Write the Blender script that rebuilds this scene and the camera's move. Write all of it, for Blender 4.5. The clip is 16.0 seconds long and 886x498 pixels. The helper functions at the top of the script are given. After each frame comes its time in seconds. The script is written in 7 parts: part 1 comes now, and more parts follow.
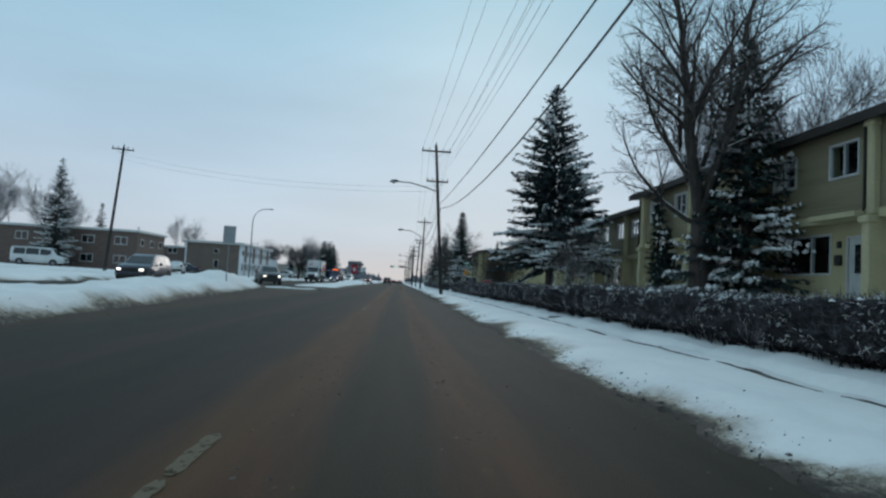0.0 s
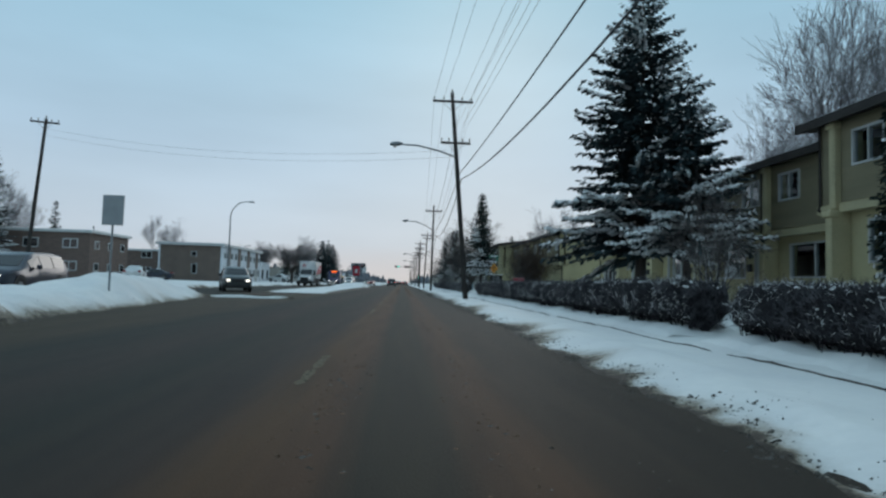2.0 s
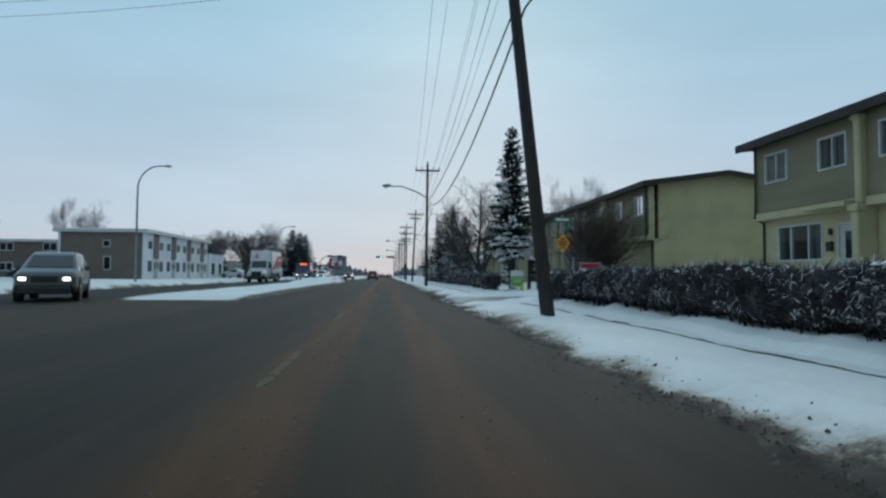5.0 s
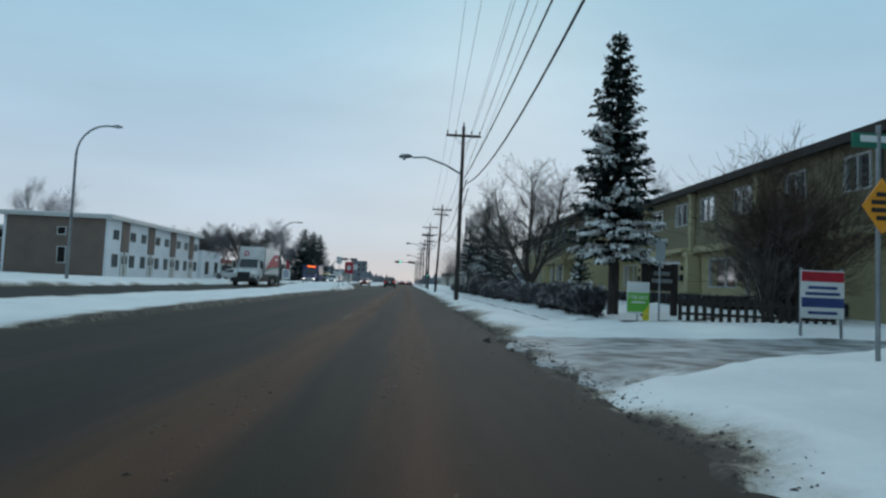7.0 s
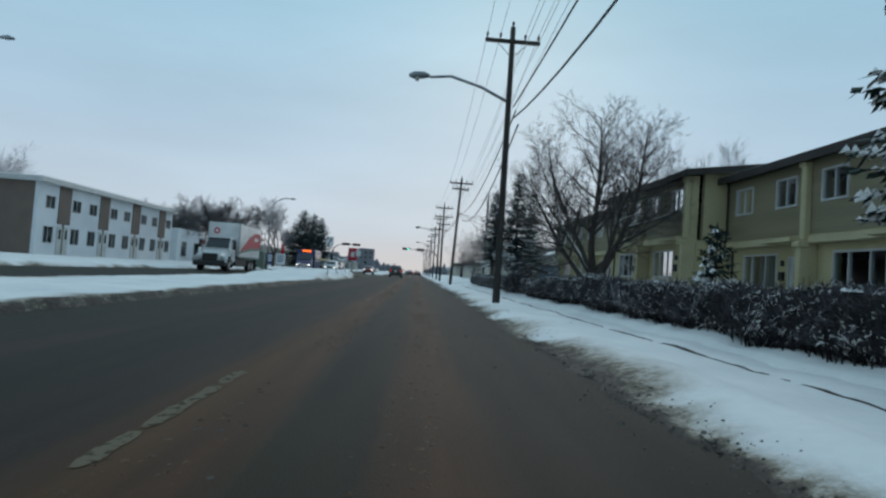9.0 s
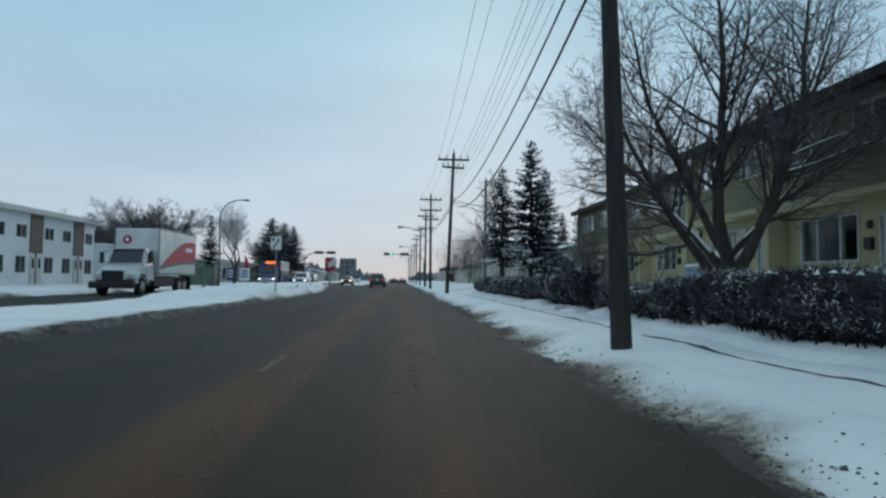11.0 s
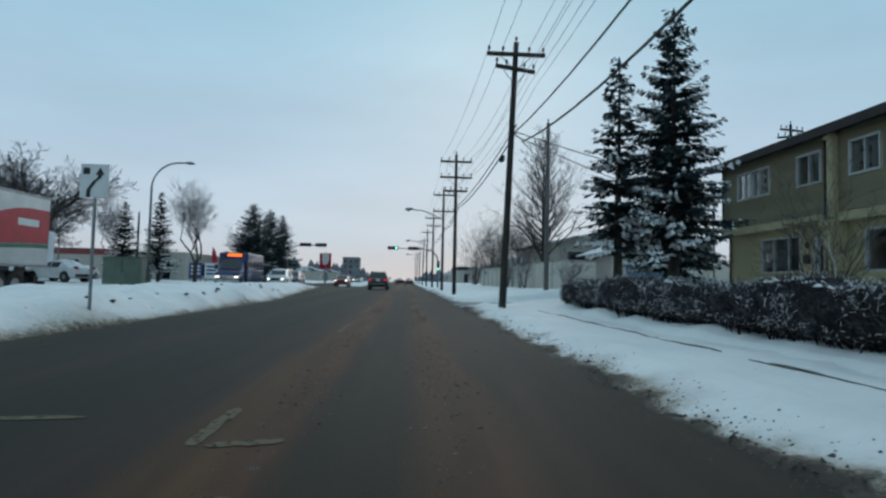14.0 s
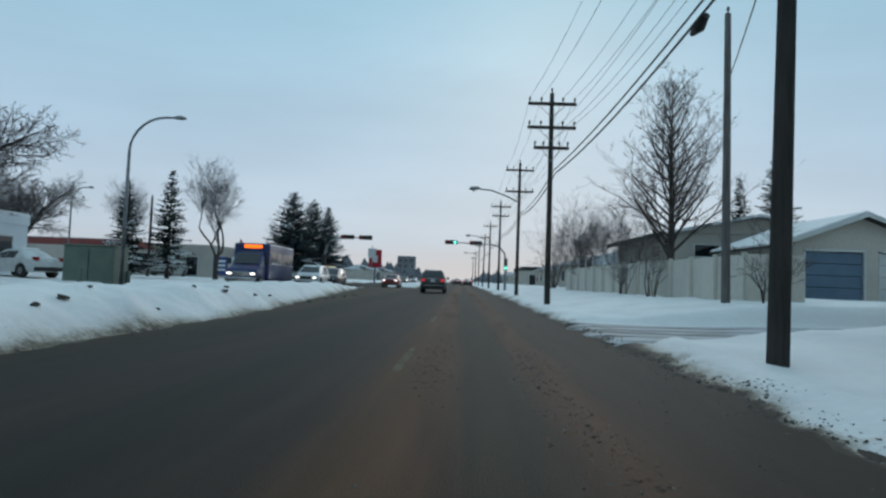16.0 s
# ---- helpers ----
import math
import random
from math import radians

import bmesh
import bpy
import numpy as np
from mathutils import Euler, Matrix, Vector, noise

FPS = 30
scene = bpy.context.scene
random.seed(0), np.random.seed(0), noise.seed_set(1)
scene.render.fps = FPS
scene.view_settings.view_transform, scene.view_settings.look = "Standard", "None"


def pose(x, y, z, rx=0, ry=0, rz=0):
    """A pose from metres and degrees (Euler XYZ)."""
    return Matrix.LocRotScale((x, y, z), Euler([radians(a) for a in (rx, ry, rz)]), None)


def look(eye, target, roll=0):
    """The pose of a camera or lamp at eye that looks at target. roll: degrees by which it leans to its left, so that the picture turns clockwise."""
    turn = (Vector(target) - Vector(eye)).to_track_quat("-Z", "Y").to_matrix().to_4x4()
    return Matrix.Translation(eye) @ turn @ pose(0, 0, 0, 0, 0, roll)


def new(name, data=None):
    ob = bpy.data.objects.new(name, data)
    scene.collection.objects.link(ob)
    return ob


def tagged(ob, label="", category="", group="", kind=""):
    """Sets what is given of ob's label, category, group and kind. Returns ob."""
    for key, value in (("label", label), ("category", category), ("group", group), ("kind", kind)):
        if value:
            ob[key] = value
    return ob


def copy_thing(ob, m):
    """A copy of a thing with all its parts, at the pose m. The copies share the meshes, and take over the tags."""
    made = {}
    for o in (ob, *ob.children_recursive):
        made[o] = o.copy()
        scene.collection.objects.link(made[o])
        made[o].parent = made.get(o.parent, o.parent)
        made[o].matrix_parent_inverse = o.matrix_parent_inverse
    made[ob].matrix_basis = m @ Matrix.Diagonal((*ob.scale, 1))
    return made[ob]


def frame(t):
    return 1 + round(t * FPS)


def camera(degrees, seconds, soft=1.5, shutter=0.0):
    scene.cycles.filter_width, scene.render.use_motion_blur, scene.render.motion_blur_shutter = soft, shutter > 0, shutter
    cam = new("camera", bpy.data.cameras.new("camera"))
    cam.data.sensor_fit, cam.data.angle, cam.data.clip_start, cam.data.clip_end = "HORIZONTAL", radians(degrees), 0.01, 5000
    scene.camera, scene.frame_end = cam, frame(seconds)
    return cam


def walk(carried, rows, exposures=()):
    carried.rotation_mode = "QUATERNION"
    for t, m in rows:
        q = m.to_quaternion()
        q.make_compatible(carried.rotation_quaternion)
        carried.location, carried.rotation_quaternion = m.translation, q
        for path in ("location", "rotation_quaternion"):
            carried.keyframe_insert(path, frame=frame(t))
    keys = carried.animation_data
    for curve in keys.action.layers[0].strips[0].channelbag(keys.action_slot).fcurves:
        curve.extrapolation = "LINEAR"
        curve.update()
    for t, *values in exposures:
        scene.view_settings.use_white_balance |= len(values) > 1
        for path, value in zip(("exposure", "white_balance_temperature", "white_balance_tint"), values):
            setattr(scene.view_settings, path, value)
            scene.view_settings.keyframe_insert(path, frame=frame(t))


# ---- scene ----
# ---- camera: a dashboard camera driven up the kerb lane (t, x, y, z, yaw, pitch, roll) ----
cam = camera(72.3, 16.0, soft=2.45)
ROWS = [
    (0, 0.000, -0.502, 0.953, -4.30, 3.28, -3.25),
    (0.5, -0.019, 2.925, 0.953, -3.73, 3.40, -2.73),
    (1, -0.055, 6.353, 0.950, -3.36, 3.27, -1.71),
    (1.5, -0.079, 9.599, 0.948, -3.64, 3.21, -1.49),
    (2, -0.094, 12.800, 0.948, -3.83, 3.27, -1.65),
    (2.5, -0.106, 16.132, 0.946, -3.49, 3.22, -1.51),
    (3, -0.057, 19.442, 0.951, -4.22, 3.17, -0.41),
    (5.5, 0.139, 37.083, 0.953, -5.86, 2.46, -0.83),
    (6, 0.365, 40.551, 0.956, -5.88, 3.01, -1.98),
    (6.5, 0.434, 44.061, 0.946, -4.19, 2.81, -2.94),
    (7, 0.497, 47.191, 0.935, -3.30, 3.33, -2.47),
    (7.5, 0.452, 50.299, 0.949, -3.96, 2.95, -1.20),
    (8, 0.402, 53.428, 0.953, -3.34, 2.73, -1.57),
    (8.5, 0.447, 56.205, 0.933, -3.60, 2.80, -0.66),
    (9, 0.409, 59.077, 0.949, -2.57, 2.38, -4.03),
    (11.5, 0.396, 74.132, 0.942, -4.15, 3.11, -0.13),
    (12, 0.309, 77.217, 0.951, -3.64, 3.23, -1.92),
    (12.5, 0.247, 80.298, 0.945, -2.98, 3.06, -1.70),
    (13, 0.220, 83.293, 0.952, -3.33, 2.95, -0.42),
    (13.5, 0.192, 86.316, 0.941, -3.63, 3.31, -0.52),
    (14, 0.181, 89.083, 0.950, -3.46, 3.05, -1.28),
    (14.5, 0.121, 91.928, 0.940, -2.01, 3.12, -2.93),
    (15, -0.016, 95.011, 0.945, -1.06, 3.52, -3.16),
    (15.5, -0.178, 98.141, 0.955, 0.65, 3.31, -2.18),
    (16, -0.351, 101.250, 0.974, 1.75, 2.96, -2.14),
]
walk(cam, [(t, pose(x, y, z, 90 + pitch, roll, yaw)) for t, x, y, z, yaw, pitch, roll in ROWS])

# ---- world and light: flat winter overcast, paler and warmer low in the sky ----
world = bpy.data.worlds.new("overcast")
scene.world = world
world.use_nodes = True
_n, _l = world.node_tree.nodes, world.node_tree.links
_n.clear()
_sky = _n.new("ShaderNodeTexSky")
_sky.sky_type, _sky.sun_disc = "NISHITA", False
_sky.sun_elevation, _sky.sun_rotation = radians(22), radians(8)
_sky.air_density, _sky.dust_density = 1.4, 3.0
_bg1 = _n.new("ShaderNodeBackground")
_bg1.inputs["Strength"].default_value = 0.05
_l.new(_sky.outputs[0], _bg1.inputs["Color"])
_tc = _n.new("ShaderNodeTexCoord")
_sep = _n.new("ShaderNodeSeparateXYZ")
_l.new(_tc.outputs["Generated"], _sep.inputs[0])
_ramp = _n.new("ShaderNodeValToRGB")
_cr = _ramp.color_ramp
_cr.elements[0].position, _cr.elements[0].color = 0.0, (0.65, 0.63, 0.64, 1)
_cr.elements[1].position, _cr.elements[1].color = 1.0, (0.385, 0.58, 0.72, 1)
for _p, _c in ((0.06, (0.54, 0.64, 0.74, 1)), (0.2, (0.45, 0.615, 0.765, 1)), (0.45, (0.32, 0.575, 0.735, 1)), (0.62, (0.36, 0.575, 0.72, 1))):
    _e = _cr.elements.new(_p)
    _e.color = _c
_l.new(_sep.outputs["Z"], _ramp.inputs[0])
_map = _n.new("ShaderNodeMapping")
_map.inputs["Scale"].default_value = (1.2, 1.2, 5.0)
_l.new(_tc.outputs["Generated"], _map.inputs[0])
_cloud = _n.new("ShaderNodeTexNoise")
_cloud.inputs["Scale"].default_value, _cloud.inputs["Detail"].default_value = 1.6, 5.0
_l.new(_map.outputs[0], _cloud.inputs["Vector"])
_cl = _n.new("ShaderNodeMapRange")
_cl.inputs["From Min"].default_value, _cl.inputs["From Max"].default_value = 0.3, 0.7
_cl.inputs["To Min"].default_value, _cl.inputs["To Max"].default_value = 0.92, 1.06
_l.new(_cloud.outputs[0], _cl.inputs[0])
_bg2 = _n.new("ShaderNodeBackground")
_l.new(_ramp.outputs[0], _bg2.inputs["Color"])
_l.new(_cl.outputs[0], _bg2.inputs["Strength"])
_add = _n.new("ShaderNodeMixShader")
_add.inputs[0].default_value = 0.94
_l.new(_bg1.outputs[0], _add.inputs[1])
_l.new(_bg2.outputs[0], _add.inputs[2])
_wo = _n.new("ShaderNodeOutputWorld")
_l.new(_add.outputs[0], _wo.inputs[0])

sun = new("sun", bpy.data.lights.new("sun", "SUN"))
sun.data.energy, sun.data.angle, sun.data.color = 0.5, radians(30), (1.0, 0.95, 0.9)
sun.matrix_world = look((0, 0, 50), (-18, -60, 26))


# ---- materials ----
def material(name, a, b=None, scale=3.0, rough=0.8, metal=0.0, bump=0.0, bump_scale=None, fine=0.15, stretch=(1, 1, 1), spread=(0.35, 0.65), coat=0.0, spec=0.4):
    """A surface with blotches of colour b on a, a finer grain over both, and relief."""
    m = bpy.data.materials.new(name)
    m.use_nodes = True
    n, l = m.node_tree.nodes, m.node_tree.links
    p = n["Principled BSDF"]
    p.inputs["Roughness"].default_value, p.inputs["Metallic"].default_value = rough, metal
    p.inputs["Coat Weight"].default_value = coat
    p.inputs["Specular IOR Level"].default_value = spec
    b = b or tuple(c * 0.75 for c in a)
    tc, mp = n.new("ShaderNodeTexCoord"), n.new("ShaderNodeMapping")
    mp.inputs["Scale"].default_value = stretch
    l.new(tc.outputs["Object"], mp.inputs[0])
    big, small = n.new("ShaderNodeTexNoise"), n.new("ShaderNodeTexNoise")
    big.inputs["Scale"].default_value, big.inputs["Detail"].default_value = scale, 6
    small.inputs["Scale"].default_value, small.inputs["Detail"].default_value = scale * 14, 3
    for t in (big, small):
        l.new(mp.outputs[0], t.inputs["Vector"])
    r = n.new("ShaderNodeMapRange")
    r.inputs["From Min"].default_value, r.inputs["From Max"].default_value = spread
    l.new(big.outputs[0], r.inputs[0])
    mix = n.new("ShaderNodeMix")
    mix.data_type = "RGBA"
    mix.inputs[6].default_value, mix.inputs[7].default_value = (*a, 1), (*b, 1)
    l.new(r.outputs[0], mix.inputs[0])
    g = n.new("ShaderNodeMapRange")
    g.inputs["To Min"].default_value, g.inputs["To Max"].default_value = 1 - fine, 1 + fine
    l.new(small.outputs[0], g.inputs[0])
    mul = n.new("ShaderNodeMix")
    mul.data_type, mul.blend_type = "RGBA", "MULTIPLY"
    mul.inputs[0].default_value = 1
    l.new(mix.outputs[2], mul.inputs[6])
    l.new(g.outputs[0], mul.inputs[7])
    l.new(mul.outputs[2], p.inputs["Base Color"])
    if bump:
        bt, bp = n.new("ShaderNodeTexNoise"), n.new("ShaderNodeBump")
        bt.inputs["Scale"].default_value, bt.inputs["Detail"].default_value = bump_scale or scale * 8, 6
        l.new(mp.outputs[0], bt.inputs["Vector"])
        bp.inputs["Strength"].default_value, bp.inputs["Distance"].default_value = bump, 0.05
        l.new(bt.outputs[0], bp.inputs["Height"])
        l.new(bp.outputs[0], p.inputs["Normal"])
    return m


def glowing(name, colour, strength):
    m = material(name, colour, colour, fine=0.0, rough=0.3)
    p = m.node_tree.nodes["Principled BSDF"]
    p.inputs["Emission Color"].default_value = (*colour, 1)
    p.inputs["Emission Strength"].default_value = strength
    return m


def glass(name, tint=(0.6, 0.66, 0.68)):
    m = bpy.data.materials.new(name)
    m.use_nodes = True
    n, l = m.node_tree.nodes, m.node_tree.links
    n.clear()
    t, g, f, x, o = (n.new("ShaderNode" + k) for k in ("BsdfTransparent", "BsdfGlossy", "Fresnel", "MixShader", "OutputMaterial"))
    t.inputs[0].default_value = (*tint, 1)
    g.inputs["Roughness"].default_value, f.inputs[0].default_value = 0.05, 1.14
    l.new(f.outputs[0], x.inputs[0])
    l.new(t.outputs[0], x.inputs[1])
    l.new(g.outputs[0], x.inputs[2])
    l.new(x.outputs[0], o.inputs[0])
    return m


def banded(name, rows, colours, rough, bump, bump_scale, stretch, wobble):
    """A surface whose colour runs across x by a ramp (rows of x in metres), broken up by noise drawn out along y."""
    m = material(name, colours[0], colours[0], rough=rough, bump=bump, bump_scale=bump_scale, spec=0.2)
    n, l = m.node_tree.nodes, m.node_tree.links
    p = n["Principled BSDF"]
    geo, sep = n.new("ShaderNodeNewGeometry"), n.new("ShaderNodeSeparateXYZ")
    l.new(geo.outputs["Position"], sep.inputs[0])
    mp, ns = n.new("ShaderNodeMapping"), n.new("ShaderNodeTexNoise")
    mp.inputs["Scale"].default_value = stretch
    l.new(geo.outputs["Position"], mp.inputs[0])
    l.new(mp.outputs[0], ns.inputs["Vector"])
    ns.inputs["Scale"].default_value, ns.inputs["Detail"].default_value, ns.inputs["Roughness"].default_value = 1.0, 7, 0.62
    off = n.new("ShaderNodeMath")
    off.operation = "MULTIPLY_ADD"
    l.new(ns.outputs[0], off.inputs[0])
    off.inputs[1].default_value = wobble
    l.new(sep.outputs["X"], off.inputs[2])
    lo, hi = rows[0], rows[-1]
    mr = n.new("ShaderNodeMapRange")
    mr.inputs["From Min"].default_value, mr.inputs["From Max"].default_value = lo + wobble / 2, hi + wobble / 2
    l.new(off.outputs[0], mr.inputs[0])
    rp = n.new("ShaderNodeValToRGB")
    e = rp.color_ramp.elements
    e[0].position, e[0].color = 0, (*colours[0], 1)
    e[1].position, e[1].color = 1, (*colours[-1], 1)
    for x, c in zip(rows[1:-1], colours[1:-1]):
        k = e.new((x - lo) / (hi - lo))
        k.color = (*c, 1)
    l.new(mr.outputs[0], rp.inputs[0])
    fine = n.new("ShaderNodeTexNoise")
    fine.inputs["Scale"].default_value, fine.inputs["Detail"].default_value = 2.5, 8
    mp2 = n.new("ShaderNodeMapping")
    mp2.inputs["Scale"].default_value = (1.6, 0.12, 1)
    l.new(geo.outputs["Position"], mp2.inputs[0])
    l.new(mp2.outputs[0], fine.inputs["Vector"])
    g = n.new("ShaderNodeMapRange")
    g.inputs["From Min"].default_value, g.inputs["From Max"].default_value = 0.25, 0.75
    g.inputs["To Min"].default_value, g.inputs["To Max"].default_value = 0.68, 1.32
    l.new(fine.outputs[0], g.inputs[0])
    mul = n.new("ShaderNodeMix")
    mul.data_type, mul.blend_type = "RGBA", "MULTIPLY"
    mul.inputs[0].default_value = 1
    l.new(rp.outputs[0], mul.inputs[6])
    l.new(g.outputs[0], mul.inputs[7])
    l.new(mul.outputs[2], p.inputs["Base Color"])
    return m


def rutted(name, centre):
    """Driven slush whose ruts curve round a turning centre."""
    m = material(name, (0.34, 0.345, 0.345), (0.10, 0.098, 0.09), scale=1.6, rough=0.6, bump=0.5, bump_scale=9, spread=(0.42, 0.62))
    n, l = m.node_tree.nodes, m.node_tree.links
    p = n["Principled BSDF"]
    base = p.inputs["Base Color"].links[0].from_socket
    geo, off, sep, ln, at, com, ns, mr, mix = (n.new("ShaderNode" + k) for k in ("NewGeometry", "VectorMath", "SeparateXYZ", "VectorMath", "Math", "CombineXYZ", "TexNoise", "MapRange", "Mix"))
    off.operation, ln.operation, at.operation = "SUBTRACT", "LENGTH", "ARCTAN2"
    off.inputs[1].default_value = (*centre, 0)
    l.new(geo.outputs["Position"], off.inputs[0])
    l.new(off.outputs[0], sep.inputs[0])
    l.new(off.outputs[0], ln.inputs[0])
    l.new(sep.outputs["Y"], at.inputs[0])
    l.new(sep.outputs["X"], at.inputs[1])
    l.new(ln.outputs["Value"], com.inputs[0])
    l.new(at.outputs[0], com.inputs[1])
    l.new(com.outputs[0], ns.inputs["Vector"])
    ns.inputs["Scale"].default_value, ns.inputs["Detail"].default_value, ns.inputs["Roughness"].default_value = 2.6, 7, 0.62
    mr.inputs["From Min"].default_value, mr.inputs["From Max"].default_value = 0.52, 0.70
    l.new(ns.outputs[0], mr.inputs[0])
    mix.data_type = "RGBA"
    mix.inputs[7].default_value = (0.66, 0.66, 0.65, 1)
    l.new(mr.outputs[0], mix.inputs[0])
    l.new(base, mix.inputs[6])
    l.new(mix.outputs[2], p.inputs["Base Color"])
    return m


ASPH, SAND, GRIT, TRACK = (0.0165, 0.0138, 0.0070), (0.078, 0.036, 0.013), (0.044, 0.028, 0.0125), (0.024, 0.0170, 0.0078)
M_ROAD = banded("sanded_winter_asphalt", (-17.5, -16.2, -13.5, -10.3, -9.6, -5.4, -4.6, -3.2, -2.4, -1.35, -0.96, -0.56, -0.30, 0.18, 0.38, 0.68, 0.95, 1.7, 2.7),
                (GRIT, ASPH, ASPH, ASPH, GRIT, GRIT, ASPH, (0.030, 0.018, 0.011), ASPH, (0.033, 0.019, 0.012), SAND, (0.076, 0.032, 0.0135), TRACK, TRACK, (0.058, 0.026, 0.0115), (0.070, 0.031, 0.0135), (0.034, 0.020, 0.011), (0.020, 0.0150, 0.0095), (0.026, 0.019, 0.0115)),
                0.74, 0.18, 60, (0.8, 0.05, 1), 0.5)
M_SAND = material("road_sand_lumps", (0.17, 0.098, 0.060), (0.075, 0.048, 0.033), scale=5, rough=0.95, bump=0.4)
M_SNOW = material("settled_snow", (0.84, 0.82, 0.79), (0.74, 0.73, 0.72), scale=0.6, rough=0.75, bump=0.35, bump_scale=7, fine=0.05)
M_SNOWCLUMP = material("fresh_snow_clumps", (0.84, 0.83, 0.81), (0.74, 0.74, 0.74), scale=3, rough=0.8, fine=0.05)
M_PACKED = material("driven_grey_snow", (0.46, 0.47, 0.48), (0.11, 0.105, 0.10), scale=1.3, rough=0.7, bump=0.6, bump_scale=7, stretch=(0.45, 1.5, 1), spread=(0.42, 0.66))
M_RUTTED = rutted("rutted_grey_slush", (8.5, 49.5))
M_CLOD = material("dirty_snow_clods", (0.050, 0.040, 0.032), (0.13, 0.115, 0.10), scale=6, rough=0.85, bump=0.4)
M_LINE = material("worn_lane_paint", (0.165, 0.132, 0.092), (0.045, 0.034, 0.023), scale=16, rough=0.9, spread=(0.50, 0.66), stretch=(1.2, 0.8, 1), spec=0.08)
M_POLE = material("weathered_pole_wood", (0.050, 0.043, 0.038), (0.026, 0.022, 0.020), scale=5, rough=0.9, bump=0.5, stretch=(3, 3, 0.2))
M_STUB = material("pale_weathered_pole_wood", (0.17, 0.16, 0.15), (0.10, 0.09, 0.085), scale=5, rough=0.9, bump=0.5, stretch=(3, 3, 0.2))
M_STEEL = material("galvanised_steel", (0.28, 0.30, 0.31), (0.20, 0.21, 0.22), scale=4, rough=0.5, metal=0.6)
M_BLACK = material("black_cable", (0.015, 0.015, 0.017), rough=0.6)
M_THIN = material("bare_conductor", (0.26, 0.28, 0.30), rough=0.5)
M_CERAM = material("brown_insulator", (0.06, 0.045, 0.04), rough=0.3)
M_LENS = material("lamp_lens", (0.5, 0.52, 0.5), rough=0.2)
M_NEEDLE = material("spruce_needles", (0.034, 0.056, 0.050), (0.018, 0.031, 0.029), scale=1.2, rough=0.8, spec=0.2)
M_BLUENEEDLE = material("blue_spruce_needles", (0.056, 0.084, 0.090), (0.028, 0.044, 0.048), scale=1.2, rough=0.8, spec=0.2)
M_BARK = material("grey_brown_bark", (0.075, 0.060, 0.052), (0.038, 0.031, 0.028), scale=4, rough=0.95, bump=0.6, stretch=(2, 2, 0.4))
M_TWIG = material("frosted_twigs", (0.115, 0.10, 0.095), (0.07, 0.06, 0.057), scale=2, rough=0.9)
M_FROSTTWIG = material("lightly_frosted_twigs", (0.15, 0.14, 0.145), (0.09, 0.083, 0.085), scale=2, rough=0.9)
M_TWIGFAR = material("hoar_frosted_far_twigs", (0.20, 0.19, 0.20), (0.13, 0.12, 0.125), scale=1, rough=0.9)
M_RUST = material("rusty_brown_twigs", (0.075, 0.046, 0.032), (0.040, 0.027, 0.022), scale=1.5, rough=0.9)
M_HEDGE = material("bare_hedge_twigs", (0.120, 0.116, 0.126), (0.026, 0.024, 0.027), scale=5.0, rough=0.9, spec=0.15)
# stem wood; on the solid hedge core this dark stands in for inner shade
M_HEDGECORE = material("hedge_stems_and_shaded_core", (0.042, 0.039, 0.042), (0.015, 0.014, 0.015), scale=9, rough=1.0, bump=0.9, spec=0.1)
M_STUCCO = material("pale_yellow_stucco", (0.455, 0.40, 0.235), (0.39, 0.345, 0.205), scale=0.7, rough=0.9, bump=0.25, bump_scale=45, fine=0.08)
M_SIDING = material("ochre_lap_siding", (0.225, 0.195, 0.122), (0.185, 0.16, 0.10), scale=0.8, rough=0.75, fine=0.06, stretch=(1, 0.3, 3))
M_TRIM = material("cream_trim", (0.455, 0.40, 0.245), (0.39, 0.345, 0.215), scale=1.2, rough=0.8)
M_FASCIA = material("dark_brown_fascia", (0.035, 0.028, 0.024), (0.022, 0.018, 0.016), scale=2, rough=0.7)
M_ROOF = material("shingles_dusted_with_snow", (0.10, 0.095, 0.09), (0.6, 0.62, 0.64), scale=0.9, rough=0.9, bump=0.3, spread=(0.4, 0.55))
M_WHITE = material("white_vinyl", (0.50, 0.51, 0.50), (0.42, 0.43, 0.42), scale=2, rough=0.45, fine=0.04)
M_PANE = glass("window_glass")
M_CURTAIN = material("pale_curtain", (0.20, 0.21, 0.20), (0.11, 0.12, 0.12), scale=1.5, rough=0.9, stretch=(1, 5, 0.3))
M_DARKIN = material("dim_interior", (0.03, 0.03, 0.03), rough=1.0)
M_DOOR = material("pale_painted_door", (0.45, 0.47, 0.44), (0.38, 0.40, 0.38), scale=2, rough=0.5)
M_WALLWHITE = material("white_painted_stucco", (0.66, 0.68, 0.70), (0.58, 0.60, 0.62), scale=0.5, rough=0.85, bump=0.15, bump_scale=30, fine=0.05)
M_BROWNPANEL = material("taupe_brown_cladding", (0.165, 0.125, 0.103), (0.138, 0.105, 0.088), scale=0.8, rough=0.85, fine=0.08)
M_BRICK = material("brown_brick_face", (0.155, 0.108, 0.090), (0.115, 0.084, 0.072), scale=1.5, rough=0.9, fine=0.25, stretch=(1, 1, 3))
M_BEIGE = material("beige_block_wall", (0.44, 0.41, 0.36), (0.38, 0.35, 0.31), scale=0.6, rough=0.9, bump=0.2, bump_scale=25)
M_CREAMWALL = material("cream_fence_boards", (0.58, 0.55, 0.48), (0.50, 0.47, 0.42), scale=0.8, rough=0.85, stretch=(1, 1, 0.3))
M_REDBAND = material("dull_red_fascia", (0.22, 0.05, 0.045), (0.17, 0.045, 0.04), scale=1, rough=0.7)
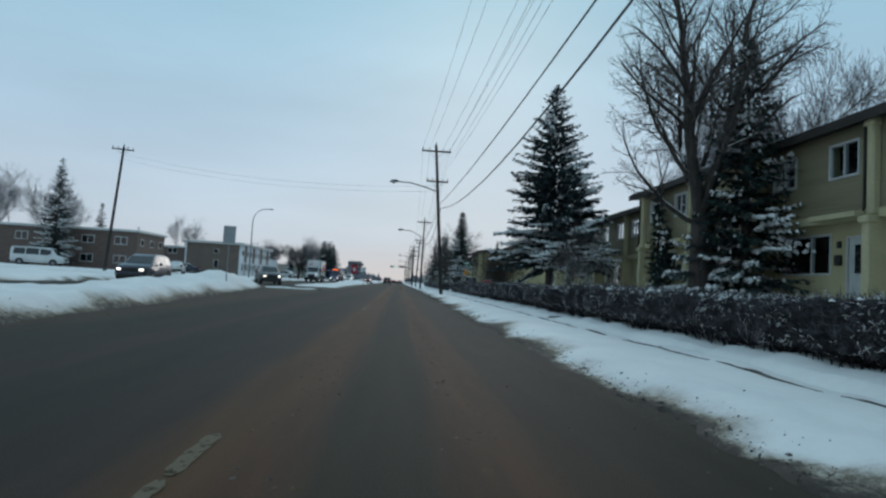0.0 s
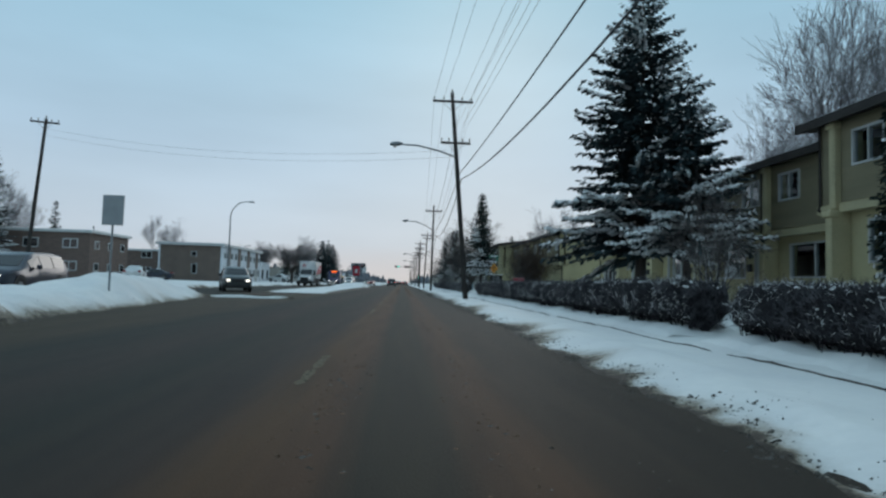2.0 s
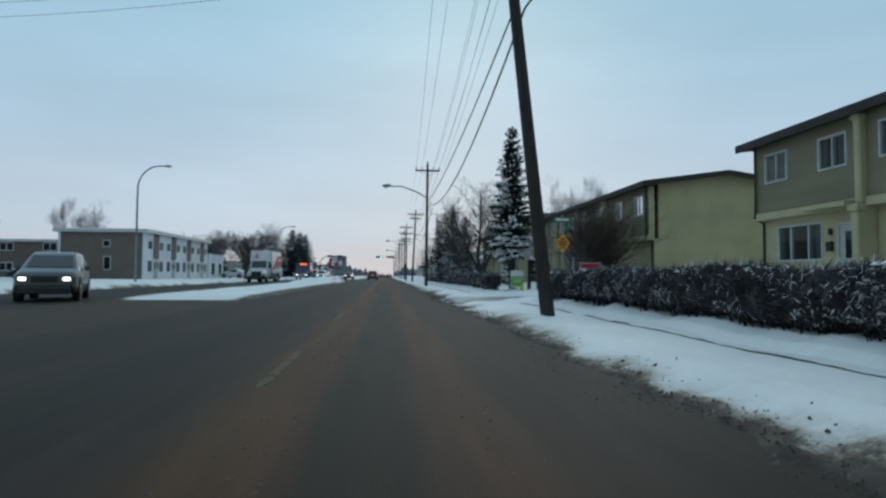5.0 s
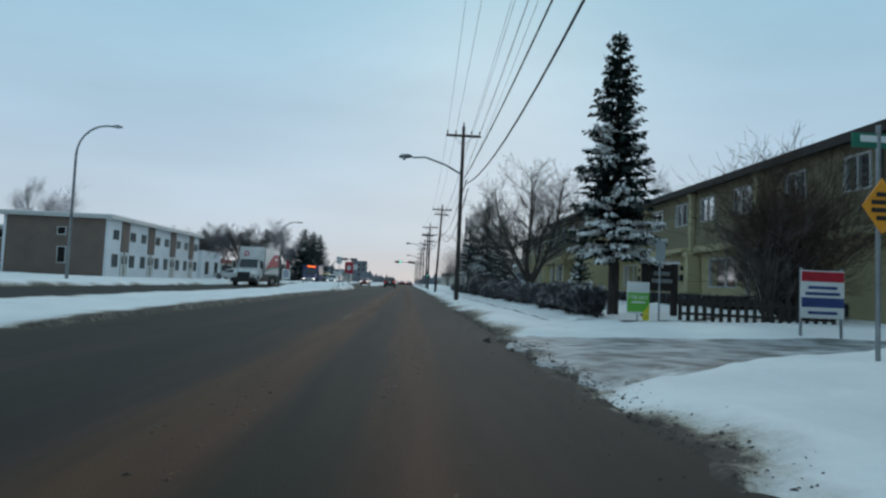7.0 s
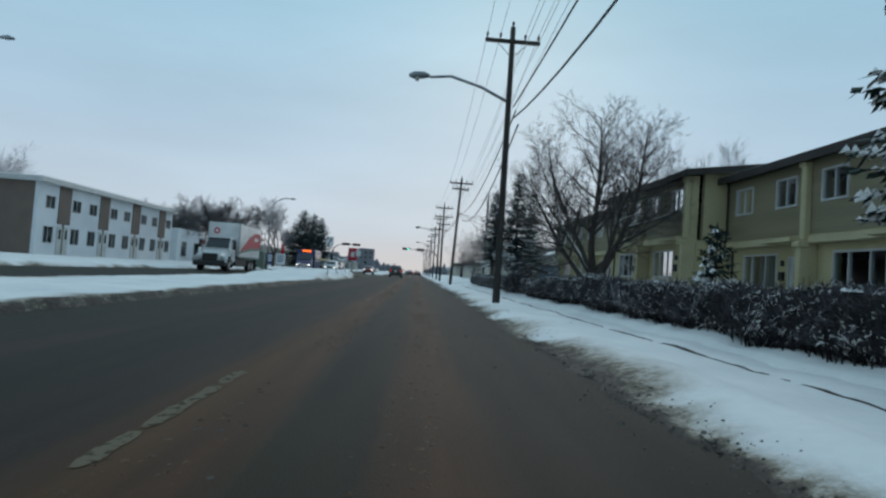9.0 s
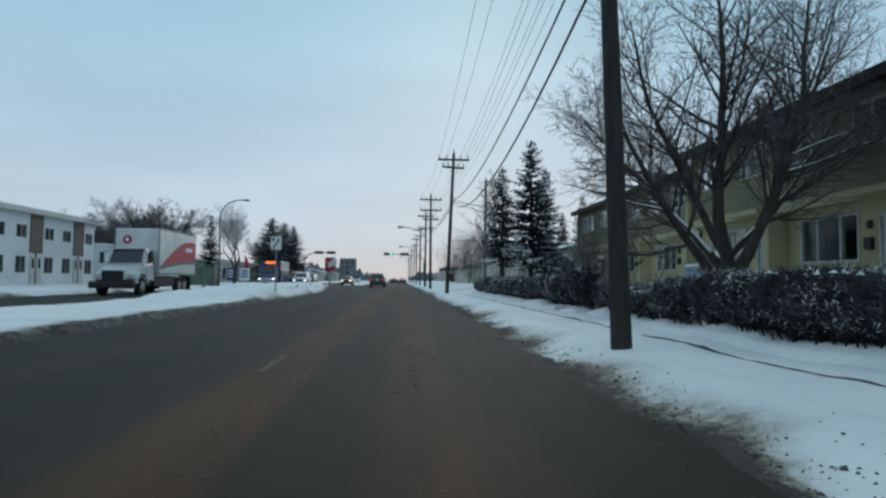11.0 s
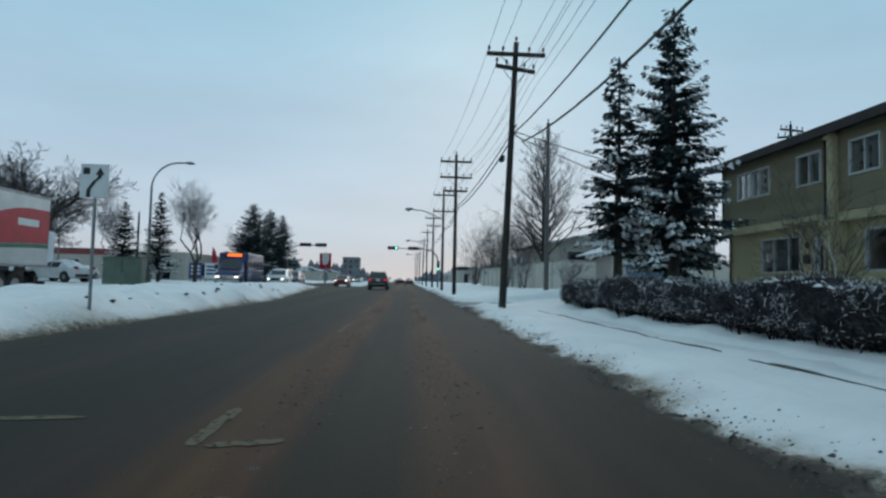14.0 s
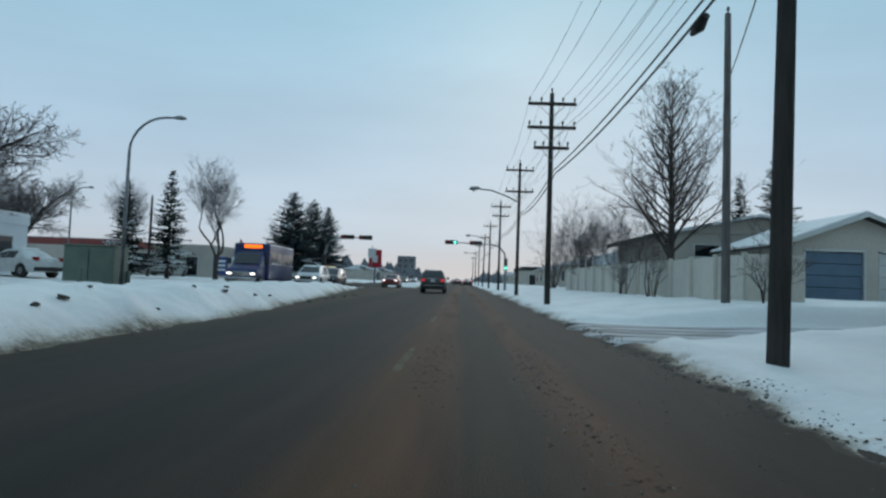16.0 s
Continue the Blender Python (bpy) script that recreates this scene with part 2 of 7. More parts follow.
M_BLUEDOOR = material("slate_blue_garage_door", (0.085, 0.14, 0.20), (0.07, 0.12, 0.17), scale=1.5, rough=0.55)
M_PALEBLUE = material("pale_blue_panel", (0.32, 0.42, 0.50), (0.26, 0.35, 0.43), scale=2, rough=0.5)
M_GREENBOX = material("utility_green_steel", (0.15, 0.19, 0.15), (0.12, 0.155, 0.125), scale=1.5, rough=0.6)
M_SIGNBACK = material("bare_aluminium_sign_back", (0.30, 0.32, 0.33), (0.24, 0.26, 0.27), scale=2, rough=0.55, metal=0.3)
M_SIGNWHITE = material("white_sign_face", (0.70, 0.71, 0.70), (0.62, 0.64, 0.64), scale=3, rough=0.5, fine=0.03)
M_SIGNBLACK = material("black_sign_paint", (0.02, 0.02, 0.02), rough=0.5)
M_ORANGE = material("amber_warning_sign", (0.75, 0.30, 0.02), (0.68, 0.26, 0.02), scale=3, rough=0.5)
M_GREEN = material("street_blade_green", (0.015, 0.16, 0.10), (0.012, 0.13, 0.08), scale=3, rough=0.5)
M_LIME = material("bright_green_panel", (0.13, 0.42, 0.06), (0.11, 0.37, 0.05), scale=3, rough=0.5)
M_YELLOW = material("yellow_panel", (0.72, 0.62, 0.04), rough=0.5)
M_RED = material("red_panel", (0.46, 0.015, 0.035), rough=0.5)
M_NAVY = material("navy_panel", (0.03, 0.06, 0.20), rough=0.5)
M_DARKWOOD = material("dark_stained_timber", (0.030, 0.023, 0.020), (0.018, 0.014, 0.012), scale=3, rough=0.8, stretch=(4, 4, 0.4))
M_TYRE = material("tyre_rubber", (0.014, 0.014, 0.015), (0.03, 0.028, 0.026), scale=4, rough=0.9)
M_RIM = material("alloy_rim", (0.30, 0.31, 0.32), (0.16, 0.16, 0.16), scale=6, rough=0.4, metal=0.7)
M_CARGLASS = material("tinted_car_glass", (0.012, 0.015, 0.018), rough=0.06, spec=0.7)
M_CHROME = material("chrome_trim", (0.55, 0.56, 0.57), rough=0.2, metal=0.9)
M_PLASTIC = material("black_bumper_plastic", (0.02, 0.02, 0.022), (0.035, 0.032, 0.03), scale=3, rough=0.7)
M_TAIL = glowing("lit_tail_lamp", (0.75, 0.03, 0.03), 0.45)
M_TAILOFF = material("red_lamp_glass", (0.28, 0.015, 0.015), rough=0.25)
M_HEAD = glowing("lit_headlamp", (1.0, 0.93, 0.82), 2.4)
M_AMBERSIGN = glowing("amber_route_display", (1.0, 0.16, 0.01), 1.6)
M_GREENLAMP = glowing("lit_green_signal", (0.15, 1.0, 0.75), 2.0)
M_BUS = material("dark_blue_bus_paint", (0.015, 0.035, 0.12), (0.012, 0.028, 0.10), scale=1, rough=0.35, coat=0.4)
# distance haze mixed straight into the colour of far trees and blocks
M_HAZEGREY = material("haze_blue_grey", (0.17, 0.18, 0.20), (0.13, 0.14, 0.155), scale=0.05, rough=1.0)


def paint(name, c):
    return material(name, c, tuple(v * 0.8 for v in c), scale=1.2, rough=0.32, coat=0.5, fine=0.05)


# ---- mesh building ----
class Geo:
    """Vertices and faces of one mesh."""

    def __init__(self):
        self.v, self.f = [], []

    def add(self, vs, fs):
        k = len(self.v)
        self.v.extend(tuple(p) for p in vs)
        self.f.extend(tuple(i + k for i in f) for f in fs)
        return self

    def box(self, x0, x1, y0, y1, z0, z1):
        x0, x1, y0, y1, z0, z1 = min(x0, x1), max(x0, x1), min(y0, y1), max(y0, y1), min(z0, z1), max(z0, z1)
        vs = [(x, y, z) for z in (z0, z1) for y in (y0, y1) for x in (x0, x1)]
        return self.add(vs, [(0, 2, 3, 1), (4, 5, 7, 6), (0, 1, 5, 4), (2, 6, 7, 3), (0, 4, 6, 2), (1, 3, 7, 5)])

    def chamfer(self, x0, x1, y0, y1, z0, z1, c=0.02):
        """A box with chamfered edges."""
        vs, idx = [], {}
        for sx in (0, 1):
            for sy in (0, 1):
                for sz in (0, 1):
                    for a in range(3):
                        p = [(x0, x1)[sx], (y0, y1)[sy], (z0, z1)[sz]]
                        s = (sx, sy, sz)
                        for b in range(3):
                            if b != a:
                                p[b] += c if not s[b] else -c
                        idx[(sx, sy, sz, a)] = len(vs)
                        vs.append(p)
        fs = []
        for a in range(3):
            b, d = (a + 1) % 3, (a + 2) % 3
            for sa in (0, 1):
                q = []
                for sb, sd in ((0, 0), (1, 0), (1, 1), (0, 1)):
                    s = [0, 0, 0]
                    s[a], s[b], s[d] = sa, sb, sd
                    q.append(idx[(*s, a)])
                fs.append(q if sa else q[::-1])
            for sb in (0, 1):
                for sd in (0, 1):
                    s0, s1 = [0, 0, 0], [0, 0, 0]
                    s0[a], s1[a] = 0, 1
                    s0[b] = s1[b] = sb
                    s0[d] = s1[d] = sd
                    q = [idx[(*s0, b)], idx[(*s1, b)], idx[(*s1, d)], idx[(*s0, d)]]
                    fs.append(q if sb == sd else q[::-1])
        for sx in (0, 1):
            for sy in (0, 1):
                for sz in (0, 1):
                    q = [idx[(sx, sy, sz, a)] for a in range(3)]
                    fs.append(q if (sx + sy + sz) % 2 else q[::-1])
        return self.add(vs, fs)

    def tube(self, pts, radii, n=6, caps=True):
        pts = [Vector(p) for p in pts]
        rings = []
        for i, p in enumerate(pts):
            d = (pts[min(i + 1, len(pts) - 1)] - pts[max(i - 1, 0)]).normalized()
            u = d.cross(Vector((0.31, 0.95, 0.05)) if abs(d.z) > 0.9 else Vector((0, 0, 1))).normalized()
            w = d.cross(u)
            r = radii[i]
            rings.append([p + (u * math.cos(2 * math.pi * k / n) + w * math.sin(2 * math.pi * k / n)) * r for k in range(n)])
        vs = [q for ring in rings for q in ring]
        fs = [(i * n + k, i * n + (k + 1) % n, (i + 1) * n + (k + 1) % n, (i + 1) * n + k) for i in range(len(pts) - 1) for k in range(n)]
        if caps:
            fs += [tuple(range(n))[::-1], tuple((len(pts) - 1) * n + k for k in range(n))]
        return self.add(vs, fs)

    def prism(self, poly, y0, y1):
        """A polygon in x and z, drawn out along y."""
        n = len(poly)
        vs = [(x, y, z) for y in (y0, y1) for x, z in poly]
        return self.add(vs, [tuple(range(n)), tuple(range(2 * n - 1, n - 1, -1))] + [(k, k + n, (k + 1) % n + n, (k + 1) % n) for k in range(n)])

    def plate(self, corners, thick):
        """A flat polygon with thickness, towards its normal."""
        c = [Vector(p) for p in corners]
        nn = (c[1] - c[0]).cross(c[2] - c[0]).normalized() * thick
        n = len(c)
        return self.add(c + [p + nn for p in c], [tuple(range(n))[::-1], tuple(range(n, 2 * n))] + [(k, (k + 1) % n, (k + 1) % n + n, k + n) for k in range(n)])

    def disc(self, centre, axis, r, thick, n=20):
        a = Vector(axis).normalized() * thick / 2
        return self.tube([Vector(centre) - a, Vector(centre) + a], [r, r], n)


def mesh_of(name, geo, mat, smooth=False):
    me = bpy.data.meshes.new(name)
    me.from_pydata(geo.v, [], geo.f)
    me.materials.append(mat)
    if smooth:
        me.polygons.foreach_set("use_smooth", [True] * len(me.polygons))
    me.update()
    return me


def part(name, geo, mat, parent, label="", smooth=False, kind=""):
    ob = new(name, mesh_of(name, geo, mat, smooth))
    ob.parent = parent
    return tagged(ob, label, kind=kind)


def thing(name, label, category, group="", kind="", at=None):
    return_ob = new(name)
    return_ob.empty_display_size = 0.2
    if at is not None:
        return_ob.matrix_world = at
    return tagged(return_ob, label, category, group, kind)


def single(name, geo, mat, label, category, group="", kind="", smooth=False):
    return tagged(new(name, mesh_of(name, geo, mat, smooth)), label, category, group, kind)


def lerp(x, rows):
    return float(np.interp(x, [r[0] for r in rows], [r[1] for r in rows]))


def rnd(rng, a, b):
    return a + (b - a) * rng.random()


# ---- the ground: one sheet of snow, with the roads cut into it ----
NOISE_TABLES = {}


def value_noise(x, y, seed):
    """Smooth noise between 0 and 1 on arrays."""
    if seed not in NOISE_TABLES:
        NOISE_TABLES[seed] = np.random.RandomState(seed).rand(256, 256)
    table = NOISE_TABLES[seed]
    xi, yi = np.floor(x).astype(int), np.floor(y).astype(int)
    fx, fy = x - xi, y - yi
    fx, fy = fx * fx * (3 - 2 * fx), fy * fy * (3 - 2 * fy)
    a, b = table[xi % 256, yi % 256], table[(xi + 1) % 256, yi % 256]
    c, d = table[xi % 256, (yi + 1) % 256], table[(xi + 1) % 256, (yi + 1) % 256]
    return (a * (1 - fx) + b * fx) * (1 - fy) + (c * (1 - fx) + d * fx) * fy


def step(v):
    v = np.clip(v, 0, 1)
    return v * v * (3 - 2 * v)


MEDIAN_EAST = ((-400, -5.1), (0, -5.1), (14, -5.9), (42, -8.9), (42.1, -5.0), (115, -5.0), (156, -9.2), (172, -9.2), (172.1, -5.0), (1500, -5.0))
MEDIAN_WEST_LINE = ((-400, -10.0), (18, -10.0), (26, -12.3), (43, -12.6), (44, -10.0), (1500, -10.0))
MEDIAN_WEST = -10.0
FAR_KERB = -17.0
SIDE_STREET = (53.4, 59.5)


def side_near(x):
    """The curving near edge of the side street's driven snow, and its far edge."""
    return np.interp(x, (2.1, 2.7, 4.3, 7.5, 12), (51.9, 52.6, 54.0, 55.6, 56.0))


def side_far(x):
    return np.interp(x, (2.1, 3, 5, 7, 12), (58.9, 58.4, 58.8, 59.0, 59.5))


ALLEY = (111.6, 116.4)


def ground_height(x, y):
    """Height of the snow, and how gritty it is, on arrays of x and y."""
    n1 = value_noise(x * 0.9 + 7, y * 0.9 + 3, 1) - 0.5
    n2 = value_noise(x * 3.1, y * 3.1, 2) - 0.5
    n3 = value_noise(x * 9.0, y * 9.0, 3) - 0.5
    lump = 0.10 * n1 + 0.05 * n2 + 0.02 * n3
    # the east verge, walk and yards
    d = x - 2.12 - 0.30 * n1 - 0.20 * n2 - 0.10 * n3
    rise = np.interp(x, (2.2, 4.4, 5.0, 8, 12, 45, 200), (0, 0.0, 0.04, 0.13, 0.24, 0.4, 1.0))
    rise = rise + np.where(x > 2.3, step((y - 104) / 12) * np.interp(x, (2.3, 4, 7, 14), (0, 0.08, 0.38, 0.34)), 0)
    walk = step((x - 3.05) / 0.3) * step((4.3 - x) / 0.3)
    slush = 0.03 * n3 + 0.05 * (value_noise(x * 6.3, y * 4.2, 4) - 0.5)
    east = -0.06 + 0.085 * step((d + 0.1) / 0.22) + 0.145 * step((d - 0.1) / 0.75) + slush * np.exp(-((d - 0.25) / 0.3) ** 2) + rise + lump * (1 - 0.75 * walk) * 0.8 * step((d + 0.1) / 0.5) - 0.035 * walk
    flare = np.interp(x, (2.1, 2.8, 4.6), (1.5, 0.7, 0))
    for inside in (step((y - side_near(x)) / 0.6) * step((side_far(x) - y) / 0.6), step((y - ALLEY[0] + flare) / 0.7) * step((ALLEY[1] + flare - y) / 0.7)):
        east = east * (1 - inside) + inside * np.minimum(east, 0.03 + 0.25 * rise + 0.25 * lump)
    # the median, heaped by the plough
    edge = np.interp(y, [r[0] for r in MEDIAN_EAST], [r[1] for r in MEDIAN_EAST]) + 0.22 * n1 + 0.14 * n2
    de, dw = edge - x, x - np.interp(y, [r[0] for r in MEDIAN_WEST_LINE], [r[1] for r in MEDIAN_WEST_LINE]) - 0.3 * n2
    crest = np.interp(y, (-400, 24, 31, 34, 40, 42, 44, 55.5, 57, 60, 94, 99, 104, 150, 157, 160, 172, 175, 1500),
                      (0.38, 0.38, 0.55, 0.95, 0.85, 0.15, -0.2, -0.2, 0.06, 0.12, 0.15, 0.50, 0.60, 0.60, 0.5, -0.2, -0.2, 0.4, 0.4))
    ends = np.where(y > 49, np.where(y > 120, np.where(y > 166, y - 172.5, 158.5 - y), y - 56.3), 42.5 - y) * 0.8
    wide = np.clip(np.minimum(np.minimum(de, dw), ends), -1, 9)
    med = -0.12 + (crest + 0.12 + lump * 1.6 * np.clip(crest * 3, 0, 1)) * step((wide + 0.1) / np.clip(crest * 2.6, 0.35, 2.2)) + 0.03 * n2
    # beyond the far kerb
    df = FAR_KERB - x - 0.4 * n1
    west = -0.12 + 0.34 * step(df / 0.7) + np.interp(-x, (17, 24, 60, 200), (0, 0.12, 0.3, 1.2)) + lump * 0.8
    cross = step((y - 44.5) / 1.0) * step((53.5 - y) / 1.0)
    west = west * (1 - cross) + cross * np.minimum(west, -0.05 + 0.1 * lump)
    z = np.where(x > 0, east, np.where(x > (MEDIAN_WEST + FAR_KERB) / 2, med, west))
    near = np.where(x > 0, np.where(d > 0, d, -3 * d), np.where(x > (MEDIAN_WEST + FAR_KERB) / 2, np.minimum(np.maximum(de - 0.22, 0), np.maximum(dw - 0.22, 0)), np.abs(df)))
    soft = np.where((x < 0) & (x > -13.5), 0.6, 1.0)
    band = 0.10 + 0.34 * value_noise(x * 0.0 + 5, y * 0.45, 7) * value_noise(x * 0.8, y * 1.3, 8) * 2
    grit = soft * 1.25 * np.exp(-np.maximum(near - 0.02, 0) / band) + 0.26 * np.exp(-near / 0.5)
    return z, grit


def height(x, y):
    return float(ground_height(np.array([float(x)]), np.array([float(y)]))[0][0])


def ground():
    xs = np.unique(np.round(np.concatenate([[-1500, -500, -220, -130], np.arange(-90, -20, 2.5), np.arange(-20, -16, 0.3), np.arange(-16, -13.2, 0.7), np.arange(-13.2, -4.2, 0.2),
                                            np.arange(-4.2, 1.8, 1.5), np.arange(1.5, 3.2, 0.055), np.arange(3.2, 4.8, 0.12), np.arange(4.8, 8, 0.35), np.arange(8, 22, 1.0), [26, 34, 50, 90, 180, 500, 1500]]), 3))
    ys = np.unique(np.round(np.concatenate([[-900, -300, -120, -60, -30, -16], np.arange(-6, 30, 0.16), np.arange(30, 125, 0.16), np.arange(125, 178, 0.4), np.arange(178, 240, 4), [260, 300, 380, 520, 800, 1500, 2600]]), 3))
    gx, gy = np.meshgrid(xs, ys)
    z, grit = ground_height(gx.ravel(), gy.ravel())
    me = bpy.data.meshes.new("ground")
    nx, ny = len(xs), len(ys)
    i = (np.arange(ny - 1)[:, None] * nx + np.arange(nx - 1)[None, :]).ravel()
    me.from_pydata(np.stack([gx.ravel(), gy.ravel(), z], 1).tolist(), [], np.stack([i, i + 1, i + nx + 1, i + nx], 1).tolist())
    me.attributes.new("grit", "FLOAT", "POINT").data.foreach_set("value", grit.astype(np.float32))
    me.polygons.foreach_set("use_smooth", [True] * len(me.polygons))
    m = M_SNOW.copy()
    m.name = "snow_with_road_grit"
    n, l = m.node_tree.nodes, m.node_tree.links
    p = n["Principled BSDF"]
    clean = p.inputs["Base Color"].links[0].from_socket
    at, ns, geo = n.new("ShaderNodeAttribute"), n.new("ShaderNodeTexNoise"), n.new("ShaderNodeNewGeometry")
    at.attribute_name = "grit"
    ns.inputs["Scale"].default_value, ns.inputs["Detail"].default_value, ns.inputs["Roughness"].default_value = 7.0, 10, 0.85
    l.new(geo.outputs["Position"], ns.inputs["Vector"])
    # a tan dusting that fades out, then dark grit where the plough left it
    for colour, lo, hi, rough_from, rough_to in (((0.27, 0.225, 0.165, 1), 0.10, 0.75, 0.55, 1.35), ((0.030, 0.022, 0.0145, 1), 0.42, 0.95, 0.35, 1.5)):
        rag, mm, mr, mix = n.new("ShaderNodeMapRange"), n.new("ShaderNodeMath"), n.new("ShaderNodeMapRange"), n.new("ShaderNodeMix")
        rag.inputs["From Min"].default_value, rag.inputs["From Max"].default_value = 0.3, 0.7
        rag.inputs["To Min"].default_value, rag.inputs["To Max"].default_value = rough_from, rough_to
        l.new(ns.outputs[0], rag.inputs[0])
        mm.operation = "MULTIPLY"
        l.new(at.outputs["Fac"], mm.inputs[0])
        l.new(rag.outputs[0], mm.inputs[1])
        mr.interpolation_type = "SMOOTHSTEP"
        mr.inputs["From Min"].default_value, mr.inputs["From Max"].default_value = lo, hi
        l.new(mm.outputs[0], mr.inputs[0])
        mix.data_type = "RGBA"
        mix.inputs[7].default_value = colour
        l.new(mr.outputs[0], mix.inputs[0])
        l.new(clean, mix.inputs[6])
        clean = mix.outputs[2]
    l.new(clean, p.inputs["Base Color"])
    me.materials.append(m)
    me.update()
    tagged(new("ground", me), "uneven settled snow over verges, yards and median", "ground", kind="structure")


ground()


def road():
    g = Geo()
    ys = list(range(-60, 240, 6)) + [260, 320, 420, 600, 900, 1600]
    for a, b in zip(ys, ys[1:]):
        k = len(g.v)
        g.v += [(-17.9, a, 0), (2.95, a, 0), (2.95, b, 0), (-17.9, b, 0)]
        g.f.append((k, k + 1, k + 2, k + 3))
    single("road", g, M_ROAD, "dark winter asphalt road with brown sanded wheel tracks", "road", kind="structure")
    # the side street, the alley and the street across the far carriageway, driven to grey snow
    for name, x0, x1, y0, y1, flare in (("road_side_street", 2.1, 200, SIDE_STREET[0], SIDE_STREET[1], 0.9), ("road_alley", 2.1, 120, ALLEY[0] + 0.6, ALLEY[1] - 0.6, 1.2), ("road_far_side_street", -220, -17.0, 45.5, 52.5, 0)):
        g = Geo()
        n, m = 60, 16
        X, Y = np.meshgrid(x0 + (x1 - x0) * np.linspace(0, 1, n) ** 2.2, np.linspace(0, 1, m))
        F = np.interp(X, (2.1, 2.8, 4.6), (flare, flare * 0.5, 0)) if flare else X * 0
        X = X + (1 - (X - x0) / (x1 - x0)) ** 30 * 0.7 * (value_noise(X * 0 + 2.0, Y * 14, 6) - 0.35) * (1 if flare else 0)
        if name == "road_side_street":
            Y = side_near(X) + 0.25 + Y * (side_far(X) - side_near(X) - 0.5)
        else:
            Y = (y0 - F) + Y * ((y1 + F) - (y0 - F))
        Z = ground_height(X.ravel(), Y.ravel())[0] + 0.025
        Z = np.maximum(Z, 0.006)
        edge = np.repeat(np.array([0.05] + [0] * (m - 2) + [0.05]), n)
        edge = edge + np.tile(np.array([0.12, 0.05] + [0] * (n - 2)), m)
        g.v = [tuple(p) for p in np.stack([X.ravel(), Y.ravel(), Z - edge], 1)]
        g.f = [(r * n + c, r * n + c + 1, (r + 1) * n + c + 1, (r + 1) * n + c) for r in range(m - 1) for c in range(n - 1)]
        single(name, g, M_RUTTED if name == "road_side_street" else M_PACKED, "side road of grey driven snow with wheel ruts", "road", kind="structure", smooth=True)
    # dashes of lane paint, worn ragged and partly gone
    rng = random.Random(9)
    worn = [(0.6, 3.2), (18.4, 20.6), (31.2, 33.7), (38.85, 41.3), (46.5, 49.0), (61.8, 64.4), (77.4, 78.7), (84.9, 86.3), (92.6, 93.6)]
    worn += [(100.05 + 7.65 * k, 102.3 + 7.65 * k) for k in range(24)]
    for a, b in worn:
        dash = Geo()
        y = a
        while y < b - 0.05:
            L = min(rnd(rng, 0.5, 1.3), b - y)
            n = max(3, int(L / 0.09))
            k0 = len(dash.v)
            for k in range(n + 1):
                pinch = 0.028 if k in (0, n) else 0.0
                dash.v += [(-1.052 + pinch + rng.gauss(0, 0.009), y + L * k / n, 0.004), (-0.955 - pinch + rng.gauss(0, 0.009), y + L * k / n, 0.004)]
            dash.f += [(k0 + 2 * k, k0 + 2 * k + 1, k0 + 2 * k + 3, k0 + 2 * k + 2) for k in range(n)]
            y += L + rnd(rng, 0.03, 0.10)
        single("lane_marking", dash, M_LINE, "worn white lane dash on the road", "road marking", group="lane dashes", kind="structure")
    # remains of painted bars across the lanes
    for x0, x1, y, w in ((-2.5, -1.9, 90.55, 0.05), (-2.95, -2.35, 91.25, 0.04), (-3.12, -1.9, 93.15, 0.05), (-3.2, -2.4, 92.05, 0.04), (-1.04, -0.55, 90.85, 0.07), (-0.96, -0.55, 91.65, 0.05), (-0.92, -0.5, 92.6, 0.06), (-2.1, -1.75, 91.3, 0.05)):
        bar = Geo()
        n = 9
        for k in range(n + 1):
            thin = 0.25 if k in (0, n) else 1.0
            x, yy = x0 + (x1 - x0) * k / n, y + 0.12 * k / n
            bar.v += [(x, yy - w * thin * rnd(rng, 0.6, 1.2), 0.0045), (x, yy + w * thin * rnd(rng, 0.6, 1.2), 0.0045)]
        bar.f = [(2 * k, 2 * k + 2, 2 * k + 3, 2 * k + 1) for k in range(n)]
        single("crossing_bar", bar, M_LINE, "worn remains of a painted bar across the lane", "road marking", group="worn crossing bars", kind="structure")


road()


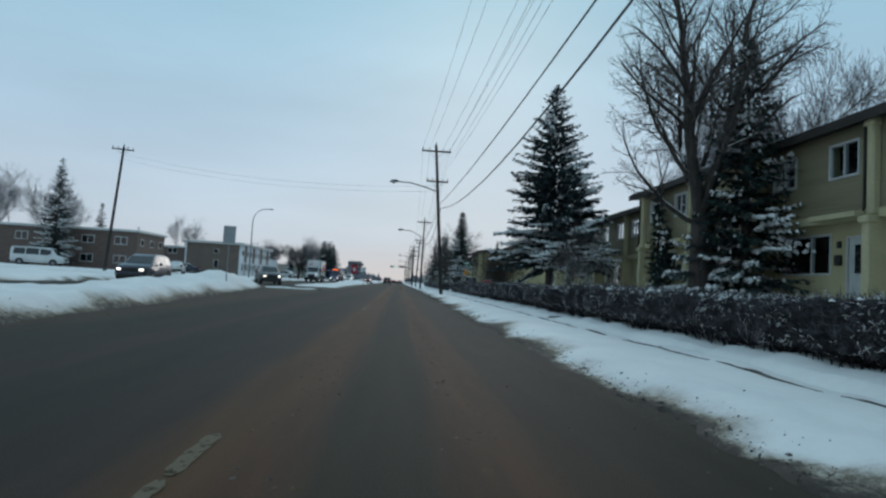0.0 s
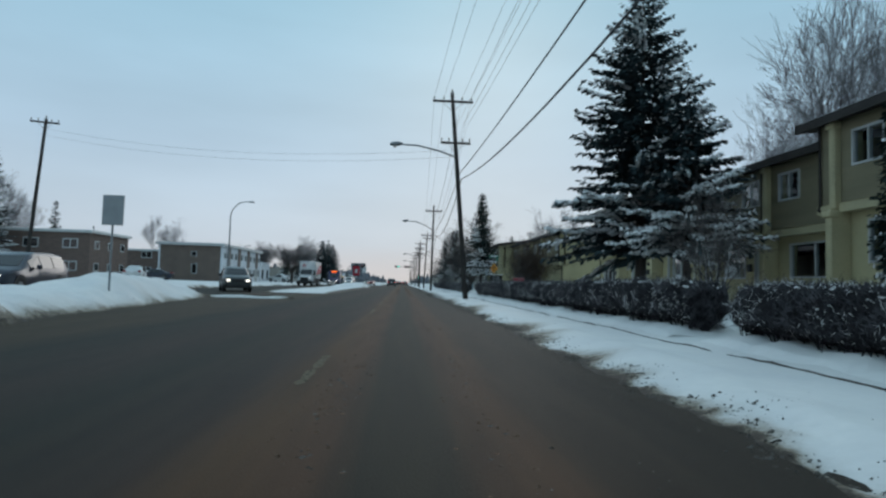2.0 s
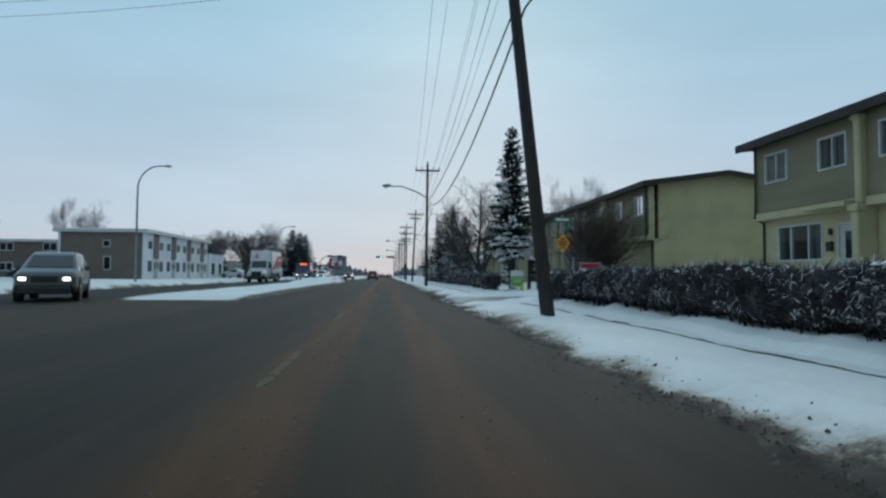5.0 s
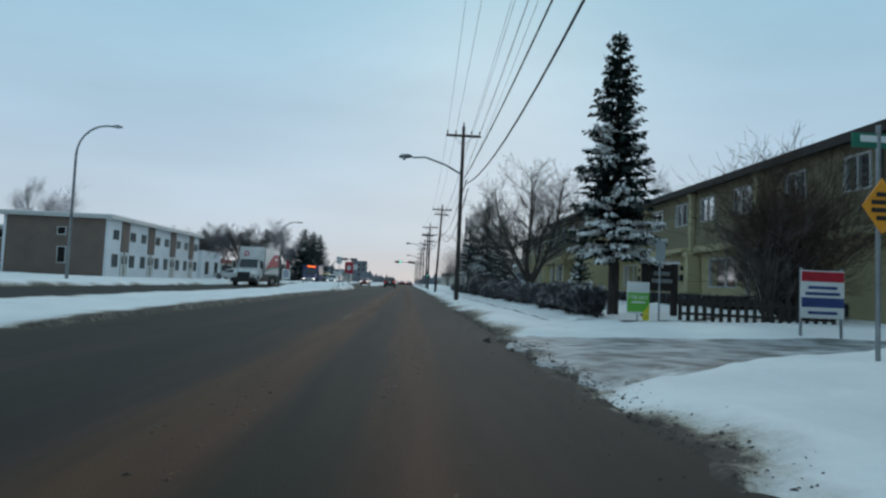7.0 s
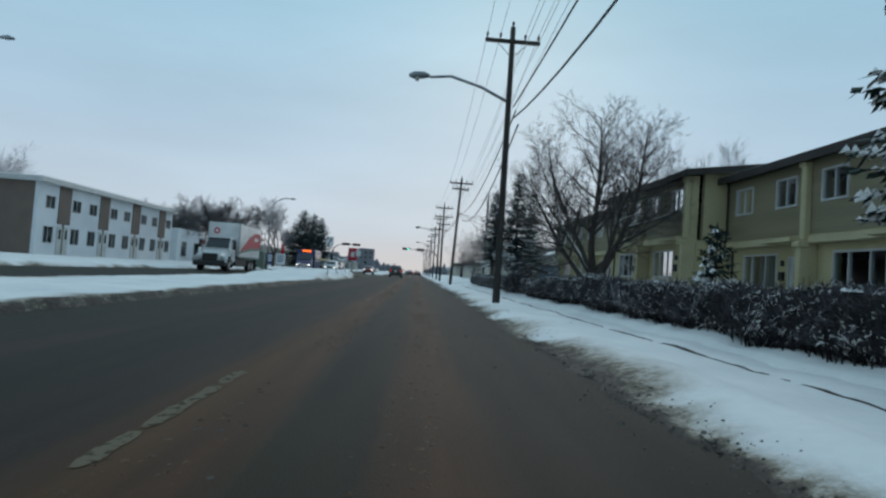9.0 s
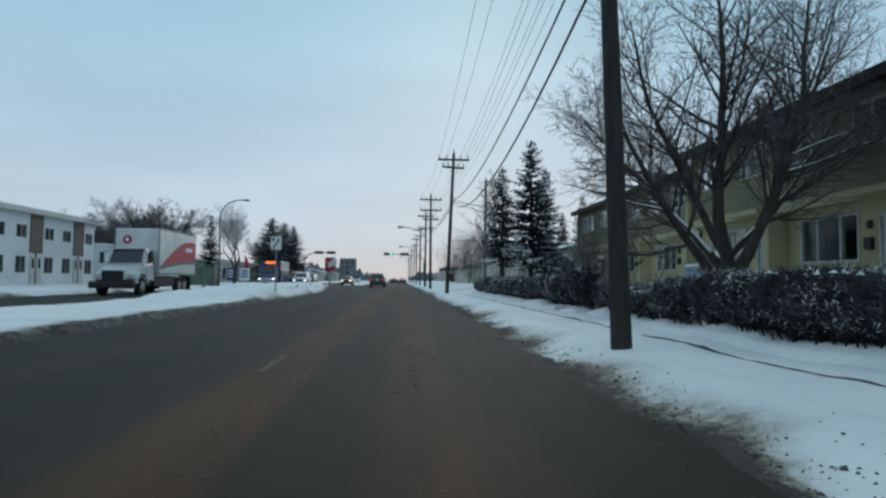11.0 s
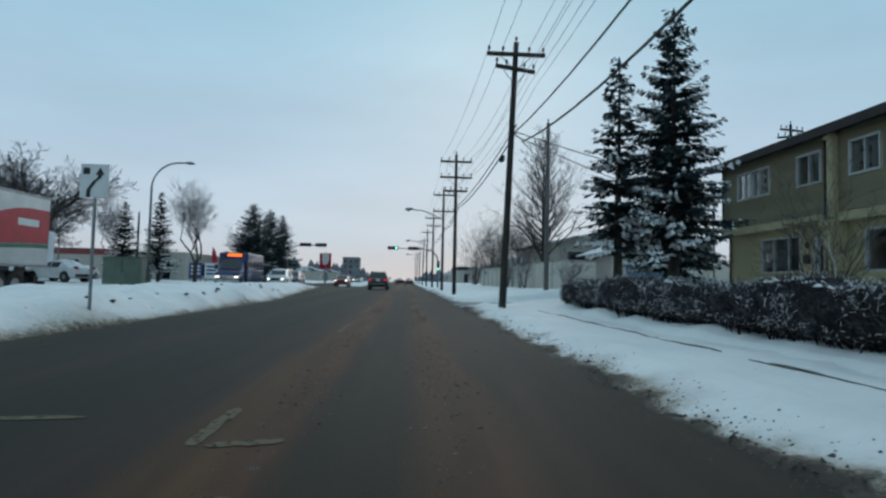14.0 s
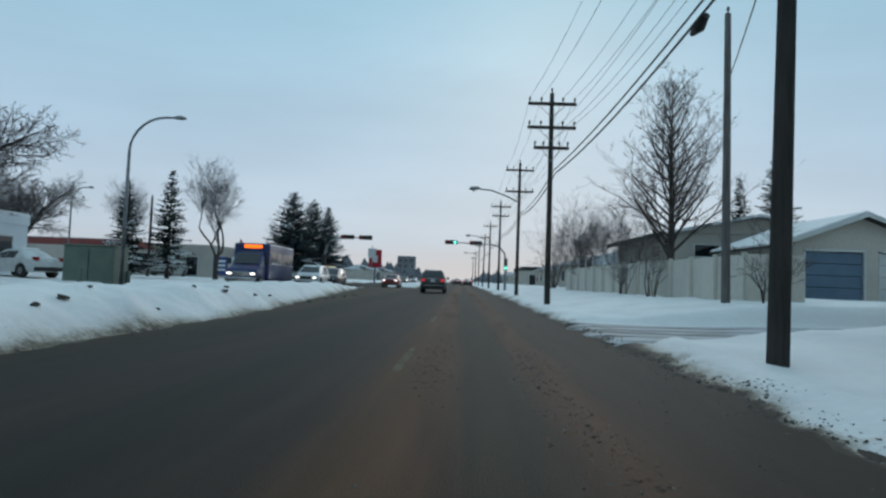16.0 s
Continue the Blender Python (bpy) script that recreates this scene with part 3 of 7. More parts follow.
def clods():
    """Lumps of dirty snow thrown along the road edges, and grit on the lane."""
    rng = random.Random(5)
    spots = []
    for k in range(30000):
        y = rnd(rng, -4, 135)
        side = rng.random()
        if side < 0.82:
            x = 2.12 + (0.04 + abs(rng.gauss(0.0, 0.19)) if rng.random() < 0.85 else rng.gauss(0, 0.2)) + (abs(rng.gauss(0, 0.5)) if rng.random() < 0.008 else 0) + 0.3 * noise.noise(Vector((y * 0.9, 2.0, 1.0)))
            if noise.noise(Vector((x * 0.8, y * 0.35, 8))) < rnd(rng, -0.6, 0.1):
                continue
        elif side < 0.91:
            x = lerp(y, MEDIAN_EAST) + rng.gauss(0, 0.3)
            if 41 < y < 57:
                continue
        else:
            x = rnd(rng, 1.1, 2.1)
            if noise.noise(Vector((x * 2, y * 0.5, 5))) < 0.15:
                continue
        r = rng.choice((0.004, 0.005, 0.007, 0.009, 0.012, 0.014 if rng.random() < 0.8 else 0.024)) * (0.8 if side >= 0.91 else 1)
        spots.append((x, y, r))
    level = np.maximum(ground_height(np.array([p[0] for p in spots]), np.array([p[1] for p in spots]))[0], 0.0)
    g = Geo()
    for (x, y, r), z in zip(spots, level.tolist()):
        z += 0.025 if x > 2 and (SIDE_STREET[0] - 0.6 < y < SIDE_STREET[1] + 0.6 or ALLEY[0] < y < ALLEY[1]) else 0
        v = []
        for dx, dy, dz in ((1, 0.3, 0), (0.2, 1, 0), (-1, 0.1, 0), (-0.1, -1, 0), (0.1, 0, 0.7), (0, 0.2, -0.4)):
            s = r * rnd(rng, 0.5, 1.6)
            v.append((x + dx * s + rng.gauss(0, r * 0.25), y + dy * s, z + dz * s))
        g.add(v, [(0, 1, 4), (1, 2, 4), (2, 3, 4), (3, 0, 4), (1, 0, 5), (2, 1, 5), (3, 2, 5), (0, 3, 5)])
    single("snow_clods", g, M_CLOD, "dirty clods of snow and grit along the kerb", "snow", kind="stuff")
    # lumps of road sand left between the wheel tracks
    spots = []
    for k in range(36000):
        y = rnd(rng, -4, 150)
        if y < 66 and rng.random() < 0.6:
            continue
        x = rng.choice((-0.66, 0.54)) + max(-0.34, min(0.34, rng.gauss(0, 0.15))) + 0.12 * noise.noise(Vector((y * 0.22, 4.0, 2.0)))
        if noise.noise(Vector((x * 1.4, y * 0.3, 5))) < rnd(rng, -0.25, 0.3):
            continue
        spots.append((x, y, rng.choice((0.006, 0.008, 0.011, 0.015, 0.02))))
    for name, label, mat, share in (("road_sand", "lumpy brown sand between the wheel tracks", M_SAND, [p for k, p in enumerate(spots) if k % 4]), ("road_grit", "dark frozen grit between the wheel tracks", M_CLOD, spots[::4])):
        g = Geo()
        for x, y, r in share:
            v = []
            for dx, dy, dz in ((1, 0.3, 0), (0.2, 1.3, 0), (-1, 0.1, 0), (-0.1, -1.3, 0), (0.1, 0, 0.6)):
                s = r * rnd(rng, 0.6, 1.7)
                v.append((x + dx * s, y + dy * s, dz * s * 0.7 - 0.001))
            g.add(v, [(0, 1, 4), (1, 2, 4), (2, 3, 4), (3, 0, 4)])
        single(name, g, mat, label, "sand", kind="stuff")
    # bigger dark chunks in the ploughed bank
    chunks = [(-5.95 + rnd(rng, -0.35, 0.2), 100.5 + 1.35 * k + rnd(rng, -0.6, 0.6), rnd(rng, 0.035, 0.085)) for k in range(26)] + [(1.88, 57.4, 0.085), (2.05, 56.1, 0.05), (2.3, 54.6, 0.06)]
    for x, y, r in chunks:
        g = Geo()
        bm = bmesh.new()
        bmesh.ops.create_icosphere(bm, subdivisions=2, radius=r)
        for v in bm.verts:
            v.co *= 0.8 + 0.9 * noise.noise(v.co * (1.3 / r) + Vector((x, y, 0)))
            v.co.y *= 1.5
            v.co.z *= 0.6
        z = max(height(x, y), 0)
        g.add([v.co + Vector((x, y, z + r * 0.25)) for v in bm.verts], [[v.index for v in f.verts] for f in bm.faces])
        bm.free()
        single("ice_chunk", g, M_CLOD, "dark frozen chunk of slush in the snowbank", "ice chunk", group="chunks in the snowbank")


clods()


# ---- trees ----
def spruce_parts(H, R, seed, gap=0.33, snow=0.35, skirt=0.9, thin=0.12, taper=0.82, band=0.0):
    """Trunk, needles and snow of a spruce, as three meshes round the origin."""
    rng = random.Random(seed)
    trunk, needles, white = Geo(), Geo(), Geo()
    tr = 0.035 * H ** 0.75
    trunk.tube([(0, 0, -0.3), (0, 0, H * 0.4), (0.02, 0, H * 0.97)], [tr, tr * 0.6, 0.015], 8)
    z = skirt
    up = Vector((0, 0, 1))
    while z < H - 0.15:
        f = (z - skirt) / (H - skirt)
        reach = R * (1 - f) ** taper * (1.0 if f > 0.06 else 0.85) + 0.12
        count = max(6, int(6 + 5 * (1 - f) + rng.random() * 2))
        turn0 = rng.random() * 6.28
        for b in range(count):
            a = turn0 + 6.283 * b / count + rng.gauss(0, 0.22)
            L = reach * rnd(rng, 0.68, 1.14)
            out = Vector((math.cos(a), math.sin(a), 0))
            side = Vector((-out.y, out.x, 0))
            droop = rnd(rng, 0.18, 0.42) * (1 - f * 0.9)
            lift = rnd(rng, 0.0, 0.16) + 0.35 * f
            zb = z + rng.gauss(0, gap * 0.35)

            def at(s):
                return out * (L * s) + up * (zb + L * (lift * s - droop * s * s + 0.12 * s ** 4))

            if L > 0.5:
                trunk.tube([at(0), at(0.5), at(0.95)], [0.012 + 0.008 * L, 0.008 + 0.004 * L, 0.004], 3, caps=False)
            n = max(3, int(L / thin))
            heavy = noise.noise(Vector((math.cos(a) * 1.1, math.sin(a) * 1.1, z * 0.55 + seed))) + 0.14 * rng.gauss(0, 1) > 0.78 - 1.05 * snow - 0.6 * max(0.0, 0.6 - f) - 0.9 * max(0.0, 0.22 - f) - (band if 0.05 < f < 0.2 else 0.0)
            for i in range(n):
                s = (i + 0.6 + rng.gauss(0, 0.25)) / n
                if s < 0.12:
                    continue
                p = at(s)
                w = (0.20 + 0.34 * L * 0.26) * (1.15 - 0.55 * s) * rnd(rng, 0.75, 1.25)
                for sg in (-1, 1, 0):
                    if sg == 0 and rng.random() < 0.45:
                        continue
                    d = (side * sg * rnd(rng, 0.55, 1.0) + out * rnd(rng, 0.45, 0.95) + up * (rnd(rng, -0.55, 0.02) if sg else rnd(rng, -0.9, -0.3))).normalized()
                    e = (d.cross(up) + out * rng.gauss(0, 0.25) + up * rng.gauss(0, 0.3)).normalized() * (w * rnd(rng, 0.2, 0.36))
                    q = p + d * w * 0.55
                    r = p + d * w
                    needles.add((p, q + e, r, q - e + up * 0.01), [(0, 1, 2, 3)])
                    if sg and (heavy and s > 0.3 and rng.random() < 0.9 or rng.random() < snow * 0.13):
                        size = 1.0 if heavy else 0.6
                        e2 = d.cross(up).normalized() * (w * size * rnd(rng, 0.24, 0.44))
                        c = p + d * w * rnd(rng, 0.4, 0.65) + up * 0.035
                        h = d * w * size * rnd(rng, 0.25, 0.42)
                        t = up * rnd(rng, 0.02, 0.07)
                        white.add((c - h - t, c + e2 - t, c + h - t * 1.5, c - e2 - t, c + t), [(0, 1, 4), (1, 2, 4), (2, 3, 4), (3, 0, 4)])
        z += gap * rnd(rng, 0.75, 1.25) * (1.1 - 0.35 * f)
    for k in range(5):
        a = k * 1.256
        needles.add(((0, 0, H - 0.35), (0.09 * math.cos(a), 0.09 * math.sin(a), H - 0.2), (0, 0, H + 0.1), (0.03 * math.cos(a + 1), 0.03 * math.sin(a + 1), H - 0.25)), [(0, 1, 2, 3)])
    return trunk, needles, white


def spruce(x, y, H, R, seed, label, mat=None, z=None, lean=0.0, **kw):
    t = thing("spruce_tree", label, "tree", at=pose(x, y, height(x, y) if z is None else z, 0, lean, 0))
    a, b, c = spruce_parts(H, R, seed, **kw)
    part("trunk", a, M_BARK, t)
    part("foliage", b, mat or M_NEEDLE, t, "dark needle-clad branches", kind="stuff")
    if c.f:
        part("snow", c, M_SNOWCLUMP, t, "snow lying on the branches", kind="stuff")
    return t


def bare_parts(seed, H, spread, trunk_r, forks=(), levels=5, kids=3, first=0.3, thin=0.006, curl=0.2, up=0.25, snow=0.0):
    """Limbs and twigs of a leafless tree, as wood, twig and snow meshes round the origin."""
    rng = random.Random(seed)
    wood, twigs, white = Geo(), Geo(), Geo()

    def grow(p, d, L, r, lev):
        n = 4 if lev < 2 else 3
        pts, rad = [p], [r]
        q, dd = p.copy(), d.copy()
        for i in range(n):
            dd = (dd + Vector((rng.gauss(0, curl), rng.gauss(0, curl), rng.gauss(0, curl * 0.6) + up * 0.25))).normalized()
            q = q + dd * (L / n)
            pts.append(q.copy())
            rad.append(max(thin * 0.6, r * (1 - 0.45 * (i + 1) / n)))
        (wood if lev < 3 else twigs).tube(pts, rad, 7 if lev == 0 else 5 if lev < 3 else 3, caps=False)
        if snow and lev in (1, 2) and rng.random() < snow:
            white.tube([a + Vector((0, 0, rr * 0.75)) for a, rr in zip(pts, rad)], [rr * 0.75 for rr in rad], 5, caps=False)
        if lev >= levels:
            return
        k = kids + (1 if rng.random() < 0.5 else 0) + (1 if lev >= 2 else 0)
        for c in range(k):
            s = rnd(rng, 0.35, 1.0) if c < k - 1 else 1.0
            i = min(n - 1, int(s * n))
            f = s * n - i
            b = pts[i].lerp(pts[i + 1], min(1, f))
            base = (pts[i + 1] - pts[i]).normalized()
            a = rng.random() * 6.283
            e1 = base.cross(Vector((0.3, 0.2, 1))).normalized()
            e2 = base.cross(e1)
            open_ = rnd(rng, 0.35, 0.95) * spread if c < k - 1 else rnd(rng, 0.1, 0.35)
            nd = (base * math.cos(open_) + (e1 * math.cos(a) + e2 * math.sin(a)) * math.sin(open_) + Vector((0, 0, up * 0.4))).normalized()
            grow(b, nd, L * rnd(rng, 0.55, 0.82), max(thin, rad[i] * rnd(rng, 0.45, 0.68)), lev + 1)

    if forks:
        wood.tube([(0, 0, -0.3), (0, 0, 0.2), (0.03, 0, H * first)], [trunk_r * 1.35, trunk_r * 1.08, trunk_r * 0.95], 10)
        for az, tilt, ln, rr in forks:
            a = radians(az)
            d = Vector((math.cos(a) * math.sin(radians(tilt)), math.sin(a) * math.sin(radians(tilt)), math.cos(radians(tilt))))
            grow(Vector((0.02, 0, H * first - trunk_r)), d, H * ln, trunk_r * rr, 1)
    else:
        grow(Vector((0, 0, -0.2)), Vector((0, 0, 1)), H * 0.55, trunk_r, 0)
    return wood, twigs, white


def limbed_parts(seed, trunk_r, fork, limbs, twig=0.006, lift=0.1, dense=1.0, reach=0.42, snow=0.3, curl=0.11):
    """A leafless tree of a few big curving limbs. limbs: compass angle, tilt at the foot and at the tip, length, radius, foot height."""
    rng = random.Random(seed)
    wood, twigs, white = Geo(), Geo(), Geo()

    def along(pts, rad, s):
        k = min(len(pts) - 2, int(s * (len(pts) - 1)))
        f = s * (len(pts) - 1) - k
        return pts[k].lerp(pts[k + 1], f), (pts[k + 1] - pts[k]).normalized(), rad[k] + (rad[k + 1] - rad[k]) * f

    def sprout(pts, rad, L, lev, start):
        count = (int(L * 2.7 * dense) + 3, int(L * 4.6 * dense) + 3, int(L * 6.5 * dense) + 2)[lev]
        turn = rng.random() * 6.283
        for c in range(count):
            s = start + (1 - start) * (c + rng.random()) / count
            b, base, r = along(pts, rad, min(s, 0.999))
            turn += 2.4 + rng.gauss(0, 0.4)
            e1 = base.cross(Vector((0.3, 0.2, 1))).normalized()
            e2 = base.cross(e1)
            wide = rnd(rng, 0.5, 1.05)
            d = (base * math.cos(wide) + (e1 * math.cos(turn) + e2 * math.sin(turn)) * math.sin(wide)).normalized()
            grow(b, d, L * reach * (1.15 - 0.6 * s) * rnd(rng, 0.65, 1.3), max(twig, r * rnd(rng, 0.32, 0.55)), lev + 1)

    def grow(p, d, L, r, lev):
        n = (6, 5, 3, 2)[lev]
        pts, rad = [p], [r]
        for i in range(n):
            d = (d + Vector((rng.gauss(0, curl), rng.gauss(0, curl), rng.gauss(lift, curl * 0.8)))).normalized()
            p = p + d * (L / n)
            pts.append(p)
            rad.append(max(twig * 0.5, r * (1 - 0.65 * (i + 1) / n)))
        (wood if lev < 2 else twigs).tube(pts, rad, 5 if lev < 2 else 3, caps=False)
        if snow and lev == 1 and rng.random() < snow:
            white.tube([a + Vector((0, 0, v * 0.8)) for a, v in zip(pts[:4], rad)], [v * 0.7 for v in rad[:4]], 4, caps=False)
        if lev < 3:
            sprout(pts, rad, L, lev, 0.18)

    wood.tube([(0, 0, -0.3), (0, 0, 0.15), (0, 0, fork * 0.6), (0, 0, fork + 0.15)], [trunk_r * 1.45, trunk_r * 1.12, trunk_r * 0.96, trunk_r * 0.85], 12)
    for az, t0, t1, L, r, z in limbs:
        a, n = radians(az), 9
        p = Vector((0, 0, z))
        pts, rad = [p], [r]
        for i in range(n):
            tilt = radians(t0 + (t1 - t0) * i / (n - 1))
            a += rng.gauss(0, 0.12)
            p = p + (Vector((math.cos(a) * math.sin(tilt), math.sin(a) * math.sin(tilt), math.cos(tilt))) + Vector((rng.gauss(0, 0.07), rng.gauss(0, 0.07), 0))) * (L / n)
            pts.append(p)
            rad.append(max(0.012, r * (1 - 0.85 * (i + 1) / n)))
        wood.tube(pts, rad, 8, caps=False)
        if snow and t0 > 25:
            white.tube([q + Vector((0, 0, v * 0.75)) for q, v in zip(pts[1:6], rad[1:6])], [v * 0.62 for v in rad[1:6]], 6, caps=False)
        sprout(pts, rad, L, 0, 0.26)
    return wood, twigs, white


def leader_parts(seed, H, R, trunk_r):
    """A leafless tree with one straight leader and rising side branches."""
    rng = random.Random(seed)
    wood, twigs, white = Geo(), Geo(), Geo()
    wood.tube([(0, 0, -0.3), (0.03, 0, H * 0.3), (-0.04, 0.03, H * 0.65), (0, 0, H)], [trunk_r * 1.2, trunk_r * 0.85, trunk_r * 0.45, 0.012], 8)

    def shoot(p, d, L, r, lev):
        pts, rad = [p], [r]
        for i in range(3):
            d = (d + Vector((rng.gauss(0, 0.12), rng.gauss(0, 0.12), rng.gauss(0.07, 0.08)))).normalized()
            p = p + d * L / 3
            pts.append(p)
            rad.append(max(0.005, r * (0.78 - 0.22 * i)))
        (wood if lev == 0 else twigs).tube(pts, rad, 5 if lev == 0 else 3, caps=False)
        if lev < 3:
            for c in range(6 if lev == 0 else 4):
                i = rng.randint(1, 3)
                side = Vector((rng.gauss(0, 0.7), rng.gauss(0, 0.7), rng.gauss(0.15, 0.4)))
                shoot(pts[i], (d + side).normalized(), L * rnd(rng, 0.32, 0.55), rad[i] * 0.6, lev + 1)

    z, a = H * 0.16, 0.0
    while z < H * 0.97:
        f = z / H
        a += 2.4 + rng.gauss(0, 0.3)
        L = R * (1.15 - f) * rnd(rng, 0.75, 1.1) + 0.25
        t = radians(rnd(rng, 40, 62) - 12 * f)
        shoot(Vector((0, 0, z)), Vector((math.cos(a) * math.sin(t), math.sin(a) * math.sin(t), math.cos(t))), L, trunk_r * (0.5 - 0.38 * f), 0)
        z += H * 0.0125
    return wood, twigs, white


def bare_tree(x, y, label, parts_, mat=None, z=None, name="bare_tree", category="tree", turn=0):
    t = thing(name, label, category, at=pose(x, y, height(x, y) if z is None else z, 0, 0, turn))
    wood, twigs, white = parts_
    part("trunk", wood, M_BARK, t, "grey-brown trunk and limbs", smooth=True)
    if twigs.f:
        part("crown", twigs, mat or M_TWIG, t, "fine leafless twigs", kind="stuff")
    if white.f:
        part("snow", white, M_SNOWCLUMP, t, "snow lying along the limbs", kind="stuff")
    return t


HEDGE_PROFILE = ((0.48, -0.03), (0.45, 0.12), (0.30, 0.22), (0.09, 0.36), (0.03, 0.58), (0.05, 0.80), (0.12, 0.93), (0.28, 0.99), (0.5, 1.0), (0.72, 0.99), (0.90, 0.92), (0.96, 0.7), (0.94, 0.4), (0.6, 0.12), (0.56, -0.03))


def hedge(name, x0, x1, y0, y1, top, label, seed, density=1250, snow=1.0, ragged=0.12):
    """A clipped leafless hedge: a solid core coloured dark for its shaded inside, a short bristle of twigs, snow caught
    along them, bare stems at the foot.
    """
    rng = random.Random(seed)
    core, tw, white, stems = Geo(), Geo(), Geo(), Geo()
    t = thing(name, label, "hedge", kind="stuff")
    gy = np.arange(y0 - 1, y1 + 1, 0.25)
    gz = ground_height(gy * 0 + (x0 + x1) / 2, gy)[0]

    def floor_at(yy):
        return float(np.interp(yy, gy, gz))

    def crest(yy):
        return top + ragged * 0.9 * noise.noise(Vector((x0, yy * 0.7, seed))) + 0.05 * noise.noise(Vector((x0, yy * 3.1, seed + 5.0)))

    def skin(u, v, yy):
        """A point on the clipped surface: u, v as in the profile."""
        end = min(1.0, (min(yy - y0, y1 - yy) + 0.12) / 0.5)
        uu = 0.5 + (u - 0.5) * (0.45 + 0.55 * end)
        zz = floor_at(yy)
        x = x0 + (x1 - x0) * uu + 0.10 * noise.noise(Vector((u * 3, yy * 1.9, v * 3 + seed))) + 0.05 * noise.noise(Vector((u * 7, yy * 6.0, v * 7 + seed)))
        return Vector((x, yy, zz + (crest(yy) - zz) * v * (0.78 + 0.22 * end)))

    ny = max(3, int((y1 - y0) / 0.17))
    for i in range(ny + 1):
        y = y0 + 0.06 + (y1 - y0 - 0.12) * i / ny
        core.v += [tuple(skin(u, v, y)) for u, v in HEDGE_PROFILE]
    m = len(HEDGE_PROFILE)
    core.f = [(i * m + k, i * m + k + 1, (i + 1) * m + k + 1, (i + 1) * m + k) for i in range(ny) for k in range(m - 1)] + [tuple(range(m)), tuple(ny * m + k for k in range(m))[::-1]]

    def spot():
        """A point near the street face, the top or the back, and the way out of the hedge there."""
        y, face = rnd(rng, y0, y1), rng.random()
        if face < 0.62:
            v = rnd(rng, 0.12, 0.97)
            u = lerp(v, ((0.12, 0.44), (0.22, 0.28), (0.36, 0.08), (0.58, 0.03), (0.8, 0.05), (0.93, 0.12), (1.0, 0.3)))
            return skin(u, v, y), Vector((-1, 0, 0.15 if v < 0.8 else 0.8)), v
        if face < 0.92:
            u = rnd(rng, 0.12, 0.9)
            return skin(u, 0.985, y), Vector((0, 0, 1)), 1.0
        v = rnd(rng, 0.3, 0.95)
        return skin(0.95, v, y), Vector((1, 0, 0.2)), v

    for k in range(int(density * (y1 - y0))):
        p, out, v = spot()
        if k % 14 == 0:
            end = rng.random() < 0.5
            p = skin(rnd(rng, 0.1, 0.9), rnd(rng, 0.15, 1.0), y0 + 0.05 if end else y1 - 0.05)
            out = Vector((0, -1 if end else 1, 0.2))
        d = (out * rnd(rng, 0.15, 0.8) + Vector((rng.gauss(0, 0.4), rng.gauss(0, 0.6), rng.gauss(0.25, 0.5)))).normalized()
        L, w = rnd(rng, 0.04, 0.17) * (1.5 if v == 1.0 and rng.random() < 0.12 else 1.0), rnd(rng, 0.004, 0.011)
        e = d.cross(Vector((rng.gauss(0, 1), rng.gauss(0, 1), rng.gauss(0, 1)))).normalized() * w
        tw.add((p - e - d * 0.02, p + e - d * 0.02, p + d * L), [(0, 1, 2)])
    for k in range(int(470 * snow * (y1 - y0))):
        p, out, v = spot()
        patch = noise.noise(Vector((p.y * 1.3, p.z * 2.2, seed + 3.0))) + (0.25 if v > 0.9 or v < 0.45 else 0.0)
        if patch < rnd(rng, -0.25, 0.75):
            continue
        p = p + out * rnd(rng, 0.005, 0.05)
        d = Vector((rng.gauss(0, 0.35), rng.gauss(0, 1), rng.gauss(0.1, 0.7))).normalized()
        L, w = rnd(rng, 0.02, 0.11), rnd(rng, 0.0015, 0.0045) * (1.9 if rng.random() < 0.1 else 1.0)
        e = d.cross(Vector((1, 0, 0.2))).normalized() * w
        bend = Vector((rng.gauss(0, 0.02), rng.gauss(0, 0.03), rnd(rng, -0.01, 0.05)))
        a, b, c = p, p + d * L * rnd(rng, 0.35, 0.65) + bend, p + d * L
        lift = out * w * 1.4
        white.add((a - e * 0.5, a + e * 0.5, b + e, b + lift, b - e, c), [(0, 1, 3), (1, 2, 3), (0, 3, 4), (2, 5, 3), (4, 3, 5)])
    for k in range(int(38 * snow * (y1 - y0))):
        y = rnd(rng, y0 + 0.1, y1 - 0.1)
        if noise.noise(Vector((y * 0.9, 4.0, seed + 1.0))) < rnd(rng, -0.2, 0.4):
            continue
        p = skin(rnd(rng, 0.08, 0.9), 0.99, y)
        r = rnd(rng, 0.015, 0.05)
        white.add([p + Vector((r * math.cos(a) * rnd(rng, 0.7, 1.4), r * math.sin(a) * rnd(rng, 0.8, 1.8), -0.01)) for a in (0, 1.26, 2.51, 3.77, 5.03)] + [p + Vector((0, 0, r * rnd(rng, 0.4, 0.8)))], [(j, (j + 1) % 5, 5) for j in range(5)])
    for k in range(int(22 * (y1 - y0))):
        y = rnd(rng, y0 + 0.1, y1 - 0.1)
        x = x0 + (x1 - x0) * rnd(rng, 0.1, 0.5)
        z = floor_at(y) - 0.03
        q = skin(0.12, rnd(rng, 0.3, 0.6), y + rng.gauss(0, 0.12))
        r = rnd(rng, 0.006, 0.014)
        stems.tube([(x, y, z), (x * 0.6 + q.x * 0.4, y * 0.5 + q.y * 0.5, z * 0.6 + q.z * 0.4), q], [r, r * 0.9, r * 0.5], 4, caps=False)
    drift, n = Geo(), max(4, int((y1 - y0) / 0.22))
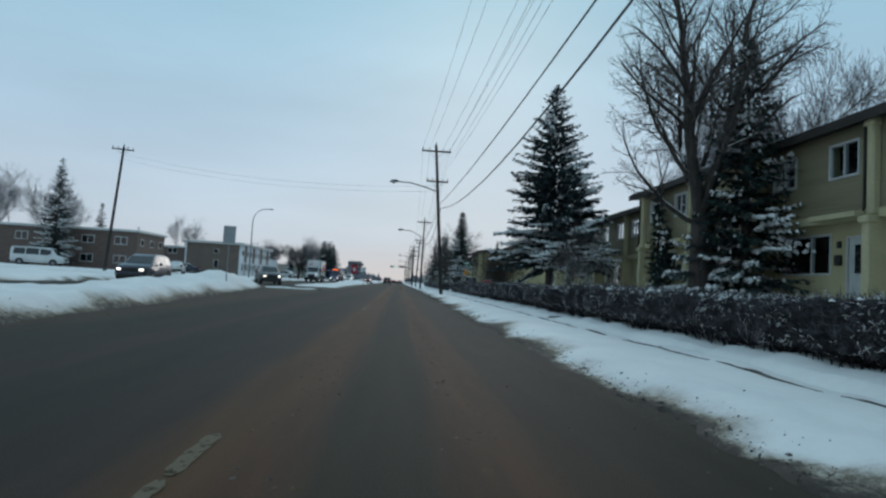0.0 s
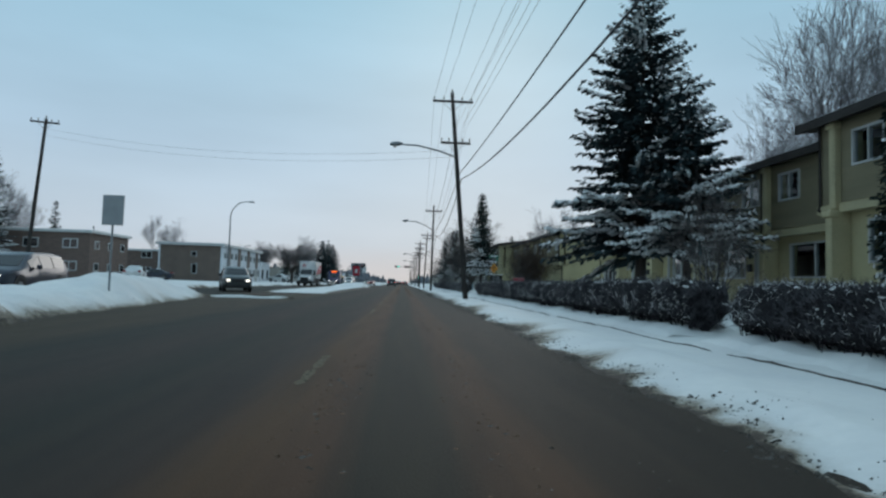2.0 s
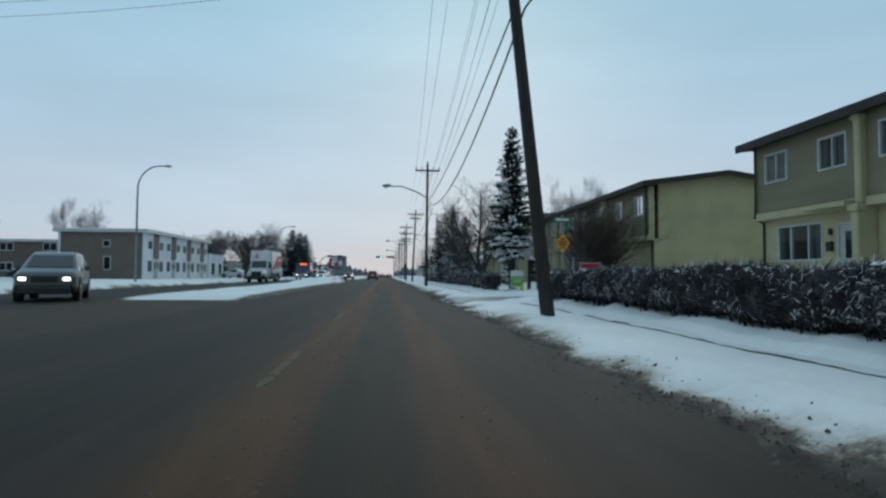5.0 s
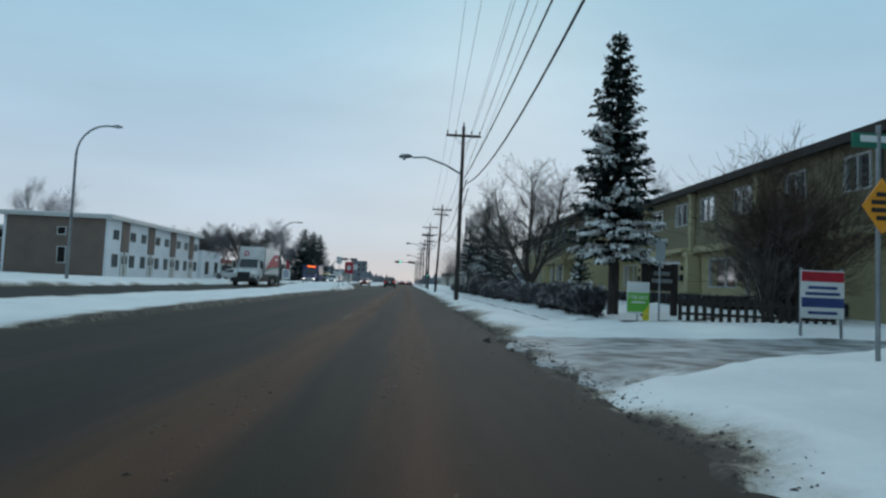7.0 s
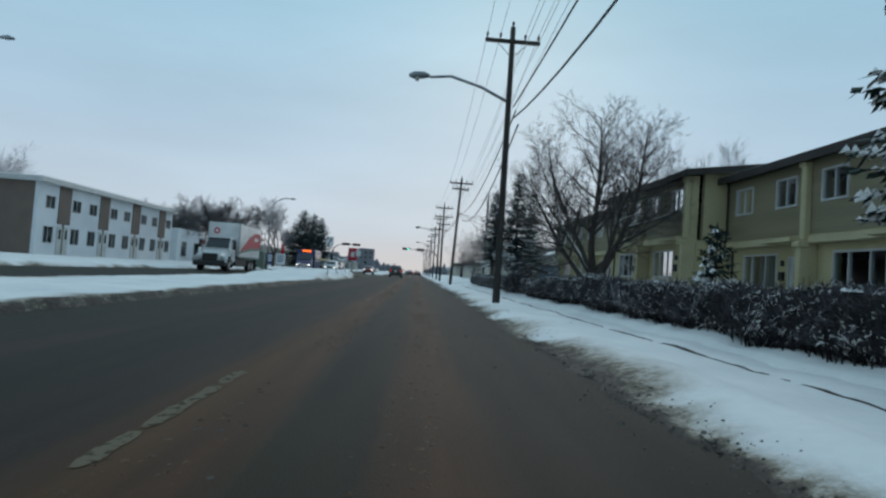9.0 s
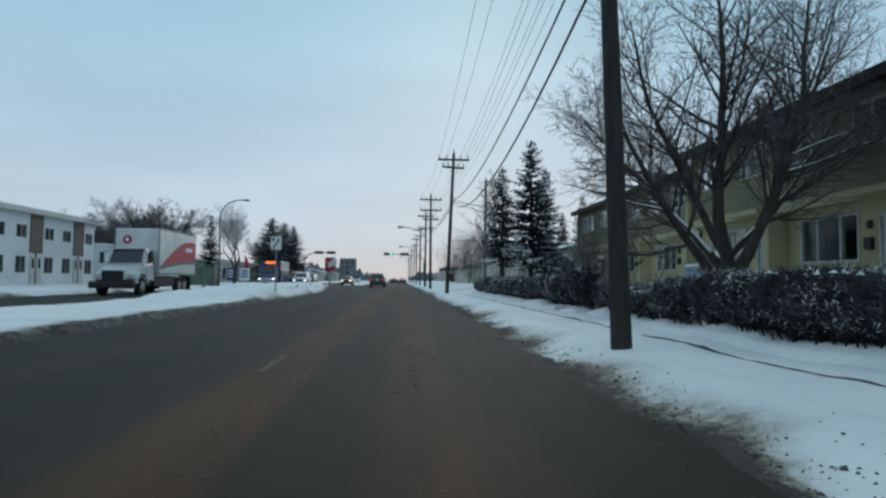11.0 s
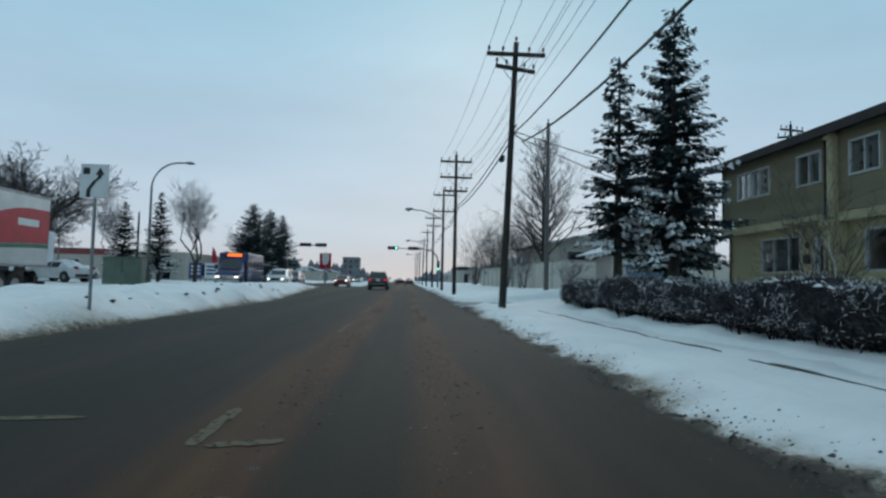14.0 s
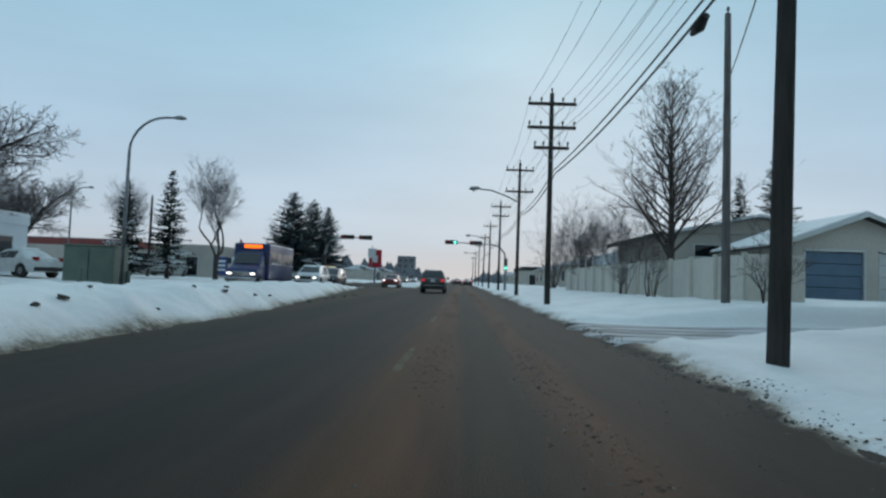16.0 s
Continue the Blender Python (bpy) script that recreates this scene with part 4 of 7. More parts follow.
    front = ground_height(gy * 0 + x0 - 0.25, gy)[0]
    for i in range(n + 1):
        y = y0 - 0.15 + (y1 - y0 + 0.3) * i / n
        h = (0.13 + 0.10 * noise.noise(Vector((x0, y * 0.8, seed + 7.0))) + 0.05 * noise.noise(Vector((x0, y * 3.0, seed + 8.0)))) * min(1.0, i / 2, (n - i) / 2)
        reach = 0.16 + 0.14 * noise.noise(Vector((x0, y * 1.1, seed + 9.0)))
        z = floor_at(y)
        low = float(np.interp(y, gy, front))
        drift.v += [(x0 - reach - 0.12, y, low - 0.06), (x0 - reach * 0.3, y, max(low, z) + h * 0.36), (x0 + 0.16, y, z + h * 0.85), ((x0 + x1) / 2, y, z + h), (x1 - 0.1, y, z + h * 0.8), (x1 + 0.2, y, z - 0.1)]
    drift.f = [(i * 6 + k, i * 6 + k + 1, i * 6 + k + 7, i * 6 + k + 6) for i in range(n) for k in range(5)]
    part("core", core, M_HEDGECORE, t, "solid core coloured dark for the hedge's shaded inside")
    part("snow_drift", drift, M_SNOW, t, "low drift of snow about the stems")
    part("brush", tw, M_HEDGE, t, "bristle of dark bare twigs", kind="stuff")
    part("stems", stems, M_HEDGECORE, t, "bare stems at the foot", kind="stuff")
    part("snow", white, M_SNOWCLUMP, t, "snow caught in the twigs", kind="stuff")
    return t


def bush(x, y, H, R, seed, label, name="bare_bush", stems=11, mat=None, snow=0.3):
    """A leafless many-stemmed shrub."""
    rng = random.Random(seed)
    stem, tw, white = Geo(), Geo(), Geo()

    def shoot(p, d, L, r, lev):
        pts, rad = [p], [r]
        q = p
        for i in range(3):
            d = (d + Vector((rng.gauss(0, 0.16), rng.gauss(0, 0.16), rng.gauss(0.03, 0.1)))).normalized()
            q = q + d * L / 3
            pts.append(q)
            rad.append(max(0.004, r * (1 - 0.25 * (i + 1))))
        (stem if lev == 0 else tw).tube(pts, rad, 4 if lev == 0 else 3, caps=False)
        if lev == 0 and rng.random() < snow:
            white.tube([a + Vector((0, 0, 0.014)) for a in pts], [v * 0.9 for v in rad], 4, caps=False)
        if lev < 3:
            for c in range(4 if lev else 5):
                i = rng.randint(1, 3)
                nd = (d + Vector((rng.gauss(0, 0.5), rng.gauss(0, 0.5), rng.gauss(0.1, 0.35)))).normalized()
                shoot(pts[i], nd, L * rnd(rng, 0.4, 0.65), rad[i] * 0.6, lev + 1)

    for k in range(stems):
        a = rng.random() * 6.283
        o = R * rnd(rng, 0.1, 0.9)
        d = Vector((math.cos(a) * o, math.sin(a) * o, H)).normalized()
        shoot(Vector((math.cos(a) * 0.15, math.sin(a) * 0.15, -0.1)), d, H * rnd(rng, 0.55, 0.85), rnd(rng, 0.018, 0.035), 0)
    t = thing(name, label, "bush", at=pose(x, y, height(x, y)))
    part("woody_base", stem, M_BARK, t, kind="stuff")
    part("brush", tw, mat or M_TWIG, t, "tangle of fine bare twigs", kind="stuff")
    if white.f:
        part("snow", white, M_SNOWCLUMP, t, "snow lying along the stems", kind="stuff")
    return t


# ---- row houses ----
def wall_x(g, x0, x1, y0, y1, z0, z1, holes=()):
    """A wall that faces x, with rectangular openings (ya, yb, za, zb) through it."""
    ys = sorted({y0, y1, *(min(max(v, y0), y1) for h in holes for v in h[:2])})
    for a, b in zip(ys, ys[1:]):
        m = (a + b) / 2
        cut = sorted((h[2], h[3]) for h in holes if h[0] < m < h[1])
        z = z0
        for c, d in cut:
            if c > z:
                g.box(x0, x1, a, b, z, c)
            z = max(z, d)
        if z < z1:
            g.box(x0, x1, a, b, z, z1)


def window(parent, x, y0, y1, z0, z1, name="window", split=0.5, curtain=0.6, depth=0.12, facing=-1):
    """A white-framed slider set in a wall that faces x: frame, panes, mullion, curtain."""
    w, xo, xi = 0.032, x + facing * 0.03, x - facing * depth
    f = Geo()
    outer = [(y0 - 0.02, z0 - 0.03), (y1 + 0.02, z0 - 0.03), (y1 + 0.02, z1 + 0.03), (y0 - 0.02, z1 + 0.03)]
    inner = [(y0 + w, z0 + w), (y1 - w, z0 + w), (y1 - w, z1 - w), (y0 + w, z1 - w)]
    f.v = [(xx, a, b) for xx in (xo, xi) for ring in (outer, inner) for a, b in ring]
    for k in range(4):
        m = (k + 1) % 4
        f.f += [(k, m, 4 + m, 4 + k), (8 + k, 12 + k, 12 + m, 8 + m), (k, 8 + k, 8 + m, m), (4 + k, 4 + m, 12 + m, 12 + k)]
    splits = [split] if not isinstance(split, tuple) else list(split)
    win = part(name, f, M_WHITE, parent, "white framed window")
    for s in splits:
        ym = y0 + (y1 - y0) * s
        q = Geo()
        q.box(x + facing * 0.01, xi, ym - 0.02, ym + 0.02, z0 + w, z1 - w)
        part("mullion", q, M_WHITE, win)
    edges = [y0 + w] + [y0 + (y1 - y0) * s for s in splits] + [y1 - w]
    for k, (a, b) in enumerate(zip(edges, edges[1:])):
        g = Geo()
        xp = x - facing * (0.03 + 0.02 * (k % 2))
        g.add([(xp, a, z0 + w), (xp, b, z0 + w), (xp, b, z1 - w), (xp, a, z1 - w)], [(0, 1, 2, 3)])
        pane = part("pane", g, M_PANE, win, "reflecting glass pane")
        pane.visible_shadow = False
    if curtain:
        g = Geo()
        n = 14
        ya, yb = (y0 + w, y0 + (y1 - y0) * curtain) if curtain > 0 else (y1 - (y1 - y0) * -curtain, y1 - w)
        xs = x - facing * 0.2
        g.v = [(xs + 0.03 * (k % 2), ya + (yb - ya) * k / n, z) for z in (z0 + 0.02, z1 - 0.02) for k in range(n + 1)]
        g.f = [(k, k + 1, n + 2 + k, n + 1 + k) for k in range(n)]
        part("curtain", g, M_CURTAIN, win, "pale drawn curtain")
    return win


def row_house(label, X, y0, y1, fins, base=0.42, seed=1, ends=(True, True), extra=()):
    """A two-storey terrace: stucco below, lap siding above, dividing fins, low gabled roof."""
    rng = random.Random(seed)
    h = thing("row_house", label, "house", group="row houses along the street", at=pose(X, y0, base))
    L, D = y1 - y0, 7.3
    up0, up1 = [], []
    low0 = []
    doors = []
    for f in fins:
        f = f - y0
        for c in (1.2, 3.85):
            if 0.6 < f + c < L - 0.6:
                up0.append((f + c - 0.57, f + c + 0.57, 3.85, 4.82))
        if 1.2 < f + 3.15 < L - 1.2:
            low0.append((f + 2.05, f + 4.2, 1.1, 2.28))
        if 0.6 < f + 1.0 < L - 0.5:
            doors.append((f + 0.56, f + 1.44, 0.12, 2.18))
    for c in extra:
        up0.append((c - y0 - 0.5, c - y0 + 0.5, 3.85, 4.82))
    g = Geo()
    wall_x(g, 0, 0.25, 0, L, -0.6, 2.62, low0 + doors)
    g.box(D - 0.25, D, 0, L, -0.6, 5.35)
    for a, b in ((0, 0.25), (L - 0.25, L)):
        g.box(0.25, D - 0.25, a, b, -0.6, 5.35)
    part("wall", g, M_STUCCO, h, "pale yellow stucco walls")
    g = Geo()
    wall_x(g, -0.27, 0.02, 0, L, 2.62, 5.35, up0)
    g.prism([(-0.05, 5.33), (D, 5.33), (D / 2, 5.9)], 0.01, 0.24)
    g.prism([(-0.05, 5.33), (D, 5.33), (D / 2, 5.9)], L - 0.24, L - 0.01)
    part("upper_wall", g, M_STUCCO, h)
    # lap boards on the upper storey
    g = Geo()
    z = 2.84
    while z < 5.22:
        holes = sorted((a - 0.06, b + 0.06) for a, b, c, d in up0 if c - 0.05 < z + 0.1 < d + 0.05)
        at = 0.02
        for a, b in holes + [(L - 0.02, L)]:
            if a > at:
                g.add([(-0.275, at, z), (-0.292, at, z), (-0.28, at, z + 0.14), (-0.275, at, z + 0.14), (-0.275, a, z), (-0.292, a, z), (-0.28, a, z + 0.14), (-0.275, a, z + 0.14)],
                      [(1, 2, 6, 5), (0, 1, 5, 4), (0, 3, 2, 1), (4, 5, 6, 7)])
            at = max(at, b)
        z += 0.14
    part("siding", g, M_SIDING, h, "ochre horizontal lap siding")
    g = Geo()
    g.box(-0.36, -0.02, -0.02, L + 0.02, 2.56, 2.80)
    for a, b, c, d in doors:
        g.box(-0.75, -0.36, a - 0.35, b + 0.6, 2.60, 2.74)
    part("ledge", g, M_TRIM, h, "cream ledge between the storeys")
    for f in fins:
        f = f - y0
        if f < -0.1 or f > L + 0.1:
            continue
        f = min(max(f, 0.13), L - 0.13)
        g = Geo()
        g.chamfer(-0.62, 0.0, f - 0.13, f + 0.13, -0.6, 2.62, 0.03)
        g.chamfer(-0.52, -0.25, f - 0.12, f + 0.12, 2.62, 5.3, 0.05)
        g.chamfer(-0.70, -0.365, f - 0.19, f + 0.19, 2.40, 2.58, 0.03)
        g.chamfer(-0.58, -0.30, f - 0.17, f + 0.17, 5.0, 5.16, 0.03)
        part("dividing_fin", g, M_TRIM, h, "cream dividing fin between two homes")
    for k, (a, b, c, d) in enumerate(up0):
        window(h, -0.29, a, b, c, d, split=0.5, curtain=rng.choice((0.5, 0, 0, 0)))
    for k, (a, b, c, d) in enumerate(low0):
        window(h, 0.0, a, b, c, d, split=rng.choice(((0.3, 0.7), 0.4, (0.33, 0.75))), curtain=rng.choice((0.66, -0.6, 0.3, 0)))
    for a, b, c, d in doors:
        g = Geo()
        g.chamfer(0.05, 0.1, a + 0.05, b - 0.05, c, d - 0.05, 0.01)
        dr = part("door", g, M_DOOR, h, "pale painted front door")
        g = Geo()
        g.box(0.0, 0.12, a, a + 0.05, c, d).box(0.0, 0.12, b - 0.05, b, c, d).box(0.0, 0.12, a, b, d - 0.05, d)
        part("door_frame", g, M_WHITE, dr)
        g = Geo()
        g.tube([(0.045, a + 0.14, c + 0.95), (-0.02, a + 0.14, c + 0.95)], [0.03, 0.03], 8)
        part("door_handle", g, M_CHROME, dr)
        g = Geo()
        g.chamfer(0.035, 0.055, a + 0.28, b - 0.28, c + 1.0, d - 0.25, 0.008)
        part("door_light", g, M_CARGLASS, dr, "dark glass in the door")
        g = Geo()
        g.chamfer(-0.12, 0, b + 0.12, b + 0.36, 1.35, 1.65, 0.02)
        part("mailbox", g, M_SIGNBLACK, h, "black wall mailbox")
        g = Geo()
        g.chamfer(-0.1, 0, b + 0.16, b + 0.28, 1.85, 2.05, 0.02)
        part("porch_lamp", g, M_SIGNBLACK, h, "small black porch lamp")
        g = Geo()
        g.box(-1.1, 0, a - 0.2, b + 0.2, -0.5, 0.1)
        part("doorstep", g, M_BEIGE, h, "concrete doorstep")
    for yy in (0.12, L - 0.12, *(f - y0 + 0.35 for k, f in enumerate(fins) if k % 2 and 0.5 < f - y0 < L - 0.5)):
        g = Geo()
        g.tube([(-0.42, yy, 5.3), (-0.36, yy, 5.1), (-0.36, yy, 2.85), (-0.42, yy, 2.7), (-0.06, yy, 2.45), (-0.06, yy, 0.0)], [0.04] * 6, 6)
        part("downpipe", g, M_FASCIA, h, "dark brown downpipe")
    # roof: deck, soffit and a dusting of snow
    e = 0.62
    zr, ze = 5.95, 5.34
    g = Geo()
    g.prism([(-e - 0.1, ze), (-e - 0.1, ze + 0.07), (D / 2, zr + 0.07), (D + e, ze + 0.07), (D + e, ze), (D / 2, zr)], -0.45, L + 0.45)
    part("roof", g, M_ROOF, h, "low shingle roof dusted with snow")
    g = Geo()
    g.box(-e - 0.13, -e - 0.08, -0.47, L + 0.47, ze - 0.22, ze + 0.05)
    g.box(D + e - 0.02, D + e + 0.03, -0.47, L + 0.47, ze - 0.22, ze + 0.05)
    for yy in (-0.48, L + 0.44):
        g.prism([(-e - 0.13, ze - 0.2), (-e - 0.13, ze + 0.05), (D / 2, zr + 0.06), (D + e, ze + 0.05), (D + e, ze - 0.2), (D / 2, zr - 0.2)], yy, yy + 0.04)
    part("fascia", g, M_FASCIA, h, "dark brown eave board and gutter")
    g = Geo()
    g.box(-e - 0.08, 0.0, -0.44, L + 0.44, ze - 0.12, ze - 0.08)
    part("soffit", g, M_FASCIA, h)
    g = Geo()
    g.box(0.4, D - 0.4, 0.3, L - 0.3, 2.55, 2.65)
    part("inner_floor", g, M_DARKIN, h)
    return h


row_house("two-storey yellow stucco terrace behind bare trees", 12.75, -12.0, 30.3, [-10.5 + 5 * k for k in range(9)], base=0.78, seed=3)
row_house("yellow stucco and ochre siding terrace set back from the hedge", 13.7, 30.35, 54.4, [29.35 + 5 * k for k in range(5)], seed=4)
row_house("yellow terrace with a blank gable end facing the side street", 13.1, 62.1, 83.0, [67.8, 72.85, 77.9], base=0.2, seed=5, extra=(63.2, 65.9))
row_house("short yellow terrace stepped forward of its neighbour", 11.6, 83.05, 93.0, [83.1, 88.0], seed=6)
row_house("yellow terrace with dividing fins and paired windows", 13.1, 93.05, 112.6, [91.2, 96.2, 101.2, 106.2], seed=7, extra=(111.0,))


# ---- utility poles and wires ----
def insulator(g, x, y, z):
    g.tube([(x, y, z), (x, y, z + 0.08), (x, y, z + 0.1), (x, y, z + 0.2)], [0.02, 0.02, 0.05, 0.035], 8)


def utility_pole(x, y, top, tip, arms, lamp=None, label="", drum=False, mat=None, z0=None, group="poles along the kerb"):
    """tip: the top's offset in x and y. arms: rows of height, half width, skew. lamp: height on the pole, head's x, y, z."""
    z0 = height(x, y) if z0 is None else z0
    t = thing("utility_pole", label, "utility pole", group=group, at=pose(x, y, z0))
    H = top - z0

    stout = 1.22 if H > 10.6 else 1.0

    def axis(z):
        s = (z - z0) / H
        return Vector((tip[0] * s, tip[1] * s, z - z0))

    g = Geo()
    g.tube([(0, 0, -0.4)] + [axis(z0 + H * k / 6) for k in range(7)], [0.125 * stout] + [(0.122 - 0.006 * k) * stout for k in range(7)], 12)
    part("pole", g, mat or M_POLE, t, "tall weathered wooden pole", smooth=True)
    for z, w, skew in arms:
        c = axis(z)
        g = Geo()
        g.chamfer(c.x - w, c.x + w, c.y - 0.17, c.y - 0.06, c.z - 0.06, c.z + 0.06, 0.012)
        if skew:
            g.v = [(a, b + (a - c.x) * skew, d) for a, b, d in g.v]
        arm = part("crossarm", g, M_POLE, t, "wooden crossarm")
        for s in (-0.93, -0.45, 0.45, 0.93):
            i = Geo()
            insulator(i, c.x + s * w, c.y - 0.115 + s * w * skew, c.z + 0.06)
            part("insulator", i, M_CERAM, arm)
        b = Geo()
        for s in (-1, 1):
            b.tube([(c.x + s * w * 0.55, c.y - 0.1, c.z - 0.05), (c.x, c.y - 0.1, c.z - 0.55)], [0.014, 0.014], 4)
        part("brace", b, M_STEEL, arm)
    g = Geo()
    c = axis(top)
    insulator(g, c.x, c.y, c.z)
    part("top_pin", g, M_CERAM, t)
    if lamp:
        z, lx, ly, lz = lamp
        a, b = axis(z), Vector((lx - x, ly - y, lz - z0))
        pts = [a, a.lerp(b, 0.3) + Vector((0, 0, (b.z - a.z) * 0.22)), a.lerp(b, 0.65) + Vector((0, 0, (b.z - a.z) * 0.28)), b.lerp(a, 0.12) + Vector((0, 0, 0.06)), b + Vector((0.25, 0, 0.02))]
        g = Geo()
        g.tube(pts, [0.05] * 4 + [0.04], 8)
        arm = part("lamp_arm", g, M_STEEL, t, "curved galvanised lamp arm", smooth=True)
        g = Geo()
        g.tube([b + Vector((0.3, 0, 0.02)), b + Vector((0.1, 0, 0.03)), b + Vector((-0.25, 0, 0.0)), b + Vector((-0.42, 0, -0.02))], [0.06, 0.12, 0.13, 0.05], 10)
        part("lamp_head", g, M_STEEL, arm, "grey cobra-head street lamp", smooth=True)
        g = Geo()
        g.tube([b + Vector((-0.13, 0, -0.08)), b + Vector((-0.13, 0, -0.19))], [0.13, 0.06], 10)
        part("lens", g, M_LENS, arm)
    if drum:
        g = Geo()
        g.tube([(0.0, 0.3, H - 1.9), (0.0, 0.3, H - 1.1)], [0.2, 0.2], 12)
        part("transformer", g, M_STEEL, t, "grey drum transformer")
    return t


# x, y, top, tip offset, arms, lamp
POLES = [
    (3.35, -34.0, 10.6, (0, 0), ((10.2, 1.05, 0),), None),
    (3.35, 1.2, 11.0, (0.0, 0), ((10.6, 1.1, 0), (8.3, 0.8, 0)), None),
    (3.36, 45.8, 11.9, (-0.95, 1.2), ((11.35, 1.15, 0), (8.9, 0.85, 0)), (8.1, -0.63, 46.8, 8.75)),
    (2.97, 78.0, 9.4, (0.12, 1.1), ((8.85, 0.92, 0),), (6.75, 0.1, 80.0, 7.8)),
    (3.24, 108.25, 8.95, (0.40, 0.5), ((8.5, 0.97, 0), (8.0, 0.7, 0.35)), None),
    (3.05, 125.4, 8.65, (-0.03, 0), ((8.18, 0.96, 0), (7.22, 0.96, 0), (6.4, 0.7, 0)), None),
    (3.2, 140.6, 8.8, (0, 0), ((8.3, 0.9, 0), (6.9, 0.9, 0)), (6.2, 0.35, 140.2, 6.97)),
    (3.2, 160.0, 8.8, (0, 0), ((8.3, 0.95, 0), (7.4, 0.8, 0)), None),
    (3.2, 181.0, 8.8, (0, 0), ((8.3, 0.9, 0),), (6.2, 0.4, 181.0, 7.0)),
    (3.2, 204.0, 9.0, (0.2, 0), ((8.5, 0.9, 0),), None),
    (3.2, 230.0, 9.0, (0, 0), ((8.5, 0.9, 0),), (6.2, 0.4, 230.0, 7.0)),
    (3.2, 262.0, 9.0, (0, 0), ((8.5, 0.9, 0),), None),
    (3.2, 300.0, 9.0, (0, 0), ((8.5, 0.9, 0),), None),
]
for x, y, top, tip, arms, lamp in POLES:
    kind = "leaning wooden utility pole" if abs(tip[0]) > 0.3 else "upright wooden utility pole"
    utility_pole(x, y, top, tip, arms, lamp, kind + (" carrying a street lamp over the lane" if lamp else " with crossarms in the snowy verge"))
utility_pole(7.0, 118.4, 8.95, (0.05, 0.2), (), None, "pale bare pole stub without crossarms", mat=M_STUB)
utility_pole(-27.6, 59.0, 12.3, (0.8, 0), ((12.0, 0.9, 0.3),), None, "dark wooden utility pole across the road", group="poles far side")
utility_pole(23.6, 124.7, 11.1, (0, 0), ((10.7, 0.85, 0.2), (10.3, 0.7, -0.5)), None, "utility pole behind the roofs", group="poles behind the houses")
utility_pole(-27.0, 152.0, 7.2, (0, 0), (), None, "short dark pole beside a spruce", group="poles far side")


def wire(a, b, sag, r, mat, name, label, n=14):
    a, b = Vector(a), Vector(b)
    g = Geo()
    g.tube([a.lerp(b, k / n) - Vector((0, 0, sag * 4 * (k / n) * (1 - k / n))) for k in range(n + 1)], [r] * (n + 1), 5)
    return single(name, g, mat, label, "cable", group="overhead wires")


def pole_axis(row, z):
    x, y, top, tip = row[:4]
    z0 = height(x, y)
    s = (z - z0) / (top - z0)
    return x + tip[0] * s, y + tip[1] * s


def cable_height(row):
    return 7.2 if row[2] > 11.5 else 6.6 if row[1] < 100 else 6.15 if row[1] < 120 else 5.55


for p, q in zip(POLES, POLES[1:]):
    za, zb = p[4][0][0], q[4][0][0]
    (ax, ay), (bx, by) = pole_axis(p, za), pole_axis(q, zb)
    for s in (-0.93, -0.45, 0.45, 0.93):
        wire((ax + s * p[4][0][1], ay - 0.11, za + 0.25), (bx + s * q[4][0][1], by - 0.11, zb + 0.25), 0.45, 0.008, M_THIN, "power_line", "thin overhead conductor between the poles")
    # lower circuit
    z1, z2 = p[2] * 0.84, q[2] * 0.84
    (ax2, ay2), (bx2, by2) = pole_axis(p, z1), pole_axis(q, z2)
    for dx in (0.15, 0.5, 0.75):
        wire((ax2 + dx, ay2, z1), (bx2 + dx, by2, z2), 0.5, 0.008, M_THIN, "power_line", "thin overhead conductor between the poles")
    far = 70 < p[1] < 100
    for dz, dx, r, sag in ((-0.12, 0.26, 0.022, 0.8), (-0.58, 0.36, 0.026, 1.25)) if far else ((0.0, 0.16, 0.022, 0.25), (-0.12, 0.22, 0.026, 0.32)) if p[1] > 100 else ((0.0, 0.16, 0.022, 0.45), (-0.35, 0.22, 0.026, 1.25)):
        z1, z2 = cable_height(p) + dz, cable_height(q) + dz
        (ax2, ay2), (bx2, by2) = pole_axis(p, z1), pole_axis(q, z2)
        wire((ax2 + dx, ay2, z1), (bx2 + dx, by2, z2), sag, r, M_BLACK, "telephone_cable", "thick black cable slung between the poles")
# the junction bundle hanging on the cable beyond the alley, and the service drops
g = Geo()
g.tube([(3.74, 111.7, 5.74), (3.73, 112.0, 5.68), (3.72, 112.3, 5.66)], [0.06, 0.12, 0.05], 8)
single("cable_splice", g, M_BLACK, "black splice case hanging on the cable", "cable splice")
wire((3.6, 108.8, 6.0), (7.05, 118.6, 6.9), 0.1, 0.014, M_BLACK, "service_wire", "guy wire from pole to stub")
wire((3.6, 108.8, 5.98), (13.0, 113.7, 5.2), 0.15, 0.018, M_BLACK, "service_wire", "black service wire running to the house")
wire((3.6, 108.8, 5.85), (13.0, 113.7, 3.95), 0.12, 0.016, M_BLACK, "service_wire", "black service wire running to the house")
g = Geo()
g.tube([(13.0, 113.7, 0.2), (13.0, 113.7, 5.3), (12.9, 113.68, 5.42), (12.78, 113.65, 5.36)], [0.04, 0.04, 0.035, 0.03], 8)
single("service_mast", g, M_STEEL, "grey service mast at the end of the terrace", "mast")
for k in range(2):
    wire((-26.9, 59.0, 11.6 - 0.5 * k), (2.6, 47.0, 8.6 - 0.4 * k), 0.9, 0.007, M_THIN, "service_wire", "faint wire strung across the road")


